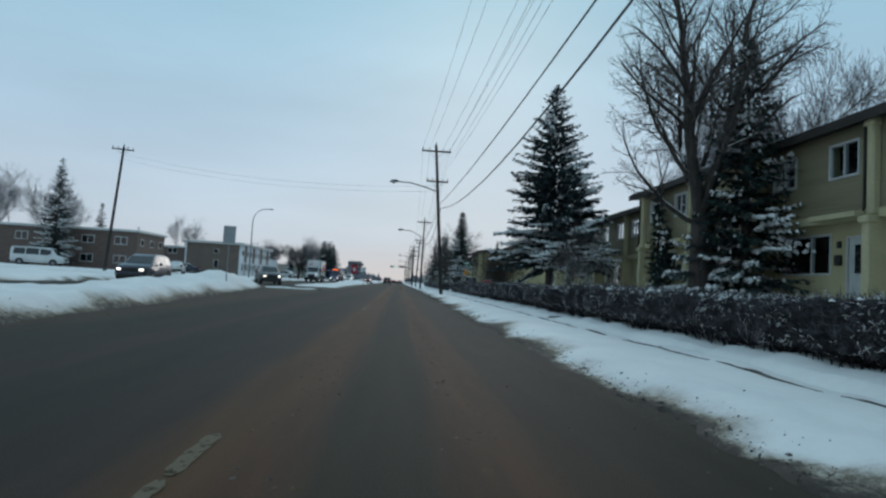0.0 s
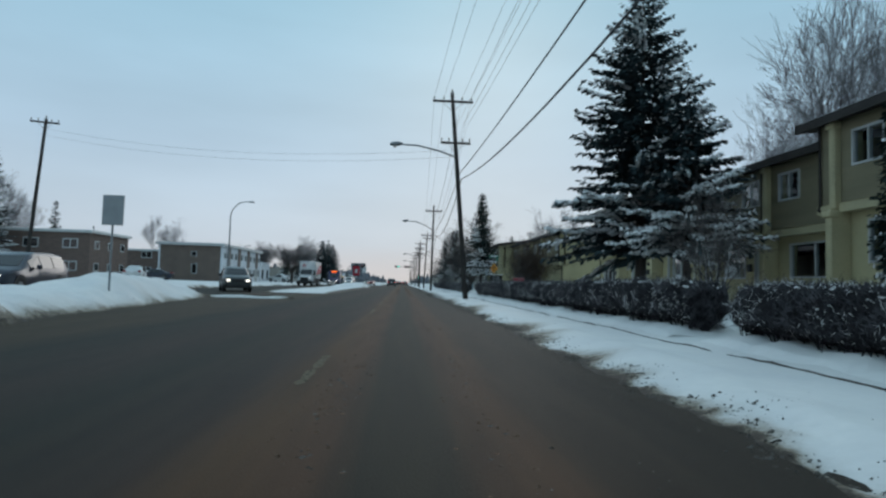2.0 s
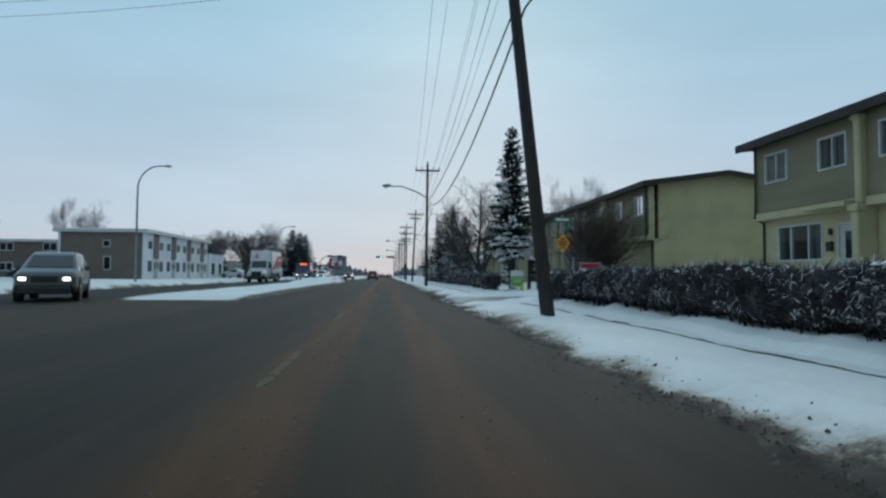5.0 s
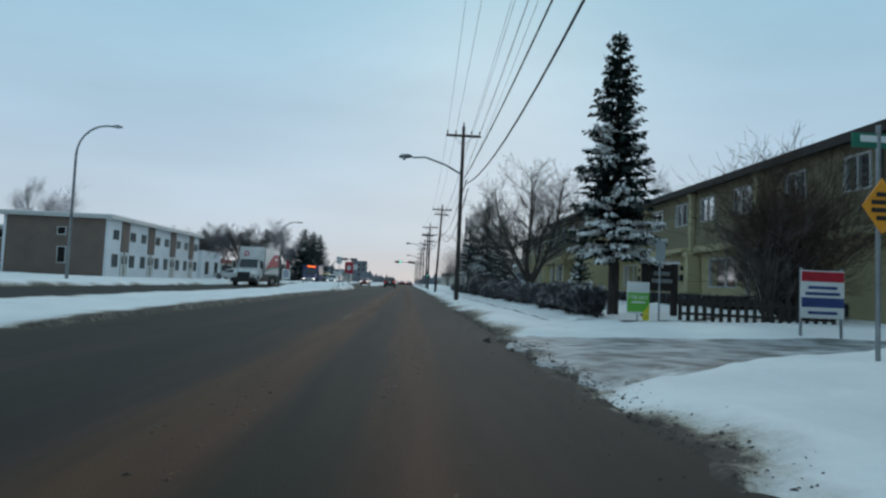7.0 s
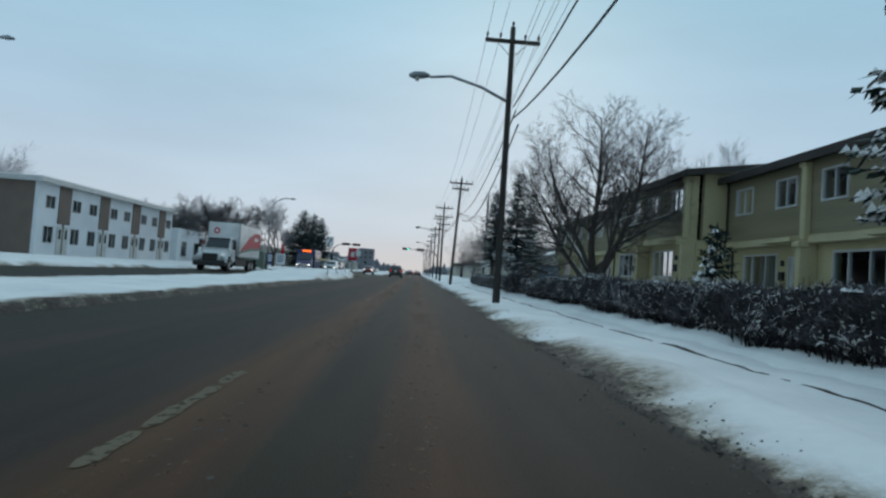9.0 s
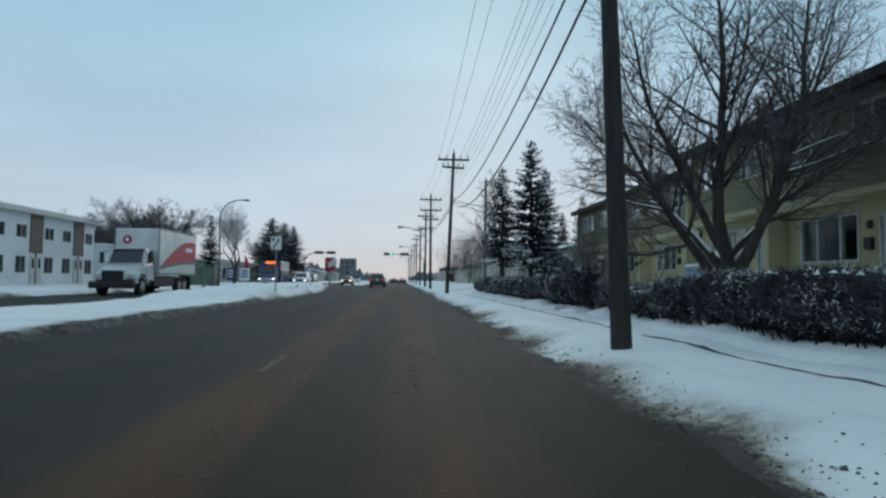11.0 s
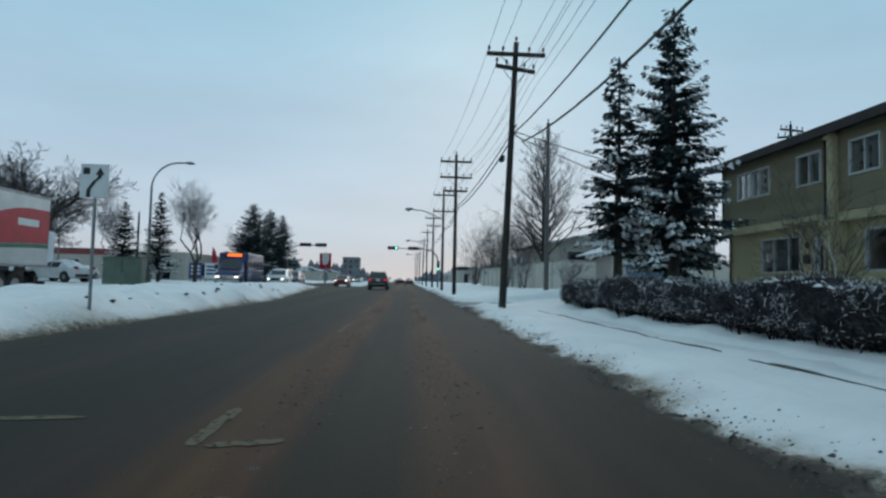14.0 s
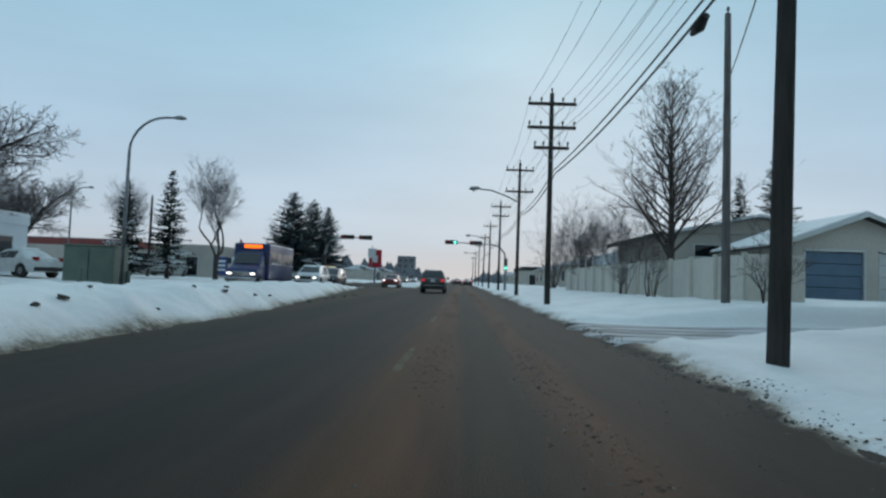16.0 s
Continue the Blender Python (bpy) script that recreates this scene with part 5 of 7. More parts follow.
def street_light(x, y, H, reach, label, z0=None):
    z0 = height(x, y) if z0 is None else z0
    t = thing("street_light", label, "street light", group="street lights of the far carriageway", at=pose(x, y, z0))
    g = Geo()
    pts = [(0, 0, -0.2), (0, 0, H * 0.6), (0, 0, H * 0.8)]
    for k in range(1, 8):
        a = math.pi / 2 * k / 7
        pts.append((reach * (1 - math.cos(a)) * 0.8, 0, H * 0.8 + (H * 0.2) * math.sin(a)))
    pts.append((reach, 0, H))
    g.tube(pts, [0.1, 0.085, 0.075] + [0.06] * 7 + [0.05], 9)
    part("mast", g, M_STEEL, t, "curved galvanised mast", smooth=True)
    g = Geo()
    g.tube([(reach - 0.1, 0, H), (reach + 0.25, 0, H + 0.01), (reach + 0.55, 0, H - 0.03)], [0.06, 0.12, 0.05], 9)
    part("lamp_head", g, M_STEEL, t, "grey lamp head", smooth=True)
    return t


street_light(-20.8, 86.4, 9.75, 2.2, "curved grey street light on the far verge")
street_light(-16.9, 130.3, 8.6, 2.2, "curved grey street light beside small spruces")
street_light(-20.5, 176.0, 8.6, 2.0, "distant curved street light")
street_light(-38.0, 158.0, 8.2, 1.6, "thin street light behind the low shop")


# ---- planting along the street ----
hedge("hedge", 4.5, 5.8, -9.0, 16.0, 1.04, "dark leafless hedge dusted with snow beside the walk", 11)
hedge("hedge", 4.5, 5.8, 16.9, 21.5, 1.04, "short leafless hedge between two gaps", 19)
hedge("hedge", 4.5, 5.8, 22.9, 51.6, 1.10, "long clipped leafless hedge in front of the terrace", 12)
hedge("hedge", 4.75, 5.6, 62.0, 80.3, 1.05, "low leafless hedge with snow in its foot", 13, ragged=0.2)
for a, b, h, k in ((80.75, 82.0, 0.95, 16), (82.4, 83.5, 0.85, 17), (83.9, 85.2, 0.98, 18)):
    hedge("hedge", 4.85, 5.6, a, b, h, "clump of leafless hedge with snow between its neighbours", k, density=1900, snow=1.6, ragged=0.3)
hedge("hedge", 4.75, 5.6, 85.9, 87.0, 1.22, "upright leafless hedge shrub standing clear of its neighbours", 20, density=1900, snow=1.5, ragged=0.3)
hedge("hedge", 4.72, 5.8, 87.65, 92.2, 1.0, "short leafless hedge with snow in its foot", 21, density=1500, snow=1.5, ragged=0.25)
hedge("hedge", 4.72, 5.8, 92.65, 107.2, 1.02, "leafless hedge ending at the alley", 14, snow=1.4, ragged=0.2)
spruce(9.2, 36.0, 13.2, 3.9, 21, "tall snow-laden spruce in front of the terrace", mat=M_BLUENEEDLE, snow=0.42, skirt=2.2, thin=0.088, band=0.5)
spruce(9.9, 33.6, 8.0, 2.7, 22, "shorter snow-laden spruce beside a taller one", mat=M_BLUENEEDLE, snow=0.42, skirt=2.2, thin=0.088, band=0.5)
spruce(11.3, 18.6, 9.3, 2.1, 23, "dark spruce against the house wall", snow=0.3, skirt=0.9)
spruce(10.9, 19.9, 4.3, 1.9, 24, "small snowy spruce below a larger one", snow=0.7, skirt=0.5, mat=M_BLUENEEDLE)
spruce(6.68, 65.2, 8.7, 1.32, 25, "slim columnar spruce hung with snow", snow=0.34, skirt=1.9, taper=0.74, thin=0.075, gap=0.2)
spruce(8.15, 106.8, 9.1, 1.98, 26, "broad snowy spruce at the end of the terrace", mat=M_BLUENEEDLE, snow=0.40, skirt=1.7, thin=0.1, gap=0.33, taper=0.76)
spruce(6.35, 106.5, 7.4, 1.15, 27, "narrow spruce close beside a broader one", mat=M_BLUENEEDLE, snow=0.30, skirt=1.8, thin=0.1, gap=0.3, taper=0.74)
spruce(10.3, 112.0, 8.3, 2.0, 28, "spruce half hidden behind another", snow=0.35, skirt=0.9)
spruce(24.5, 150.0, 11.4, 2.7, 31, "dark spruce behind the garage", snow=0.1, skirt=1.0)
spruce(22.0, 151.0, 9.4, 2.0, 32, "dark narrow spruce behind the garage", snow=0.1, skirt=1.0)
spruce(12.0, 26.9, 5.6, 0.55, 33, "narrow columnar juniper against the house", snow=0.22, skirt=0.2, gap=0.2, thin=0.1)
spruce(11.9, 25.8, 3.6, 0.5, 34, "short columnar juniper by the doorway", snow=0.22, skirt=0.2, gap=0.2, thin=0.1)
spruce(8.6, 75.4, 2.5, 0.75, 35, "small dark spruce in the front garden", snow=0.3, skirt=0.2, gap=0.22, thin=0.1)

bare_tree(10.3, 19.6, "big leafless elm with heavy forked limbs", limbed_parts(41, 0.36, 3.3, ((182, 9, 3, 10.0, 0.24, 3.2), (2, 14, 12, 9.5, 0.23, 3.3), (-8, 58, 42, 8.0, 0.13, 3.2), (176, 68, 18, 4.6, 0.10, 3.1), (95, 30, 16, 7.0, 0.13, 3.4), (168, 40, 10, 5.8, 0.10, 4.4), (-105, 36, 20, 6.0, 0.12, 3.4), (30, 40, 20, 5.0, 0.09, 5.2)), twig=0.0065, lift=0.04, dense=1.15, reach=0.36, snow=0.35))
hedge("foundation_hedge", 11.3, 12.2, 62.4, 82.0, 0.95, "low brown leafless hedge along the house wall", 15, density=400, snow=0.15)
bare_tree(7.9, 84.4, "round-headed leafless tree behind the hedge", limbed_parts(42, 0.24, 0.55, ((184, 44, 26, 5.4, 0.13, 0.4), (120, 8, 2, 7.5, 0.17, 0.5), (4, 27, 4, 7.5, 0.15, 0.5), (168, 30, 12, 6.0, 0.11, 1.1), (-85, 36, 18, 5.4, 0.11, 0.7), (86, 50, 40, 7.0, 0.12, 0.8), (0, 46, 26, 4.4, 0.08, 1.3)), twig=0.0054, lift=0.045, reach=0.40, dense=1.35, snow=0.3))
t = thing("storage_box", "pale blue box with snow on its lid beside a tree", "box", at=pose(8.05, 85.9, height(8.05, 85.9), 0, 0, 8))
g = Geo()
g.chamfer(-0.38, 0.38, -0.28, 0.28, -0.05, 0.95, 0.03)
part("cabinet", g, M_PALEBLUE, t)
g = Geo()
g.chamfer(-0.41, 0.41, -0.31, 0.31, 0.955, 1.02, 0.02)
part("lid", g, M_PALEBLUE, t)
g = Geo()
g.chamfer(-0.39, 0.39, -0.29, 0.29, 1.022, 1.12, 0.045)
part("snow", g, M_SNOWCLUMP, t, "snow lying on the lid")
bare_tree(9.6, 130.6, "tall leafless tree with a straight leader behind the wall", leader_parts(44, 10.3, 3.7, 0.17))
bush(10.5, 62.6, 3.3, 1.7, 51, "rusty leafless shrub hiding a front door", stems=105, snow=0.05, mat=M_RUST)
bush(9.6, 61.8, 2.4, 1.2, 52, "leafless shrub by the picket fence", stems=14, snow=0.2)
bush(8.8, 29.6, 3.2, 1.6, 53, "arching leafless shrub with snow on its stems", stems=12, snow=0.8)
bush(10.7, 62.0 + 41.8, 2.9, 1.2, 54, "leafless shrub before the end windows", stems=10, snow=0.2)
bush(7.9, 118.0, 1.7, 0.8, 55, "small leafless shrub at the foot of a pole", stems=7)
bush(5.2, 86.6, 1.5, 0.9, 56, "round snowy shrub in the hedge gap", stems=22, snow=0.6, mat=M_HEDGE)
bush(7.3, 126.0, 2.2, 0.5, 57, "thin leafless shrub against the garden wall", stems=6)
bush(7.1, 129.5, 2.2, 0.5, 58, "thin leafless shrub against the garden wall", stems=6)
for k, (x, y, s) in enumerate(((9.0, 137.0, 4.4), (7.8, 141.5, 4.6), (8.8, 147.0, 5.0), (7.4, 153.0, 4.2))):
    bush(x, y, s, 2.2, 60 + k, "dense leafless thicket behind the garden wall", stems=16, snow=0.0)

# far side trees
spruce(-42.0, 77.0, 13.4, 2.7, 36, "tall snowy spruce before the brick flats", snow=0.5, skirt=0.8, gap=0.42, mat=M_BLUENEEDLE)
spruce(-44.0, 92.0, 9.5, 1.6, 37, "dark spruce rising behind the brick flats", snow=0.2, skirt=1.5, gap=0.45)
spruce(-25.2, 145.2, 7.1, 1.7, 38, "small snowy spruce by the shop forecourt", snow=0.25, skirt=0.7)
spruce(-22.8, 146.8, 8.3, 1.8, 39, "slim snowy spruce by the shop forecourt", snow=0.25, skirt=1.0)
for k, (x, y, h, r) in enumerate(((-21.6, 176.0, 11.0, 4.4), (-21.0, 184.0, 11.2, 4.0), (-20.6, 191.0, 11.0, 3.6))):
    spruce(x, y, h, r, 70 + k, "big dark blue spruce in a close row", mat=M_BLUENEEDLE, snow=0.08, skirt=0.6, gap=0.32, thin=0.12, taper=0.7)
low = limbed_parts(45, 0.26, 1.7, tuple((60 * k + 15, 24, 60, 5.6, 0.13, 1.6) for k in range(6)) + ((100, 8, 40, 4.6, 0.13, 1.7), (280, 10, 42, 4.6, 0.12, 1.7)), twig=0.011, lift=0.05, reach=0.40, dense=1.25, snow=0.3, curl=0.16)
apple = bare_tree(-19.6, 121.4, "wide low frosted apple tree on the far verge", low, mat=M_FROSTTWIG)
fan = bare_parts(46, 8.6, 0.7, 0.2, ((170, 25, 0.36, 0.6), (10, 25, 0.36, 0.6), (90, 8, 0.4, 0.6)), levels=6, kids=3, first=0.22)
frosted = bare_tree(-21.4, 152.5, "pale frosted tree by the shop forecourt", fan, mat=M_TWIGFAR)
for x, y, s, r in ((-50, 96, 1.0, 40), (-46, 84, 1.1, 130), (-54, 84, 1.2, 200), (-33, 160, 0.9, 10), (-41, 117, 1.0, 300), (25.9, 109, 1.22, 60), (25.6, 47.5, 1.75, 120), (25, 33, 1.5, 10), (24, 39, 1.2, 200), (26.5, 53, 1.1, 250), 
                   (-27, 196, 0.9, 80), (-30, 206, 0.9, 150), (-26, 215, 0.9, 33), (-34, 220, 0.9, 190), (16, 168, 0.8, 90), (13, 178, 0.8, 240), (31, 58, 1.6, 300)):
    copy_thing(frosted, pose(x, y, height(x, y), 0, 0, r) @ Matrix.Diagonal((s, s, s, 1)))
for x, y, r in ((-29.0, 133.0, 100), (-30.0, 100.5 + 40, 220)):
    copy_thing(apple, pose(x, y, height(x, y), 0, 0, r))


def edging():
    """The low broken edge between the walk and the hedge beds."""
    rng = random.Random(77)
    for a, b in ((-8, 51.5), (62.5, 106.8)):
        y = a
        while y < b:
            L = min(rnd(rng, 1.6, 3.4), b - y)
            if L < 0.3:
                break
            g = Geo()
            n = max(6, int(L / 0.12))
            for k in range(n + 1):
                yy = y + (L - 0.02) * k / n
                xx = 4.1 + 0.06 * noise.noise(Vector((yy * 0.5, 3, 0))) + 0.02 * noise.noise(Vector((yy * 3, 5, 0)))
                z = height(xx, yy)
                t = 0.008 + 0.030 * noise.noise(Vector((yy * 0.9, 9, 0))) + 0.012 * noise.noise(Vector((yy * 5, 2, 0)))
                g.v += [(xx - 0.024, yy, z - 0.06), (xx - 0.016, yy, z + t), (xx + 0.012, yy, z + t + 0.004), (xx + 0.024, yy, z - 0.06)]
            g.f = [(k * 4 + j, k * 4 + j + 1, k * 4 + j + 5, k * 4 + j + 4) for k in range(n) for j in range(3)] + [(0, 3, 2, 1), (n * 4, n * 4 + 1, n * 4 + 2, n * 4 + 3)]
            single("edging_kerb", g, M_CLOD, "dark weathered edging half buried in snow", "kerb", group="edging along the walk", kind="structure")
            y += L


edging()


# ---- buildings across the road ----
def white_flats():
    """Two-storey white flats: taupe end wall and panels, flat roof with a white edge."""
    z0 = 0.35
    b = thing("apartment_building", "white two-storey flats with taupe panels and flat roof", "apartment building", at=pose(-26.2, 102.4, z0))
    L, D, H = 23.2, 9.0, 5.1
    units = [(k * 5.8) for k in range(4)]
    holes, panels = [], []
    for u in units:
        for a in (0.9, 4.3):
            holes.append((u + a, u + a + 1.15, 3.35, 4.25))
            holes.append((u + a, u + a + 1.15, 0.85, 2.05))
        panels.append(u + 2.45)
    g = Geo()
    wall_x(g, -0.25, 0, 0, L, -0.5, H, holes)
    g.box(-D, -D + 0.25, 0, L, -0.5, H).box(-D + 0.25, -0.25, L - 0.25, L, -0.5, H)
    part("wall", g, M_WALLWHITE, b, "white painted walls")
    g = Geo()
    g.box(-D + 0.25, -0.25, 0, 0.25, -0.5, H)
    part("end_wall", g, M_BROWNPANEL, b, "taupe end wall")
    for p in panels:
        g = Geo()
        g.chamfer(0.003, 0.07, p, p + 1.55, 2.3, H - 0.02, 0.01)
        part("panel", g, M_BROWNPANEL, b, "taupe panel above the doors")
        for q in (p + 0.08, p + 0.88):
            d = Geo()
            d.chamfer(0.003, 0.05, q, q + 0.62, 0.05, 2.1, 0.01)
            dr = part("door", d, M_DOOR, b, "pale front door")
            k = Geo()
            k.box(0.05, 0.07, q + 0.2, q + 0.42, 1.2, 1.9)
            part("door_light", k, M_CARGLASS, dr)
        k = Geo()
        k.box(0.003, 0.06, p + 0.72, p + 0.84, 0.05, 2.3)
        part("divider", k, M_BROWNPANEL, b)
    for a, c, z1, z2 in holes:
        window(b, 0.0, a, c, z1, z2, facing=1, curtain=0.5)
    # small windows of the end wall
    for x, z in ((-4.0, 3.5), (-3.9, 1.0)):
        g = Geo()
        g.box(x - 0.4, x + 0.4, -0.03, 0.0, z, z + (0.75 if z > 2 else 1.5))
        w = part("window", g, M_WHITE, b, "small white framed window")
        g = Geo()
        g.box(x - 0.32, x + 0.32, -0.034, -0.031, z + 0.08, z + (0.67 if z > 2 else 1.42))
        part("pane", g, M_CARGLASS, w)
    g = Geo()
    g.box(-D - 0.4, 0.45, -0.4, L + 0.4, H, H + 0.32)
    part("roof_edge", g, M_WHITE, b, "white fascia of the flat roof")
    g = Geo()
    g.box(-D - 0.35, 0.4, -0.35, L + 0.35, H + 0.32, H + 0.4)
    part("roof", g, M_SNOW, b, "snow on the flat roof")
    return b


white_flats()


def brick_flats(x0, x1, y0, y1, H, label, nx, ny):
    b = thing("apartment_building", label, "apartment building", at=pose(x1, y0, 0.3))
    W, L = x1 - x0, y1 - y0
    g = Geo()
    g.box(-W, 0, 0, L, -0.5, H)
    part("wall", g, M_BRICK, b, "brown brick walls")
    for k in range(nx):
        x = -W * (k + 0.5) / nx
        for z in (0.9, 3.3):
            g = Geo()
            g.box(x - 0.8, x + 0.8, -0.05, -0.003, z, z + 1.05)
            w = part("window", g, M_WHITE, b, "white framed window")
            for s in (-0.38, 0.38):
                g = Geo()
                g.box(x + s - 0.33, x + s + 0.33, -0.06, -0.052, z + 0.1, z + 0.95)
                part("pane", g, M_CARGLASS, w)
    for k in range(ny):
        y = L * (k + 0.5) / ny
        for z in (0.9, 3.3):
            g = Geo()
            g.box(0.003, 0.05, y - 0.5, y + 0.5, z, z + 0.9)
            w = part("window", g, M_WHITE, b, "white framed window")
            g = Geo()
            g.box(0.052, 0.06, y - 0.4, y + 0.4, z + 0.1, z + 0.8)
            part("pane", g, M_CARGLASS, w)
    g = Geo()
    g.box(-W - 0.3, 0.3, -0.3, L + 0.3, H, H + 0.22)
    part("roof_edge", g, M_WHITE, b, "pale fascia of the flat roof")
    g = Geo()
    g.box(-W - 0.25, 0.25, -0.25, L + 0.25, H + 0.22, H + 0.32)
    r = part("roof", g, M_SNOW, b, "snow on the flat roof")
    g = Geo()
    g.tube([(-1.2, 3.0, H + 0.3), (-1.2, 3.0, H + 0.95)], [0.07, 0.07], 8)
    part("vent_pipe", g, M_STEEL, r)
    return b


brick_flats(-62.0, -33.6, 80.0, 89.0, 5.0, "brown brick two-storey flats with white windows", 7, 3)
brick_flats(-62.0, -37.5, 110.0, 116.0, 4.4, "brown brick flats set further back", 5, 1)


def shop(x0, x1, y0, y1, H, label, wall, band, z0=0.3, openings=5):
    b = thing("shop_building", label, "shop", at=pose(x1, y0, z0))
    W, L = x1 - x0, y1 - y0
    g = Geo()
    g.box(-W, 0, 0, L, -0.5, H)
    part("wall", g, wall, b, "plain block walls")
    g = Geo()
    g.box(-W - 0.06, 0.06, -0.06, L + 0.06, H - 0.55, H + 0.1)
    part("fascia", g, band, b)
    for k in range(openings):
        y = L * (k + 0.5) / openings
        g = Geo()
        g.box(0.003, 0.06, y - 0.8, y + 0.8, 0.5, 2.4)
        w = part("window", g, M_WHITE, b, "shop window")
        g = Geo()
        g.box(0.062, 0.07, y - 0.7, y + 0.7, 0.6, 2.3)
        part("pane", g, M_CARGLASS, w)
    for k in range(4):
        x = -W * (k + 0.5) / 4
        g = Geo()
        g.box(x - 0.7, x + 0.7, -0.06, -0.003, 0.1, 2.3)
        w = part("door", g, M_WHITE, b, "shop door")
        g = Geo()
        g.box(x - 0.6, x + 0.6, -0.07, -0.062, 0.2, 2.2)
        part("pane", g, M_CARGLASS, w)
    g = Geo()
    g.box(-W, 0, 0, L, H + 0.1, H + 0.18)
    part("roof", g, M_SNOW, b, "snow on the flat roof")
    return b


shop(-60.0, -33.0, 158.0, 164.0, 3.3, "low shop with a dull red fascia", M_BEIGE, M_REDBAND)
shop(-46.0, -27.2, 166.0, 205.0, 3.4, "long low beige commercial building", M_BEIGE, M_BEIGE, openings=9)
shop(-46.0, -27.0, 129.5, 137.5, 3.6, "pale low building beside the flats", M_WALLWHITE, M_WALLWHITE, openings=2)
shop(-60.0, -40.0, 225.0, 245.0, 3.6, "distant low brown building", M_BRICK, M_FASCIA, openings=5)
shop(10.0, 24.0, 205.0, 222.0, 3.4, "distant low building on the near side", M_BEIGE, M_FASCIA, openings=4)


# ---- the garden wall, garage and bungalow past the alley ----
def garden_wall():
    t = thing("garden_wall", "cream board fence with posts around the corner garden", "fence", at=pose(8.6, 119.6, 0.55))
    n = 0
    for k in range(13):
        y = 0.2 + k * 1.9
        x = -0.45 - 0.09 * k
        g = Geo()
        g.chamfer(x - 0.04, x + 0.04, y, y + 1.86, -0.4, 1.55, 0.01)
        part("panel", g, M_CREAMWALL, t)
        g = Geo()
        g.chamfer(x - 0.07, x + 0.07, y - 0.07, y + 0.05, -0.4, 1.62, 0.012)
        part("post", g, M_CREAMWALL, t)
    for k in range(1):
        x = -0.45 + k * 1.75
        g = Geo()
        g.chamfer(x, x + 1.7, 0.02, 0.1, -0.4, 1.55, 0.01)
        part("panel", g, M_CREAMWALL, t)
    return t


garden_wall()


def yard_fence():
    t = thing("yard_fence", "cream board fence running back from the garage", "fence", at=pose(20.4, 129.0, 0.7))
    for k in range(7):
        g = Geo()
        g.chamfer(k * 1.9, k * 1.9 + 1.86, -0.03, 0.03, -0.4, 1.75, 0.01)
        part("panel", g, M_CREAMWALL, t)
        g = Geo()
        g.chamfer(k * 1.9 - 0.07, k * 1.9 + 0.05, -0.07, 0.07, -0.4, 1.82, 0.012)
        part("post", g, M_CREAMWALL, t)


yard_fence()


def garage():
    g0 = thing("garage", "cream single garage with a slate blue door and snowy roof", "garage", at=pose(13.55, 128.0, 0.75))
    W, D, H = 6.6, 6.0, 2.35
    g = Geo()
    g.box(0, 0.2, 0, D, -0.5, H).box(W - 0.2, W, 0, D, -0.5, H).box(0.2, W - 0.2, D - 0.2, D, -0.5, H)
    g.box(0.2, 0.9, 0, 0.2, -0.5, H).box(3.5, 4.1, 0, 0.2, -0.5, H).box(6.1, W - 0.2, 0, 0.2, -0.5, H).box(0.9, 3.5, 0, 0.2, 2.1, H).box(4.1, 6.1, 0, 0.2, 2.1, H)
    g.prism([(0, H), (W, H), (W / 2, H + 1.25)], 0, 0.2)
    part("wall", g, M_BEIGE, g0, "cream rendered walls")
    for x0, x1, mat, lab in ((0.95, 3.45, M_BLUEDOOR, "slate blue panelled garage door"), (4.15, 6.05, M_WHITE, "white panelled garage door")):
        d = Geo()
        for k in range(4):
            d.chamfer(x0, x1, 0.09, 0.14, 0.02 + k * 0.52, 0.02 + k * 0.52 + 0.5, 0.015)
        part("garage_door", d, mat, g0, lab)
        f = Geo()
        f.box(x0 - 0.07, x0, -0.03, 0.2, 0, 2.17).box(x1, x1 + 0.07, -0.03, 0.2, 0, 2.17).box(x0 - 0.07, x1 + 0.07, -0.03, 0.2, 2.1, 2.2)
        part("door_frame", f, M_WHITE, g0)
    g = Geo()
    g.prism([(-0.6, H - 0.2), (-0.6, H - 0.08), (W / 2, H + 1.42), (W + 0.6, H - 0.08), (W + 0.6, H - 0.2), (W / 2, H + 1.28)], -0.5, D + 0.4)
    part("roof", g, M_FASCIA, g0, "gabled roof boards")
    g = Geo()
    g.prism([(-0.55, H - 0.075), (-0.55, H + 0.02), (W / 2, H + 1.52), (W + 0.55, H + 0.02), (W + 0.55, H - 0.075), (W / 2, H + 1.425)], -0.45, D + 0.35)
    part("snow", g, M_SNOWCLUMP, g0, "blanket of snow on the roof")
    g = Geo()
    for s in (0, 1):
        x = -0.6 if not s else W + 0.6
        g.plate([(x, -0.53, H - 0.22), (W / 2, -0.53, H + 1.25), (W / 2, -0.53, H + 1.44), (x, -0.53, H - 0.04)][:: 1 if not s else -1], 0.03)
    part("barge_board", g, M_WHITE, g0, "white barge boards")


garage()


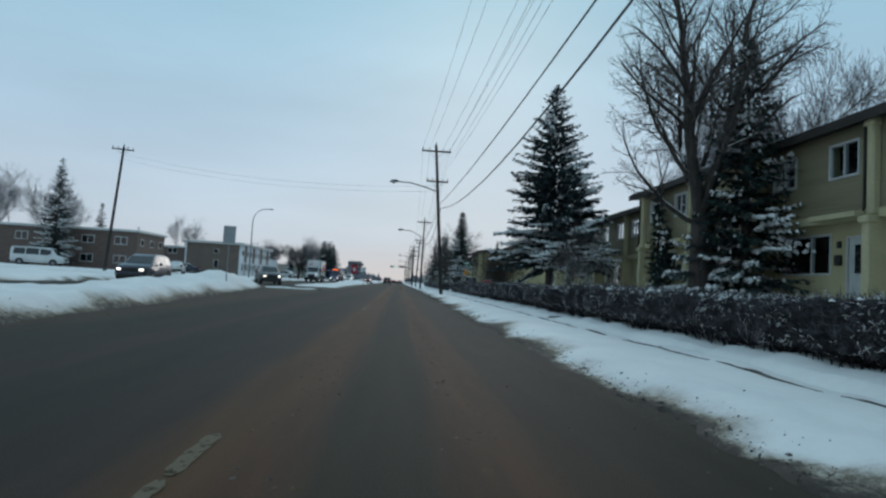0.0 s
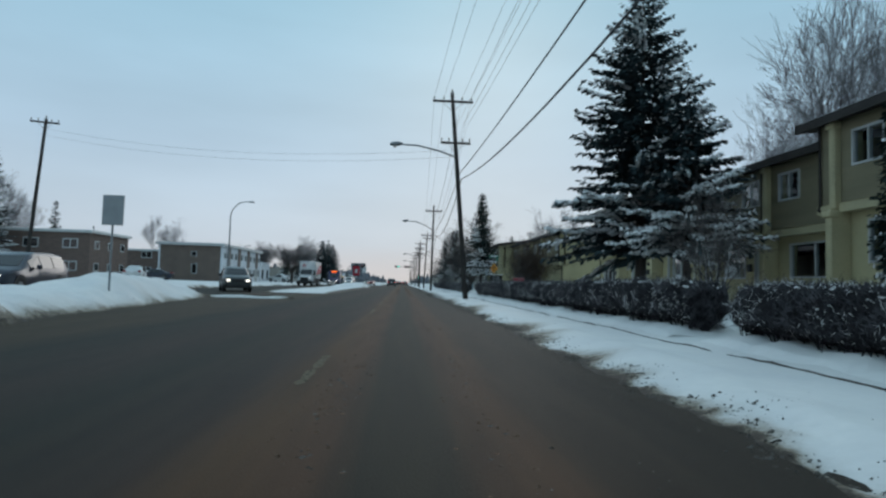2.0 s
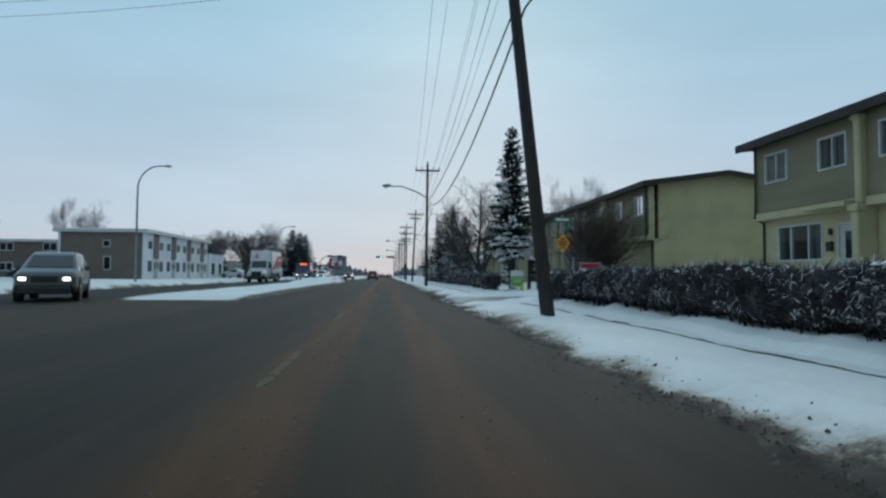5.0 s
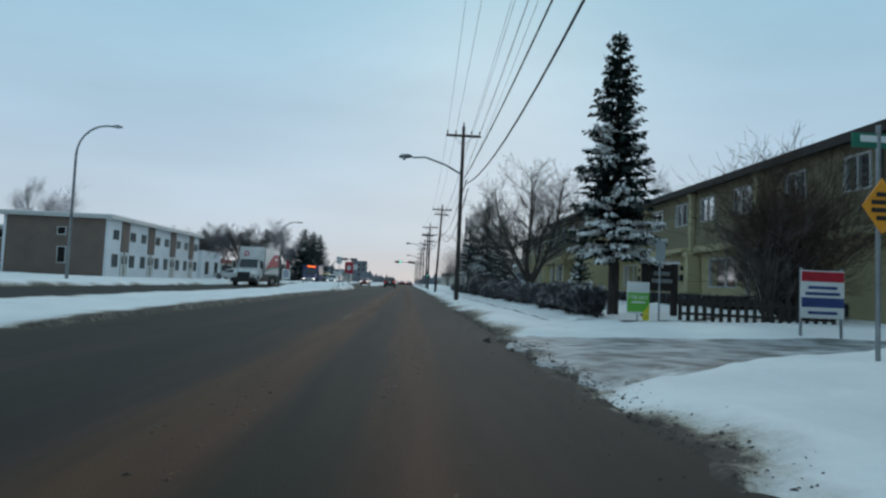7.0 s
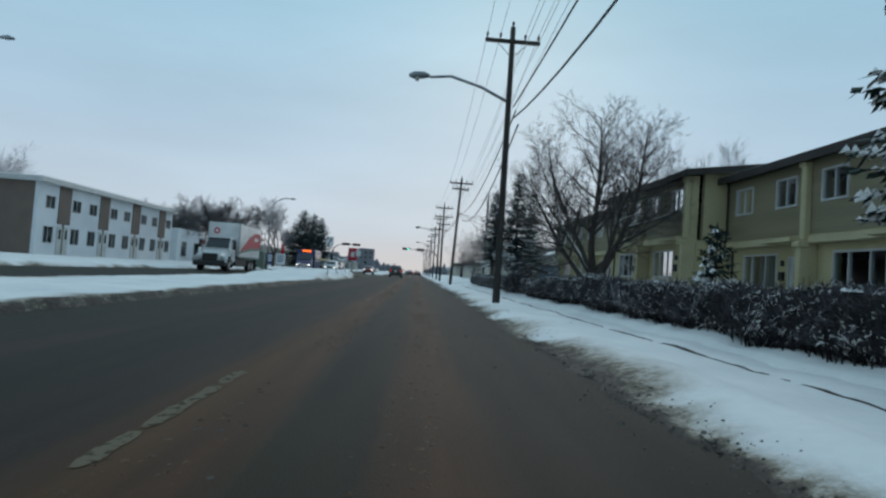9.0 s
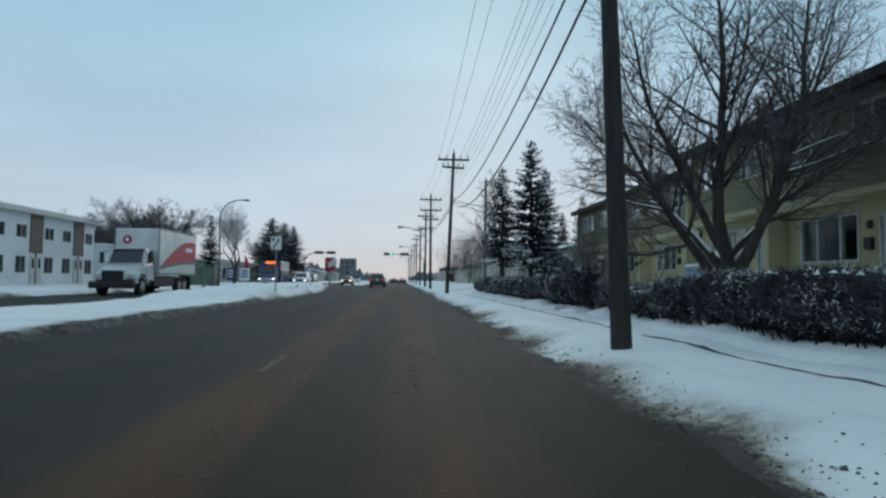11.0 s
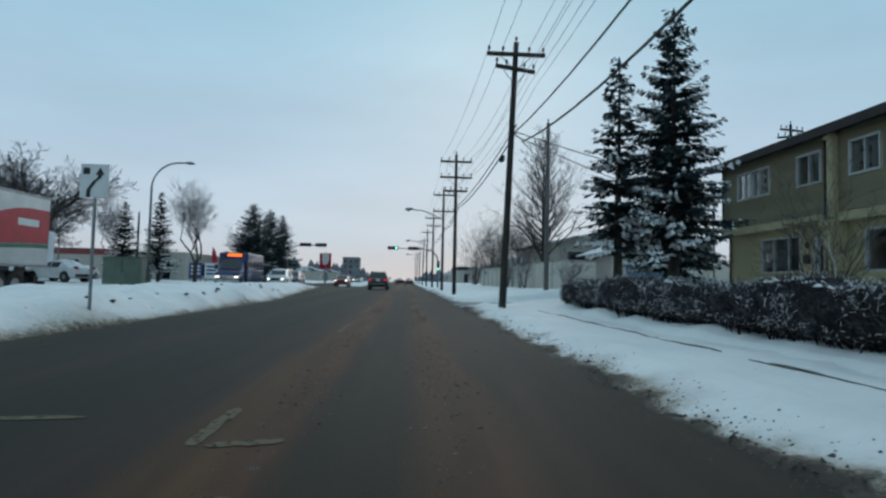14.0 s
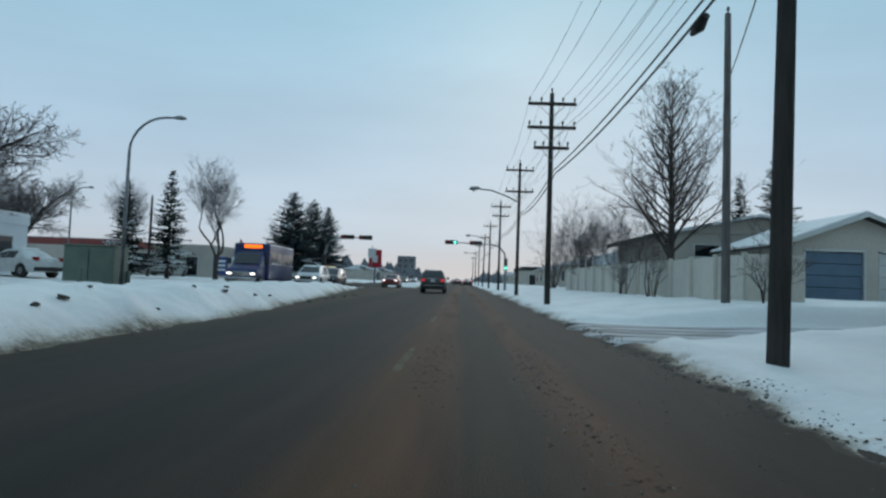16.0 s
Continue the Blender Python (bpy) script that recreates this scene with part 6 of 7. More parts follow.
def bungalow():
    b = thing("bungalow", "brown-grey bungalow behind the garden wall", "house", at=pose(11.5, 136.0, 0.6))
    g = Geo()
    g.box(0, 9.5, 0, 12, -0.5, 3.6)
    g.prism([(0, 3.55), (9.5, 3.55), (4.75, 4.55)], 0.0, 12)
    part("wall", g, M_BEIGE, b, "grey-brown walls")
    g = Geo()
    g.prism([(-0.7, 3.4), (-0.7, 3.55), (4.75, 4.75), (10.2, 3.55), (10.2, 3.4), (4.75, 4.6)], -0.6, 12.6)
    part("roof", g, M_ROOF, b, "low pitched roof dusted with snow")
    g = Geo()
    g.box(-0.74, -0.7, -0.6, 12.6, 3.3, 3.6)
    part("fascia", g, M_FASCIA, b)
    for k, (x, w) in enumerate(((1.2, 1.5), (5.2, 1.3))):
        g = Geo()
        g.box(x, x + w, -0.05, -0.003, 2.2, 3.0)
        wi = part("window", g, M_WHITE, b, "white framed window")
        g = Geo()
        g.box(x + 0.08, x + w - 0.08, -0.06, -0.052, 2.28, 2.92)
        part("pane", g, M_CARGLASS, wi)
    for k, y in enumerate((2.0, 6.0)):
        g = Geo()
        g.box(-0.05, -0.003, y, y + 1.4, 2.2, 3.0)
        wi = part("window", g, M_WHITE, b, "white framed window")
        g = Geo()
        g.box(-0.06, -0.052, y + 0.08, y + 1.32, 2.28, 2.92)
        part("pane", g, M_CARGLASS, wi)


bungalow()


def far_house(x, y, w, d, h, label):
    b = thing("bungalow", label, "house", at=pose(x, y, 0.4))
    g = Geo()
    g.box(0, w, 0, d, -0.5, h)
    part("wall", g, M_BEIGE, b)
    g = Geo()
    g.prism([(-0.5, h - 0.1), (w / 2, h + 1.3), (w + 0.5, h - 0.1)], -0.4, d + 0.4)
    part("roof", g, M_ROOF, b, "snow-dusted gabled roof")
    for k in range(2):
        g = Geo()
        g.box(-0.05, -0.003, d * (0.2 + 0.45 * k), d * (0.2 + 0.45 * k) + 1.3, 1.0, 2.0)
        part("window", g, M_CARGLASS, b, "dark window")


for k, (x, y) in enumerate(((10.5, 160), (11, 186), (12, 240), (12, 262), (-32, 262), (-30, 285), (11, 290))):
    far_house(x, y, 8, 9, 2.7, "distant bungalow under a snowy roof")


# ---- fences, signs and boxes ----
def post_sign(name, x, y, label, category, top, z0=None, mat=None, r=0.03):
    z0 = height(x, y) if z0 is None else z0
    t = thing(name, label, category, at=pose(x, y, z0))
    g = Geo()
    g.tube([(0, 0, -0.3), (0, 0, top - z0)], [r, r], 8)
    part("post", g, mat or M_STEEL, t)
    return t, z0


# back of a sign on the median
t, z0 = post_sign("road_sign", -8.75, 31.4, "grey back of a road sign standing in the snowbank", "road sign", 3.3)
g = Geo()
g.chamfer(-0.31, 0.31, -0.03, -0.005, 3.3 - z0 - 0.9, 3.3 - z0, 0.005)
part("plate", g, M_SIGNBACK, t, "bare metal sign back")
# keep-right sign
t, z0 = post_sign("road_sign", -5.55, 100.5, "white road sign with a curved black arrow", "road sign", 2.85)
g = Geo()
g.chamfer(-0.25, 0.25, -0.06, -0.03, 2.95 - z0 - 0.62, 2.95 - z0, 0.005)
pl = part("plate", g, M_SIGNWHITE, t, "white sign plate")
g = Geo()
zc = 2.95 - z0 - 0.33
pts = [(-0.10, -0.064, zc - 0.28), (-0.09, -0.064, zc - 0.14), (0.0, -0.064, zc), (0.09, -0.064, zc + 0.08), (0.1, -0.064, zc + 0.15)]
for (ax, ay, az), (bx, by, bz) in zip(pts, pts[1:]):
    g.plate([(ax - 0.035, -0.062, az), (ax + 0.035, -0.062, az), (bx + 0.035, -0.062, bz), (bx - 0.035, -0.062, bz)], 0.004)
g.plate([(0.02, -0.062, zc + 0.13), (0.18, -0.062, zc + 0.13), (0.1, -0.062, zc + 0.27)], 0.004)
part("arrow", g, M_SIGNBLACK, pl)
g = Geo()
g.chamfer(-0.2, -0.08, -0.066, -0.061, zc + 0.14, zc + 0.26, 0.002)
part("panel", g, M_SIGNBLACK, pl)
# the corner post: street blades over an amber diamond
t, z0 = post_sign("street_sign", 6.15, 54.2, "street name blades above an amber warning diamond", "street sign", 3.1)
for a, (w, zz) in zip((0, 90), ((0.34, 2.82), (0.36, 2.6))):
    g = Geo()
    g.chamfer(-w, w, -0.012, 0.012, zz - z0, zz - z0 + 0.18, 0.004)
    if a:
        g.v = [(-y_ - 0.0 + 0.25, x_ * 0.55 - 0.1, z_) for x_, y_, z_ in g.v]
        g.v = [(x_ + 0.55 * (y_), y_, z_) for x_, y_, z_ in g.v]
    bl = part("blade", g, M_GREEN, t, "green street name blade")
    if not a:
        g = Geo()
        g.box(-w * 0.7, w * 0.7, -0.016, -0.0125, zz - z0 + 0.07, zz - z0 + 0.15)
        part("lettering", g, M_SIGNWHITE, bl, "unreadable white lettering bar")
g = Geo()
c = 2.1 - z0
g.plate([(0, -0.05, c - 0.34), (0.25, -0.05, c), (0, -0.05, c + 0.34), (-0.25, -0.05, c)], 0.02)
d = part("diamond", g, M_ORANGE, t, "amber diamond plate")
g = Geo()
for k, w in enumerate((0.08, 0.14, 0.14, 0.08)):
    zz = c + 0.14 - k * 0.095
    g.box(-w, w, -0.076, -0.071, zz - 0.027, zz + 0.027)
part("lettering", g, M_SIGNBLACK, d, "black bars of lettering")
t, z0 = post_sign("traffic_sign", 6.45, 53.9, "thin steel post behind the corner sign", "road sign", 1.6)
# bus stop flag
t, z0 = post_sign("stop_sign", 6.75, 62.0, "thin post with a small pale plate", "road sign", 2.3, r=0.022)
g = Geo()
g.chamfer(-0.12, 0.12, -0.04, -0.025, 1.75 - z0, 2.25 - z0, 0.004)
part("plate", g, M_SIGNBACK, t)
# green and white board on a white stake
t, z0 = post_sign("for_sale_sign", 5.95, 61.7, "green and white sale board on a white post", "sign", 1.15, mat=M_WHITE)
t.matrix_world = pose(6.3, 62.25, z0, 0, 0, 19)
g = Geo()
g.chamfer(-0.37, 0.33, -0.055, -0.032, 0.15, 0.95, 0.005)
bd = part("board", g, M_SIGNWHITE, t, "white sale board")
g = Geo()
g.box(-0.36, 0.32, -0.06, -0.056, 0.2, 0.68)
part("panel", g, M_LIME, bd, "bright green panel")
g = Geo()
g.plate([(0.33, -0.061, 0.16), (0.33, -0.061, 0.4), (0.1, -0.061, 0.16)][::-1], 0.003)
g.box(0.14, 0.34, -0.05, -0.03, -0.1, 0.16)
part("panel", g, M_YELLOW, bd, "yellow corner")
for words, x, z, size in (("FOR SALE", -0.02, 0.52, 0.135),):
    letters = bpy.data.curves.new("lettering", "FONT")
    letters.body, letters.size, letters.align_x, letters.extrude = words, size, "CENTER", 0.002
    curve_ob = bpy.data.objects.new("lettering", letters)
    me = bpy.data.meshes.new_from_object(curve_ob)
    bpy.data.objects.remove(curve_ob)
    me.transform(pose(x, -0.064, z, 90, 0, 0))
    me.materials.append(M_SIGNWHITE)
    words_ob = new("lettering", me)
    words_ob.parent = bd
    tagged(words_ob, "white capitals on green")
g = Geo()
for zz, w in ((0.44, 0.24), (0.83, 0.18)):
    g.box(-w, w - 0.04, -0.066, -0.0615, zz - 0.02, zz + 0.02)
part("bar", g, M_SIGNWHITE, bd, "white bars of small print")
# estate name board on two dark timbers
t = thing("name_board", "dark timber estate board between two posts", "sign", at=pose(7.42, 64.9, height(8, 64.9) + 0.06))
for x in (0.1, 1.0):
    g = Geo()
    g.chamfer(x - 0.085, x + 0.085, -0.09, 0.09, -0.3, 1.5, 0.02)
    part("post", g, M_DARKWOOD, t)
g = Geo()
g.chamfer(0.0, 1.1, -0.06, 0.02, 0.68, 1.46, 0.02)
bd = part("board", g, M_DARKWOOD, t)
g = Geo()
g.box(-0.05, 1.15, -0.1, 0.1, 1.5, 1.55)
part("snow", g, M_SNOWCLUMP, t, "strip of snow on the board")
g = Geo()
for zz, x0, x1 in ((1.2, 0.35, 0.85), (0.98, 0.3, 0.95)):
    for k in range(8):
        xa = x0 + (x1 - x0) * k / 8
        g.box(xa, xa + (x1 - x0) / 11, -0.066, -0.0605, zz - 0.06, zz + 0.06)
part("lettering", g, M_SIGNBACK, bd, "pale raised lettering bars")
# red, white and navy board
t = thing("for_sale_sign", "red, white and navy sale board by the fence", "sign", at=pose(8.75, 58.9, height(8.75, 58.9) + 0.12))
g = Geo()
g.tube([(-0.42, 0, -0.3), (-0.42, 0, 1.25)], [0.03, 0.03], 6).tube([(0.42, 0, -0.3), (0.42, 0, 1.25)], [0.03, 0.03], 6)
part("post", g, M_STEEL, t)
g = Geo()
g.chamfer(-0.45, 0.45, -0.05, -0.03, 0.25, 1.2, 0.005)
bd = part("board", g, M_SIGNWHITE, t)
for z1, z2, mat in ((0.98, 1.18, M_RED), (0.47, 0.66, M_NAVY)):
    g = Geo()
    g.box(-0.44, 0.44, -0.056, -0.051, z1, z2)
    part("panel", g, mat, bd)
g = Geo()
for zz, w in ((0.86, 0.3), (0.74, 0.36), (0.36, 0.3)):
    g.box(-w, w, -0.055, -0.051, zz - 0.03, zz + 0.03)
part("lettering", g, M_NAVY, bd, "bars of navy lettering")


def picket_fence():
    t = thing("picket_fence", "low dark picket fence at the garden corner", "fence", at=pose(7.2, 61.8, height(7.5, 61.5)))
    d = Vector((3.2, -1.0, 0)) / 18
    for k in range(19):
        p = d * k
        g = Geo()
        g.chamfer(p.x - 0.05, p.x + 0.05, p.y - 0.012, p.y + 0.012, 0.02, 0.58, 0.006)
        part("picket", g, M_DARKWOOD, t)
    for z in (0.15, 0.42):
        g = Geo()
        g.plate([(0, 0.02, z), (3.2, -0.98, z), (3.2, -0.98, z + 0.07), (0, 0.02, z + 0.07)], 0.03)
        part("rail", g, M_DARKWOOD, t)


picket_fence()
# green kiosk and small posts on the far verge
t = thing("utility_kiosk", "drab green steel utility kiosk on the far verge", "utility box", at=pose(-18.6, 131.0, 0.25, 0, 0, 6))
g = Geo()
g.chamfer(-1.2, 1.2, -0.8, 0.8, -0.2, 1.75, 0.04)
part("cabinet", g, M_GREENBOX, t)
g = Geo()
g.chamfer(-1.25, 1.25, -0.85, 0.85, 1.75, 1.83, 0.02)
part("lid", g, M_GREENBOX, t)
g = Geo()
g.box(-0.02, 0.02, -0.81, -0.802, 0.1, 1.6)
part("door_gap", g, M_SIGNBLACK, t)
for x, y in ((-17.4, 131.8), (-17.6, 128.2)):
    g = Geo()
    z = height(x, y)
    g.tube([(x, y, z - 0.2), (x, y, z + 0.75), (x, y, z + 0.8)], [0.11, 0.11, 0.06], 10)
    single("bollard", g, M_GREENBOX, "short drab bollard in the snow", "bollard", group="bollards by the kiosk")
# pylon signs of the shops
t = thing("shop_sign", "white and blue shop sign boards on short legs", "sign", at=pose(-23.2, 158.0, 0.3))
for k, x in enumerate((0, 1.7)):
    g = Geo()
    g.chamfer(x - 0.7, x + 0.7, -0.06, 0.06, 0.35, 2.1, 0.02)
    bd = part("board", g, M_SIGNWHITE if k else M_NAVY, t)
    g = Geo()
    for zz in (1.7, 1.3, 0.9):
        g.box(x - 0.5, x + 0.5, -0.07, -0.062, zz - 0.1, zz + 0.1)
    part("lettering", g, M_NAVY if k else M_SIGNWHITE, bd, "bars of lettering")
    g = Geo()
    g.box(x - 0.6, x - 0.5, -0.05, 0.05, -0.3, 0.35).box(x + 0.5, x + 0.6, -0.05, 0.05, -0.3, 0.35)
    part("leg", g, M_STEEL, t)
t = thing("feather_flag", "red feather flag on a slim pole", "flag", at=pose(-21.6, 158.4, 0.3))
g = Geo()
g.tube([(0, 0, -0.2), (0, 0, 3.9)], [0.025, 0.015], 6)
part("pole", g, M_STEEL, t)
g = Geo()
g.add([(0.02, 0, 1.0), (0.5, 0.05, 1.2), (0.55, 0.08, 2.6), (0.35, 0.03, 3.5), (0.02, 0, 3.9), (0.02, 0.012, 1.0), (0.5, 0.062, 1.2), (0.55, 0.092, 2.6), (0.35, 0.042, 3.5), (0.02, 0.012, 3.9)],
      [(0, 1, 2, 3, 4), (9, 8, 7, 6, 5), (0, 5, 6, 1), (1, 6, 7, 2), (2, 7, 8, 3), (3, 8, 9, 4)])
part("flag", g, M_RED, t, "red fabric flag")
t = thing("pylon_sign", "tall red pylon sign beyond the junction", "sign", at=pose(-14.0, 196.0, 0.2))
g = Geo()
g.box(-0.15, 0.15, -0.15, 0.15, -0.3, 2.6)
part("post", g, M_STEEL, t)
g = Geo()
g.chamfer(-1.0, 1.0, -0.2, 0.2, 2.4, 5.2, 0.05)
bd = part("board", g, M_RED, t, "red sign box")
g = Geo()
g.box(-0.4, 0.4, -0.212, -0.202, 3.2, 4.3)
part("emblem", g, M_SIGNWHITE, bd, "plain white emblem shape")


def traffic_signal(x, y, side, reach, H, label, lit):
    t = thing("traffic_signal", label, "traffic light", group="signals of the junction", at=pose(x, y, height(x, y)))
    g = Geo()
    pts = [(0, 0, -0.2), (0, 0, H - 1.6), (side * 0.15, 0, H - 0.9), (side * 0.6, 0, H - 0.35), (side * 1.3, 0, H - 0.1), (side * reach, 0, H)]
    g.tube(pts, [0.12, 0.1, 0.09, 0.08, 0.07, 0.045], 9)
    part("mast", g, M_STEEL, t, "grey mast arm", smooth=True)
    for x1 in (reach, reach * 0.55):
        g = Geo()
        c = side * x1
        g.chamfer(c - 0.62, c + 0.62, -0.18, 0.12, H - 0.2, H + 0.2, 0.04)
        hd = part("signal_head", g, M_SIGNBLACK, t, "black horizontal signal head")
        for k in (-1, 0, 1):
            g = Geo()
            g.disc((c + k * 0.37, -0.19, H), (0, 1, 0), 0.13, 0.03, 12)
            part("lens", g, M_GREENLAMP if lit and k == 1 and x1 == reach else M_TAILOFF if k == -1 else M_SIGNBLACK, hd)
    g = Geo()
    g.chamfer(-0.17, 0.17, -0.35, -0.12, 2.0, 3.1, 0.03)
    hd = part("signal_head", g, M_SIGNBLACK, t, "black upright signal head")
    for k in range(3):
        g = Geo()
        g.disc((0, -0.36, 2.2 + k * 0.35), (0, 1, 0), 0.12, 0.03, 12)
        part("lens", g, M_GREENLAMP if lit and k == 0 else M_SIGNBLACK, hd)


traffic_signal(3.9, 161.0, -1, 5.4, 4.55, "signal mast reaching over the lanes with a green light", True)
traffic_signal(-13.3, 158.0, 1, 3.8, 4.85, "signal mast over the far carriageway", False)
t, z0 = post_sign("road_sign", -9.6, 163.0, "small white sign on a post at the junction", "road sign", 4.3)
g = Geo()
g.chamfer(-0.4, 0.4, -0.05, -0.02, 3.1, 4.1, 0.01)
part("plate", g, M_SIGNWHITE, t)


# dark cleared path from the walk past the corner hedge
g = Geo()
for k in range(13):
    x = 5.4 + 0.3 * k
    y = 60.5 + 0.62 * (x - 4.85)
    g.v += [(x, y - 0.16 - 0.06 * math.sin(k * 2.1), height(x, y - 0.2) + 0.012), (x, y + 0.22 + 0.05 * math.sin(k * 1.3), height(x, y + 0.2) + 0.012)]
g.f = [(2 * k, 2 * k + 2, 2 * k + 3, 2 * k + 1) for k in range(12)]
single("garden_path", g, M_CLOD, "dark bare strip of a footpath trodden through the snow", "path", kind="structure")


# ---- vehicles ----
def wheels(t, xs, ys, r, w, mat=None):
    for y in ys:
        for s in (-1, 1):
            g = Geo()
            x = s * (xs - w / 2)
            g.tube([(x - w / 2, y, r), (x - w * 0.38, y, r), (x + w * 0.38, y, r), (x + w / 2, y, r)], [r * 0.9, r, r, r * 0.9], 20)
            wh = part("wheel", g, M_TYRE, t, "black winter tyre", smooth=False)
            g = Geo()
            g.tube([(s * xs - s * 0.03, y, r), (s * xs + s * 0.012, y, r)], [r * 0.62, r * 0.5], 14)
            part("rim", g, mat or M_RIM, wh)


def car(name, label, category, m, stations, glass_y, belt, body, wheel_y, wheel_r, W, rear_lit=False, front_lit=False, chrome=True, rails=False, group="", tail_z=0.85, head_z=0.7, plate=True, snow=False):
    """A car that faces +y. stations, back to front: y, underside, belt height, top, half width at the belt, half width at the top.
    glass_y: (rear glass y0 y1, side panes (y0, y1)..., windscreen y0 y1)."""
    t = thing(name, label, category, group=group, at=m)
    g = Geo()
    n = 12
    for y, zb, zm, zt, w, wt in stations:
        mid = zb + (zm - zb) * 0.45
        half = [(w * 0.90, zb), (w * 0.985, zb + 0.12), (w, mid), (w * 0.985, zm), (wt, zt - 0.05), (wt * 0.86, zt)]
        g.v += [(-x, y, z) for x, z in half] + [(x, y, z) for x, z in reversed(half)]
    k = len(stations)
    g.f = [(i * n + j, i * n + (j + 1) % n, (i + 1) * n + (j + 1) % n, (i + 1) * n + j) for i in range(k - 1) for j in range(n)]
    g.f += [tuple(range(n))[::-1], tuple((k - 1) * n + j for j in range(n))]
    bd = part("body", g, body, t)
    bm = bmesh.new()
    bm.from_mesh(bd.data)
    bmesh.ops.recalc_face_normals(bm, faces=bm.faces)
    bmesh.ops.bevel(bm, geom=[e for e in bm.edges if e.calc_face_angle(0) > 0.35], offset=0.035, segments=2, affect="EDGES", clamp_overlap=True)
    bm.to_mesh(bd.data)
    bm.free()
    bd.data.polygons.foreach_set("use_smooth", [True] * len(bd.data.polygons))
    try:
        bd.data.set_sharp_from_angle(angle=0.7)
    except AttributeError:
        pass
    S = np.array(stations)

    def at(y):
        return [float(np.interp(y, S[:, 0], S[:, c])) for c in range(1, 6)]

    def pane(cs, nm="window", lab="dark tinted glass"):
        q = Geo()
        q.plate(cs, 0.012)
        part(nm, q, M_CARGLASS, t, lab)

    (ra, rb), (wa, wb) = glass_y[0], glass_y[-1]
    for a, b in glass_y[1:-1]:
        A, B = at(a), at(b)
        for s in (-1, 1):
            c = []
            for y, T, f in ((a, A, 0.08), (b, B, 0.08), (b, B, 0.86), (a, A, 0.86)):
                zb, zm, zt, w, wt = T
                c.append((s * (w * 0.985 + (wt - w * 0.985) * f + 0.004), y, zm + (zt - 0.05 - zm) * f))
            pane(c if s > 0 else c[::-1], "side_window")
    for a, b, nm in ((ra, rb, "rear_window"), (wb, wa, "windscreen")):
        A, B = at(a), at(b)
        if nm == "rear_window":
            c = [(-A[4] * 0.84, a - 0.012, A[2] - 0.06), (A[4] * 0.84, a - 0.012, A[2] - 0.06), (B[4] * 0.84, b - 0.012, B[2] - 0.08), (-B[4] * 0.84, b - 0.012, B[2] - 0.08)]
            c = [(x, y, z + 0.02) for x, y, z in c]
            pane(c, nm)
        else:
            c = [(A[4] * 0.84, a + 0.012, A[2] + 0.005), (-A[4] * 0.84, a + 0.012, A[2] + 0.005), (-B[4] * 0.84, b + 0.012, B[2] - 0.02), (B[4] * 0.84, b + 0.012, B[2] - 0.02)]
            pane(c, nm)
    y0, y1 = stations[0][0], stations[-1][0]
    wheels(t, W / 2 + 0.005, wheel_y, wheel_r, 0.24)
    for y in wheel_y:
        for s in (-1, 1):
            q = Geo()
            q.tube([(s * (W / 2 - 0.2), y, wheel_r + 0.02), (s * (W / 2 + 0.002), y, wheel_r + 0.02)], [wheel_r + 0.07] * 2, 22)
            part("wheel_arch", q, M_PLASTIC, t, "black wheel arch")
    w0, w1 = stations[0][4], stations[-1][4]
    for s in (-1, 1):
        q = Geo()
        q.chamfer(s * w0 * 0.68, s * w0 * 0.99, y0 - 0.03, y0 + 0.22, tail_z, tail_z + 0.2, 0.02) if s > 0 else q.chamfer(-w0 * 0.99, -w0 * 0.68, y0 - 0.03, y0 + 0.22, tail_z, tail_z + 0.2, 0.02)
        part("tail_lamp", q, M_TAIL if rear_lit else M_TAILOFF, t, "red tail lamp")
        q = Geo()
        a, b = sorted((s * w1 * 0.66, s * w1 * 0.94))
        q.chamfer(a, b, y1 - 0.2, y1 + 0.02, head_z, head_z + 0.12, 0.02)
        part("headlamp", q, M_HEAD if front_lit else M_LENS, t, "headlamp")
        q = Geo()
        ym = glass_y[-1][0] - 0.15
        T = at(ym)
        a, b = sorted((s * (T[3] + 0.02), s * (T[3] + 0.2)))
        q.chamfer(a, b, ym - 0.06, ym + 0.06, T[1] + 0.02, T[1] + 0.2, 0.025)
        part("wing_mirror", q, body, t)
    for yy, zz, wd in ((y0 - 0.06, 0.42, w0), (y1 - 0.06, 0.36, w1)):
        q = Geo()
        q.chamfer(-wd * 0.96, wd * 0.96, yy, yy + 0.14, zz - 0.1, zz + 0.12, 0.03)
        part("bumper", q, M_PLASTIC, t, "dark bumper")
    q = Geo()
    q.chamfer(-w1 * 0.5, w1 * 0.5, y1 - 0.03, y1 + 0.03, head_z - 0.05, head_z + 0.16, 0.015)
    part("grille", q, M_SIGNBLACK, t, "dark grille")
    if plate:
        q = Geo()
        q.chamfer(-0.16, 0.16, y0 - 0.02, y0 - 0.005, tail_z - 0.02, tail_z + 0.15, 0.004)
        part("number_plate", q, M_SIGNWHITE, t, "pale blank number plate")
    if chrome:
        q = Geo()
        q.chamfer(-w0 * 0.45, w0 * 0.45, y0 - 0.03, y0, tail_z + 0.2, tail_z + 0.26, 0.01)
        part("trim", q, M_CHROME, t, "chrome strip above the plate")
        q = Geo()
        q.chamfer(-w0 * 0.8, w0 * 0.8, y0 - 0.075, y0 - 0.05, 0.55, 0.59, 0.008)
        part("trim", q, M_CHROME, t, "bright bumper strip")
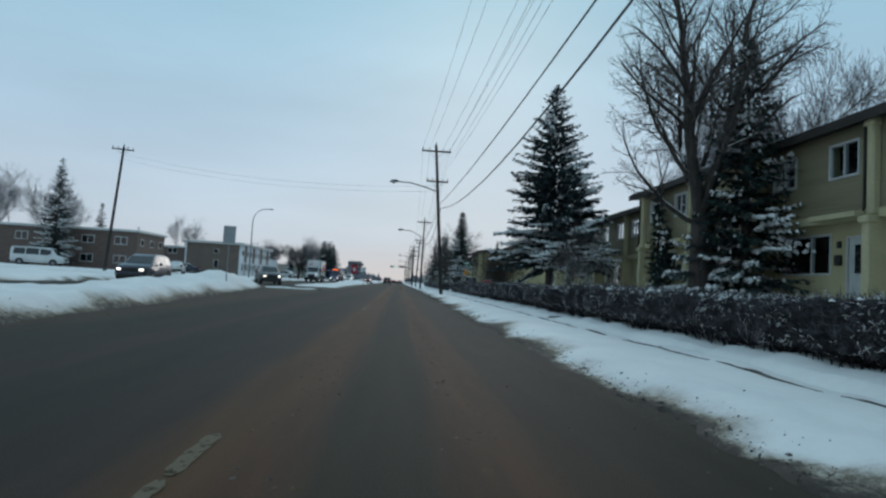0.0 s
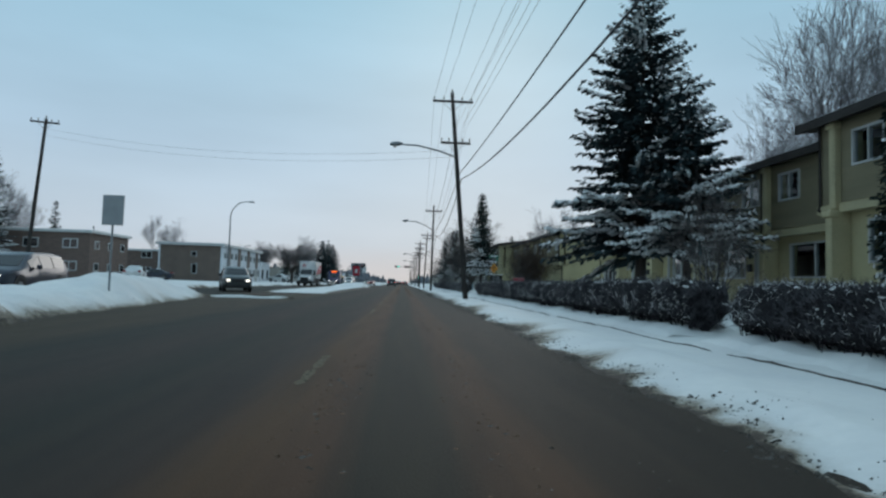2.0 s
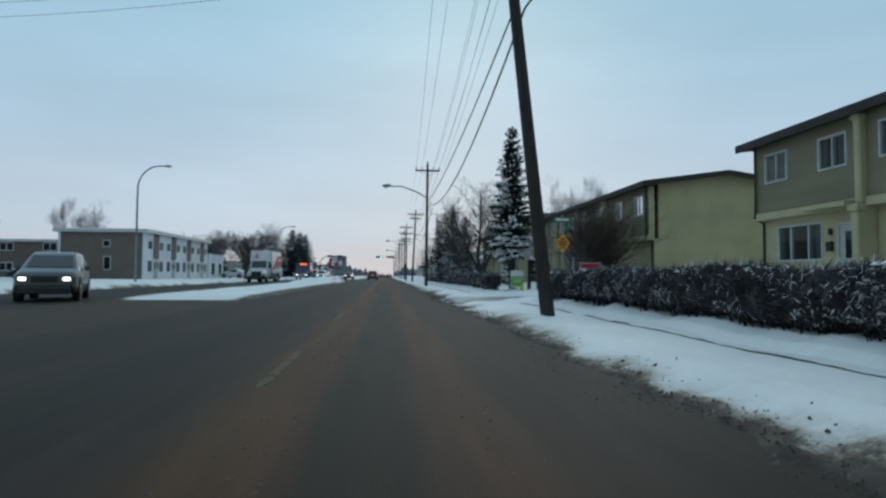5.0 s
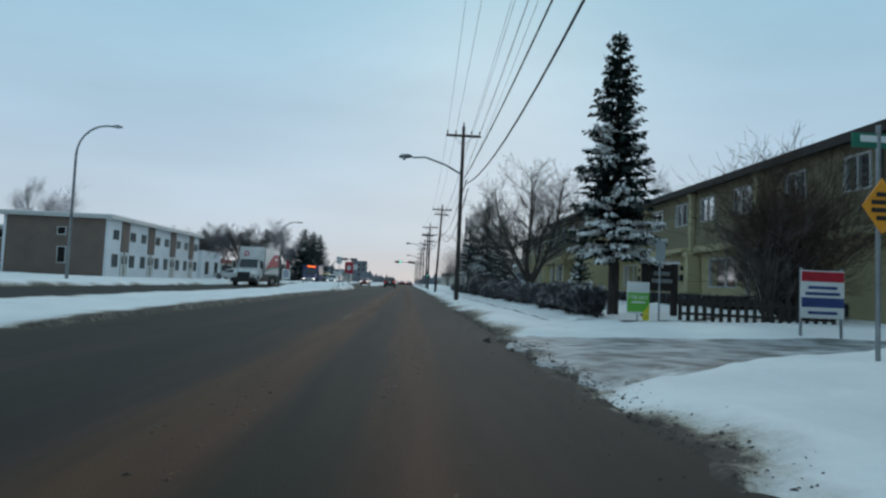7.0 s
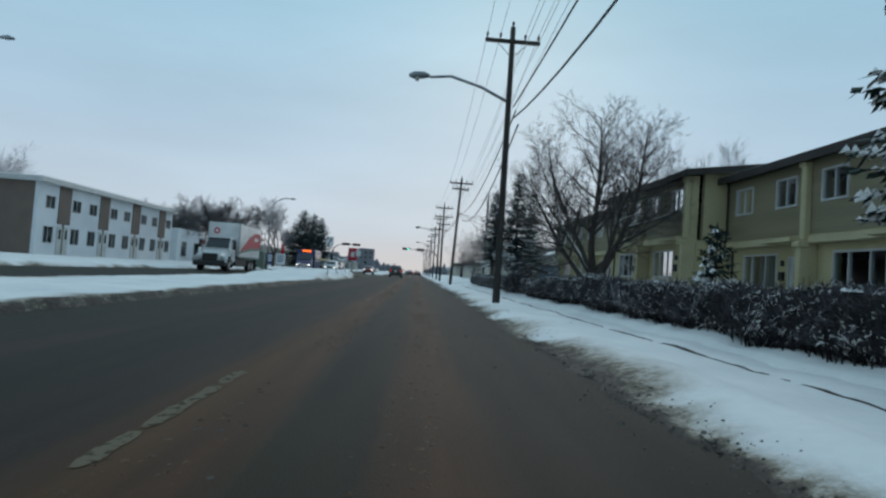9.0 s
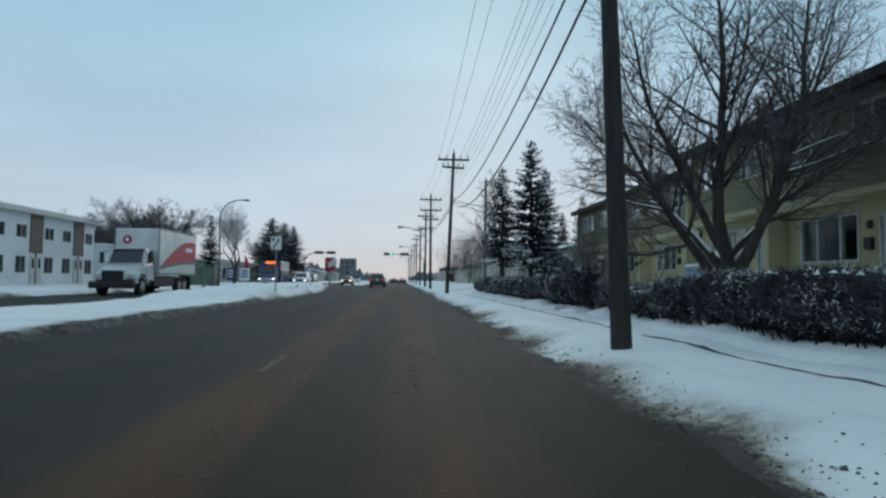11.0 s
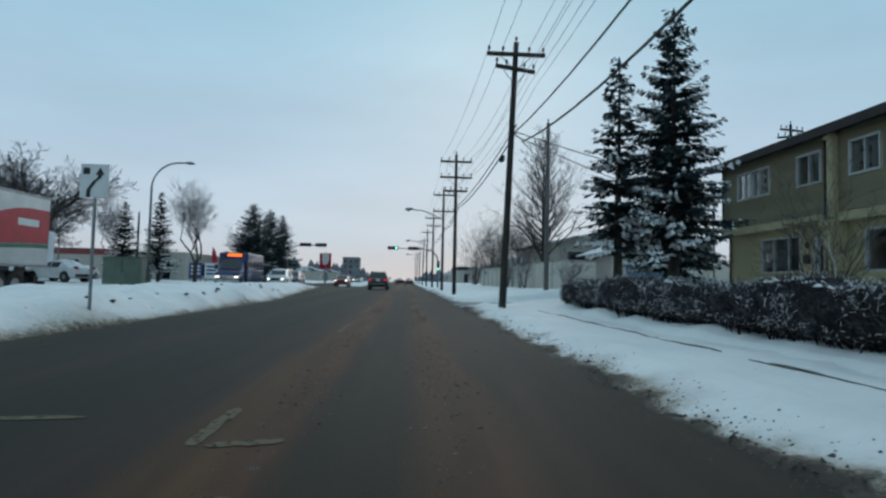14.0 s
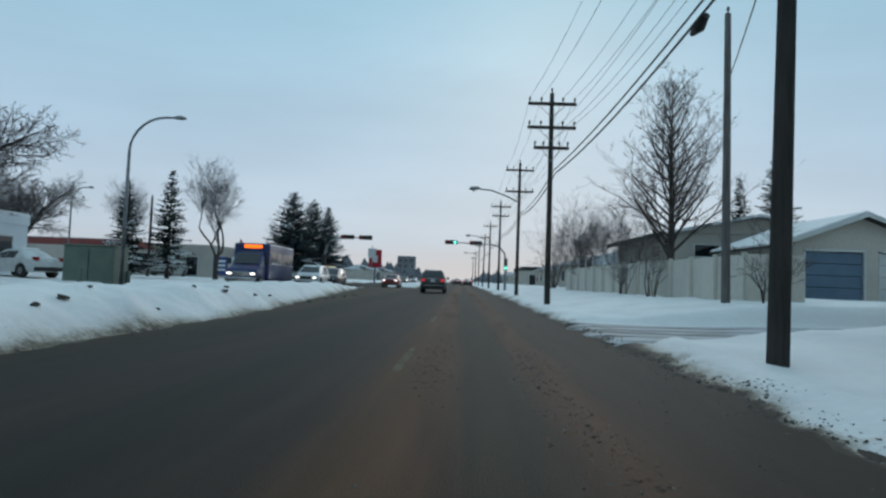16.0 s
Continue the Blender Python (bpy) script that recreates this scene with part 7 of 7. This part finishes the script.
    if rails:
        for s in (-1, 1):
            T1 = at(rb + 0.3)
            q = Geo()
            x = s * (T1[4] * 0.84)
            q.tube([(x, rb + 0.2, T1[2]), (x, rb + 0.35, T1[2] + 0.07), (x, wa - 1.0, T1[2] + 0.07), (x, wa - 0.85, T1[2])], [0.02] * 4, 6)
            part("roof_rail", q, M_PLASTIC, t)
    if snow:
        q = Geo()
        A, B = at(rb + 0.1), at(wa - 0.8)
        q.chamfer(-A[4] * 0.8, A[4] * 0.8, rb + 0.1, glass_y[-1][0] - 0.7, A[2] - 0.02, A[2] + 0.1, 0.05)
        q.chamfer(-w1 * 0.75, w1 * 0.75, wb + 0.1, y1 - 0.25, at(wb + 0.3)[2] - 0.03, at(wb + 0.3)[2] + 0.06, 0.04)
        part("snow", q, M_SNOWCLUMP, t, "snow lying on roof and bonnet")
    return t


SUV = ((-2.38, 0.45, 1.05, 1.12, 0.86, 0.80), (-2.30, 0.32, 1.08, 1.30, 0.90, 0.78), (-2.02, 0.28, 1.10, 1.68, 0.93, 0.70), (-1.4, 0.26, 1.08, 1.74, 0.955, 0.70), (0.1, 0.25, 1.04, 1.73, 0.955, 0.69), (0.55, 0.25, 1.03, 1.60, 0.955, 0.71), (1.25, 0.25, 1.02, 1.14, 0.95, 0.84), (1.95, 0.26, 0.94, 1.04, 0.93, 0.82), (2.3, 0.32, 0.84, 0.92, 0.86, 0.74), (2.4, 0.42, 0.72, 0.78, 0.78, 0.66))
SUV_GLASS = ((-2.30, -2.04), (-1.95, -1.05), (-0.98, -0.1), (-0.04, 0.75), (0.55, 1.22))


def suv(label, m, mat, **kw):
    return car("suv", label, "car", m, SUV, SUV_GLASS, 1.05, mat, (-1.45, 1.42), 0.37, 1.91, **kw)


VAN = ((-2.75, 0.5, 1.15, 1.9, 0.92, 0.84), (-2.6, 0.35, 1.18, 2.12, 0.97, 0.84), (-1.0, 0.32, 1.18, 2.16, 0.99, 0.84), (1.2, 0.32, 1.18, 2.14, 0.99, 0.83), (1.55, 0.32, 1.16, 1.95, 0.98, 0.84), (2.1, 0.32, 1.14, 1.25, 0.97, 0.86), (2.7, 0.36, 1.0, 1.1, 0.94, 0.82), (2.85, 0.45, 0.8, 0.9, 0.88, 0.75))
VAN_GLASS = ((-2.74, -2.62), (-2.4, -1.2), (-1.1, 0.2), (0.35, 1.45), (1.55, 2.07))
SEDAN = ((-2.3, 0.42, 0.88, 0.95, 0.80, 0.70), (-2.15, 0.3, 0.92, 1.02, 0.86, 0.74), (-1.55, 0.26, 0.94, 1.06, 0.89, 0.76), (-0.85, 0.24, 0.93, 1.42, 0.9, 0.62), (0.1, 0.24, 0.92, 1.45, 0.9, 0.62), (0.35, 0.24, 0.92, 1.40, 0.9, 0.64), (1.15, 0.24, 0.90, 1.0, 0.89, 0.76), (1.9, 0.26, 0.78, 0.86, 0.86, 0.72), (2.25, 0.36, 0.66, 0.72, 0.78, 0.62))
SEDAN_GLASS = ((-1.5, -0.88), (-0.85, -0.15), (-0.08, 0.6), (0.35, 1.12))
PICKUP = ((-2.9, 0.5, 1.1, 1.15, 0.92, 0.88), (-2.8, 0.4, 1.12, 1.18, 0.97, 0.9), (-0.95, 0.38, 1.12, 1.18, 0.98, 0.9), (-0.85, 0.38, 1.14, 1.82, 0.98, 0.74), (0.75, 0.38, 1.14, 1.85, 0.98, 0.73), (0.95, 0.38, 1.14, 1.78, 0.98, 0.75), (1.5, 0.38, 1.12, 1.22, 0.98, 0.88), (2.6, 0.4, 1.05, 1.15, 0.96, 0.85), (2.85, 0.5, 0.9, 1.0, 0.9, 0.8))
PICKUP_GLASS = ((-0.93, -0.86), (-0.75, 0.0), (0.08, 1.05), (0.95, 1.48))

P_CHARCOAL = paint("charcoal_green_paint", (0.030, 0.036, 0.036))
P_BLACK = paint("black_paint", (0.012, 0.013, 0.016))
P_WHITE = paint("white_paint", (0.62, 0.63, 0.62))
P_SILVER = paint("silver_beige_paint", (0.33, 0.33, 0.30))
P_BLUE = paint("dark_blue_paint", (0.008, 0.016, 0.036))
P_YELLOW = paint("amber_yellow_paint", (0.62, 0.33, 0.03))
P_RED = paint("red_paint", (0.30, 0.02, 0.02))

suv("charcoal SUV with lit tail lamps on the road", pose(-2.5, 149.0, 0), P_CHARCOAL, rear_lit=True, rails=True)
# oncoming and waiting traffic on the far carriageway
suv("dark blue SUV with headlamps on behind the snowbank", pose(-15.6, 38.3, 0, 0, 0, 183), P_BLUE, front_lit=True, rails=True)
suv("dark SUV turning at the median gap with headlamps on", pose(-12.0, 57.0, 0, 0, 0, 200), P_CHARCOAL, front_lit=True, chrome=False)
car("van", "long white passenger van parked across the road", "van", pose(-42.0, 74.0, 0.4, 0, 0, -80), VAN, VAN_GLASS, 1.1, P_WHITE, (-1.7, 1.75), 0.36, 1.98, chrome=False)
car("parked_car", "pale car under snow by the flats", "car", pose(-27.0, 76.0, 0.35, 0, 0, 15), SEDAN, SEDAN_GLASS, 0.9, P_WHITE, (-1.4, 1.4), 0.32, 1.8, chrome=False, snow=True)
car("parked_car", "dark blue car with snow on its roof", "car", pose(-32.0, 93.0, 0.35, 0, 0, 100), SEDAN, SEDAN_GLASS, 0.9, P_BLUE, (-1.4, 1.4), 0.32, 1.8, chrome=False, snow=True)
car("parked_car", "snow-covered white car by the green kiosk", "car", pose(-24.0, 133.0, 0.35, 0, 0, 70), SEDAN, SEDAN_GLASS, 0.9, P_WHITE, (-1.4, 1.4), 0.32, 1.8, chrome=False, snow=True)
suv("white SUV waiting in traffic beyond the snowbank", pose(-11.9, 148.0, 0.05, 0, 0, 182), P_WHITE, front_lit=True, chrome=False)
car("pickup_truck", "black pickup driving behind the snowbank", "pickup truck", pose(-14.8, 161.0, 0, 0, 0, 175), PICKUP, PICKUP_GLASS, 1.1, P_BLACK, (-1.85, 1.85), 0.4, 1.97, chrome=False)
car("van", "yellow van waiting beyond the black pickup", "van", pose(-16.0, 170.0, 0, 0, 0, 180), VAN, VAN_GLASS, 1.1, P_YELLOW, (-1.7, 1.75), 0.36, 1.98, front_lit=True, chrome=False)
suv("dark SUV in the queue by the spruces", pose(-12.2, 156.5, 0, 0, 0, 180), P_BLACK, chrome=False)
car("parked_car", "red car with lamps lit at the junction", "car", pose(-8.0, 168.0, 0, 0, 0, 180), SEDAN, SEDAN_GLASS, 0.9, P_RED, (-1.4, 1.4), 0.32, 1.8, front_lit=True, chrome=False)
for k, (x, y, mt) in enumerate(((-1.2, 238, P_BLACK), (0.9, 225, P_BLACK), (-12.5, 230, P_SILVER), (-13.0, 262, P_WHITE), (-3.0, 300, P_SILVER), (-30, 162, P_SILVER), (-33, 153, P_WHITE), (-25, 210, P_BLACK))):
    car("distant_car", "distant car small on the winter road", "car", pose(x, y, 0 if x > -17 else 0.35, 0, 0, 0 if x > -5 else 180), SEDAN, SEDAN_GLASS, 0.9, mt, (-1.4, 1.4), 0.32, 1.8, rear_lit=x > -5, front_lit=-20 < x < -5, chrome=False)


def box_truck(m):
    """A delivery truck facing +y: bonnet and cab, white box with a red sweep."""
    t = thing("delivery_truck", "white box truck with a red and green sweep on its side", "truck", at=m)
    g = Geo()
    g.chamfer(-1.22, 1.22, -3.9, 2.3, 1.15, 3.75, 0.04)
    bx = part("cargo_box", g, P_WHITE, t, "white cargo box")
    for s in (-1, 1):
        x = s * 1.226
        ys = [-3.85 + 6.0 * k / 14 for k in range(15)]
        top = [1.5 + 1.75 * math.sin(min(1, (1 - k / 14) * 1.2) * math.pi / 2) for k in range(15)]
        bot = [2.0 - 0.45 * ((k / 14) ** 2) for k in range(15)]
        top = [max(a, b + 0.01) for a, b in zip(top, bot)]
        q = Geo()
        q.v = [(x, y, z) for y, z in zip(ys, bot)] + [(x, y, z) for y, z in zip(ys, top)]
        q.f = [(k, k + 1, 16 + k, 15 + k) for k in range(14)]
        part("red_sweep", q, M_RED, bx, "red swoosh shape")
        q = Geo()
        q.v = [(x, y, z - 0.16) for y, z in zip(ys, bot)] + [(x, y, z - 0.01) for y, z in zip(ys, bot)]
        q.f = [(k, k + 1, 16 + k, 15 + k) for k in range(14)]
        part("green_stripe", q, M_GREEN, bx, "dark green stripe")
        q = Geo()
        q.box(x, x + s * 0.003, -3.2, -2.0, 2.6, 2.85)
        part("lettering", q, M_SIGNWHITE, bx, "plain white bar")
    q = Geo()
    q.tube([(0.55, 2.31, 3.1), (0.55, 2.33, 3.1)], [0.24, 0.24], 20)
    part("emblem", q, M_RED, bx, "round red emblem shape")
    q = Geo()
    q.tube([(0.55, 2.335, 3.1), (0.55, 2.337, 3.1)], [0.11, 0.11], 16)
    part("emblem_centre", q, M_SIGNWHITE, bx, "pale centre of the emblem")
    for s in (-1, 1):
        q = Geo()
        a, b = sorted((s * 1.19, s * 1.235))
        q.chamfer(a, b, 2.2, 2.34, 1.15, 3.75, 0.01).chamfer(a, b, -3.92, 2.3, 1.13, 1.24, 0.01).chamfer(a, b, -3.92, 2.3, 3.68, 3.77, 0.01)
        part("edge_rail", q, M_STEEL, bx, "pale metal corner rail")
    # cab: upright cabin, then a narrower sloping bonnet between flared wings
    def shell(rows):
        g, n = Geo(), 16
        for y, zb, zm, zt, w, wt in rows:
            half = [(w * 0.9, zb), (w, zb + 0.08), (w, (zb + zm) / 2), (w * 0.995, zm), ((w + wt) / 2, (zm + zt) / 2), (wt, zt - 0.13), (wt * 0.95, zt - 0.04), (wt * 0.84, zt)]
            g.v += [(-x, y, z) for x, z in half] + [(x, y, z) for x, z in reversed(half)]
        g.f = [(i * n + j, i * n + (j + 1) % n, (i + 1) * n + (j + 1) % n, (i + 1) * n + j) for i in range(len(rows) - 1) for j in range(n)] + [tuple(range(n))[::-1], tuple((len(rows) - 1) * n + j for j in range(n))]
        return g

    cab = part("cab", shell(((2.4, 0.72, 1.6, 2.52, 1.04, 0.90), (2.5, 0.7, 1.6, 2.6, 1.06, 0.92), (3.15, 0.7, 1.6, 2.62, 1.06, 0.92), (3.3, 0.7, 1.6, 2.55, 1.06, 0.93), (3.72, 0.7, 1.58, 1.72, 1.05, 0.98))), P_WHITE, t, "white cabin", smooth=False)
    bonnet = part("bonnet", shell(((3.6, 0.8, 1.3, 1.66, 0.92, 0.84), (4.2, 0.8, 1.25, 1.60, 0.86, 0.76), (4.9, 0.8, 1.18, 1.50, 0.78, 0.66), (5.08, 0.8, 1.15, 1.38, 0.72, 0.6), (5.14, 0.84, 1.1, 1.26, 0.66, 0.55))), P_WHITE, t, "white sloping bonnet with snow on it")
    q = Geo()
    q.plate([(0.86, 3.745, 1.74), (-0.86, 3.745, 1.74), (-0.80, 3.33, 2.48), (0.80, 3.33, 2.48)], 0.012)
    part("windscreen", q, M_CARGLASS, cab)
    q = Geo()
    q.chamfer(-0.9, 0.9, 3.3, 3.46, 2.5, 2.6, 0.03)
    part("sun_visor", q, P_WHITE, cab)
    for s in (-1, 1):
        q = Geo()
        c = [(s * 1.065, 2.55, 1.66), (s * 1.062, 3.5, 1.66), (s * 0.955, 3.28, 2.45), (s * 0.955, 2.55, 2.45)]
        q.plate(c if s > 0 else c[::-1], 0.012)
        part("side_window", q, M_CARGLASS, cab)
        q = Geo()
        a, b = sorted((s * 1.055, s * 1.075))
        q.box(a, b, 2.5, 2.52, 0.8, 1.62).box(a, b, 3.52, 3.54, 0.8, 1.62).box(a, b, 2.52, 3.52, 0.8, 0.82)
        part("door_seam", q, M_PLASTIC, cab)
        q = Geo()
        q.tube([(s * 1.0, 3.55, 1.75), (s * 1.24, 3.66, 1.8)], [0.02, 0.02], 5).tube([(s * 1.0, 3.4, 2.4), (s * 1.24, 3.66, 2.3)], [0.02, 0.02], 5)
        a, b = sorted((s * 1.16, s * 1.38))
        q.chamfer(a, b, 3.62, 3.72, 1.72, 2.32, 0.03)
        part("wing_mirror", q, M_PLASTIC, cab)
        # wing over the front wheel
        q = Geo()
        pts = [(math.cos(radians(a)), math.sin(radians(a))) for a in range(0, 181, 20)]
        for xx in (s * 0.62, s * 1.12):
            q.v += [(xx, 4.1 + 0.72 * c, 0.62 + 0.66 * d) for c, d in pts] + [(xx, 4.1 + 0.62 * c, 0.62 + 0.55 * d) for c, d in pts]
        n = len(pts)
        for k in range(n - 1):
            q.f += [(k, k + 1, 2 * n + k + 1, 2 * n + k), (n + k, 3 * n + k, 3 * n + k + 1, n + k + 1), (k, n + k, n + k + 1, k + 1), (2 * n + k, 2 * n + k + 1, 3 * n + k + 1, 3 * n + k)]
        part("wing", q, P_WHITE, bonnet, "flared white front wing")
        q = Geo()
        a, b = sorted((s * 0.66, s * 1.0))
        q.chamfer(a, b, 4.72, 5.06, 0.86, 1.16, 0.05)
        part("lamp_housing", q, P_WHITE, bonnet)
        q = Geo()
        a, b = sorted((s * 0.72, s * 0.95))
        q.chamfer(a, b, 5.03, 5.075, 0.95, 1.09, 0.02)
        part("headlamp", q, M_LENS, bonnet, "unlit headlamp")
        q = Geo()
        a, b = sorted((s * 0.3, s * 0.42))
        q.chamfer(a, b, -3.9, 5.0, 0.75, 1.0, 0.02)
        part("chassis_rail", q, M_PLASTIC, t)
        q = Geo()
        a, b = sorted((s * 0.55, s * 1.08))
        q.chamfer(a, b, -0.6, 2.5, 0.42, 1.05, 0.06)
        part("fuel_tank", q, M_PLASTIC, t, "dark tank box below the cab")
        q = Geo()
        a, b = sorted((s * 0.8, s * 1.16))
        q.box(a, b, -3.2, -3.18, 0.22, 1.0)
        part("mud_flap", q, M_TYRE, t)
    q = Geo()
    q.chamfer(-0.56, 0.56, 5.08, 5.18, 0.72, 1.3, 0.04)
    gr = part("grille", q, M_SIGNBLACK, bonnet, "tall black grille")
    for k in range(5):
        q = Geo()
        q.box(-0.5, 0.5, 5.18, 5.195, 0.8 + 0.09 * k, 0.82 + 0.09 * k)
        part("grille_bar", q, M_PLASTIC, gr)
    # one dark block added to make the gap under the truck look shaded
    q = Geo()
    q.box(-0.95, 0.95, -3.7, 4.9, 0.5, 0.8)
    part("underside_fill", q, M_PLASTIC, t, "dark block filling the shaded gap under the truck")
    q = Geo()
    q.chamfer(-1.16, 1.16, 4.95, 5.32, 0.36, 0.74, 0.07)
    part("bumper", q, M_PLASTIC, t, "deep black bumper")
    q = Geo()
    q.chamfer(-1.1, 1.1, -4.0, -3.85, 0.5, 0.62, 0.02)
    part("step_bumper", q, M_PLASTIC, t)
    wheels(t, 1.12, (4.1, -2.2, -1.35), 0.48, 0.3, M_STEEL)


box_truck(pose(-14.6, 109.0, 0, 0, 0, 180))


def shuttle_bus(m):
    t = thing("shuttle_bus", "dark blue shuttle bus with an amber route display", "bus", at=m)
    g = Geo()
    g.chamfer(-1.2, 1.2, -4.2, 2.4, 0.45, 2.95, 0.1)
    bd = part("body", g, M_BUS, t, "dark blue passenger body")
    for s in (-1, 1):
        for k in range(4):
            q = Geo()
            a, b = sorted((s * 1.201, s * 1.212))
            q.box(a, b, -3.8 + k * 1.5, -2.5 + k * 1.5, 1.55, 2.4)
            part("side_window", q, M_CARGLASS, bd)
    st = ((2.3, 0.5, 1.4, 2.4, 1.0, 0.9), (2.75, 0.5, 1.4, 2.35, 1.0, 0.88), (3.4, 0.5, 1.35, 1.5, 1.0, 0.9), (4.3, 0.5, 1.15, 1.25, 0.96, 0.85), (4.45, 0.55, 0.95, 1.02, 0.9, 0.8))
    g = Geo()
    n = 12
    for y, zb, zm, zt, w, wt in st:
        half = [(w * 0.9, zb), (w, zb + 0.1), (w, (zb + zm) / 2), (w, zm), (wt, zt - 0.06), (wt * 0.86, zt)]
        g.v += [(-x, y, z) for x, z in half] + [(x, y, z) for x, z in reversed(half)]
    g.f = [(i * n + j, i * n + (j + 1) % n, (i + 1) * n + (j + 1) % n, (i + 1) * n + j) for i in range(len(st) - 1) for j in range(n)] + [tuple(range(n))[::-1], tuple((len(st) - 1) * n + j for j in range(n))]
    cab = part("cab", g, M_BUS, t, "dark blue cab and bonnet")
    q = Geo()
    q.plate([(0.8, 3.41, 1.55), (-0.8, 3.41, 1.55), (-0.75, 2.8, 2.28), (0.75, 2.8, 2.28)], 0.012)
    part("windscreen", q, M_CARGLASS, cab)
    q = Geo()
    q.chamfer(-0.7, 0.5, 2.4, 2.46, 2.62, 2.85, 0.02)
    part("route_display", q, M_AMBERSIGN, bd, "glowing amber route display")
    for s in (-1, 1):
        q = Geo()
        a, b = sorted((s * 0.6, s * 0.9))
        q.chamfer(a, b, 4.38, 4.48, 0.82, 0.94, 0.02)
        part("headlamp", q, M_HEAD, cab)
        q = Geo()
        a, b = sorted((s * 1.1, s * 1.35))
        q.chamfer(a, b, 3.0, 3.1, 1.5, 1.9, 0.03)
        part("wing_mirror", q, M_PLASTIC, cab)
    q = Geo()
    q.chamfer(-0.55, 0.55, 4.4, 4.5, 0.72, 1.0, 0.02)
    part("grille", q, M_CHROME, cab)
    q = Geo()
    q.chamfer(-1.0, 1.0, 4.4, 4.6, 0.4, 0.65, 0.04)
    part("bumper", q, M_CHROME, t)
    wheels(t, 1.05, (3.6, -2.3), 0.4, 0.28, M_STEEL)


shuttle_bus(pose(-14.6, 144.0, 0.05, 0, 0, 182))

# ---- the far end of the road: low woods and roofs, haze put into their colour ----
def far_woods():
    rng = random.Random(90)
    g = Geo()
    for k in range(900):
        side = rng.random()
        y = rnd(rng, 260, 620)
        x = rng.choice((-1, 1)) * rnd(rng, 12, 120) - 4
        h = rnd(rng, 3, 9) * (0.6 + 0.4 * min(1, abs(x) / 40))
        w = h * rnd(rng, 0.18, 0.4)
        n = 7
        vs = [(x, y, h)]
        for lev, (zz, ww) in enumerate(((0.72, 0.55), (0.4, 1.0), (0.1, 0.7))):
            for i in range(n):
                a = 6.283 * i / n + lev
                q = w * ww * rnd(rng, 0.65, 1.2)
                vs.append((x + q * math.cos(a), y + q * math.sin(a), h * zz * rnd(rng, 0.9, 1.08)))
        fs = [(0, 1 + i, 1 + (i + 1) % n) for i in range(n)]
        for lev in range(2):
            o = 1 + lev * n
            fs += [(o + i, o + n + i, o + n + (i + 1) % n, o + (i + 1) % n) for i in range(n)]
        g.add(vs, fs)
    single("far_woods", g, M_HAZEGREY, "distant tree line coloured blue-grey for haze", "trees", kind="stuff")


far_woods()
for x, y, w, h in ((-30, 420, 9, 13), (-58, 520, 24, 9), (-80, 430, 16, 8), (40, 470, 16, 10)):
    b = thing("distant_building", "distant block coloured grey for haze", "building", at=pose(x, y, 0))
    g = Geo()
    g.box(-w / 2, w / 2, 0, 10, -1, h)
    part("wall", g, M_HAZEGREY, b)
    for k in range(int(h / 3)):
        for j in range(3):
            q = Geo()
            q.box(-w / 2 + w * (j + 0.2) / 3, -w / 2 + w * (j + 0.75) / 3, -0.05, -0.01, 1 + 3 * k, 2.4 + 3 * k)
            part("window", q, M_CARGLASS, b)
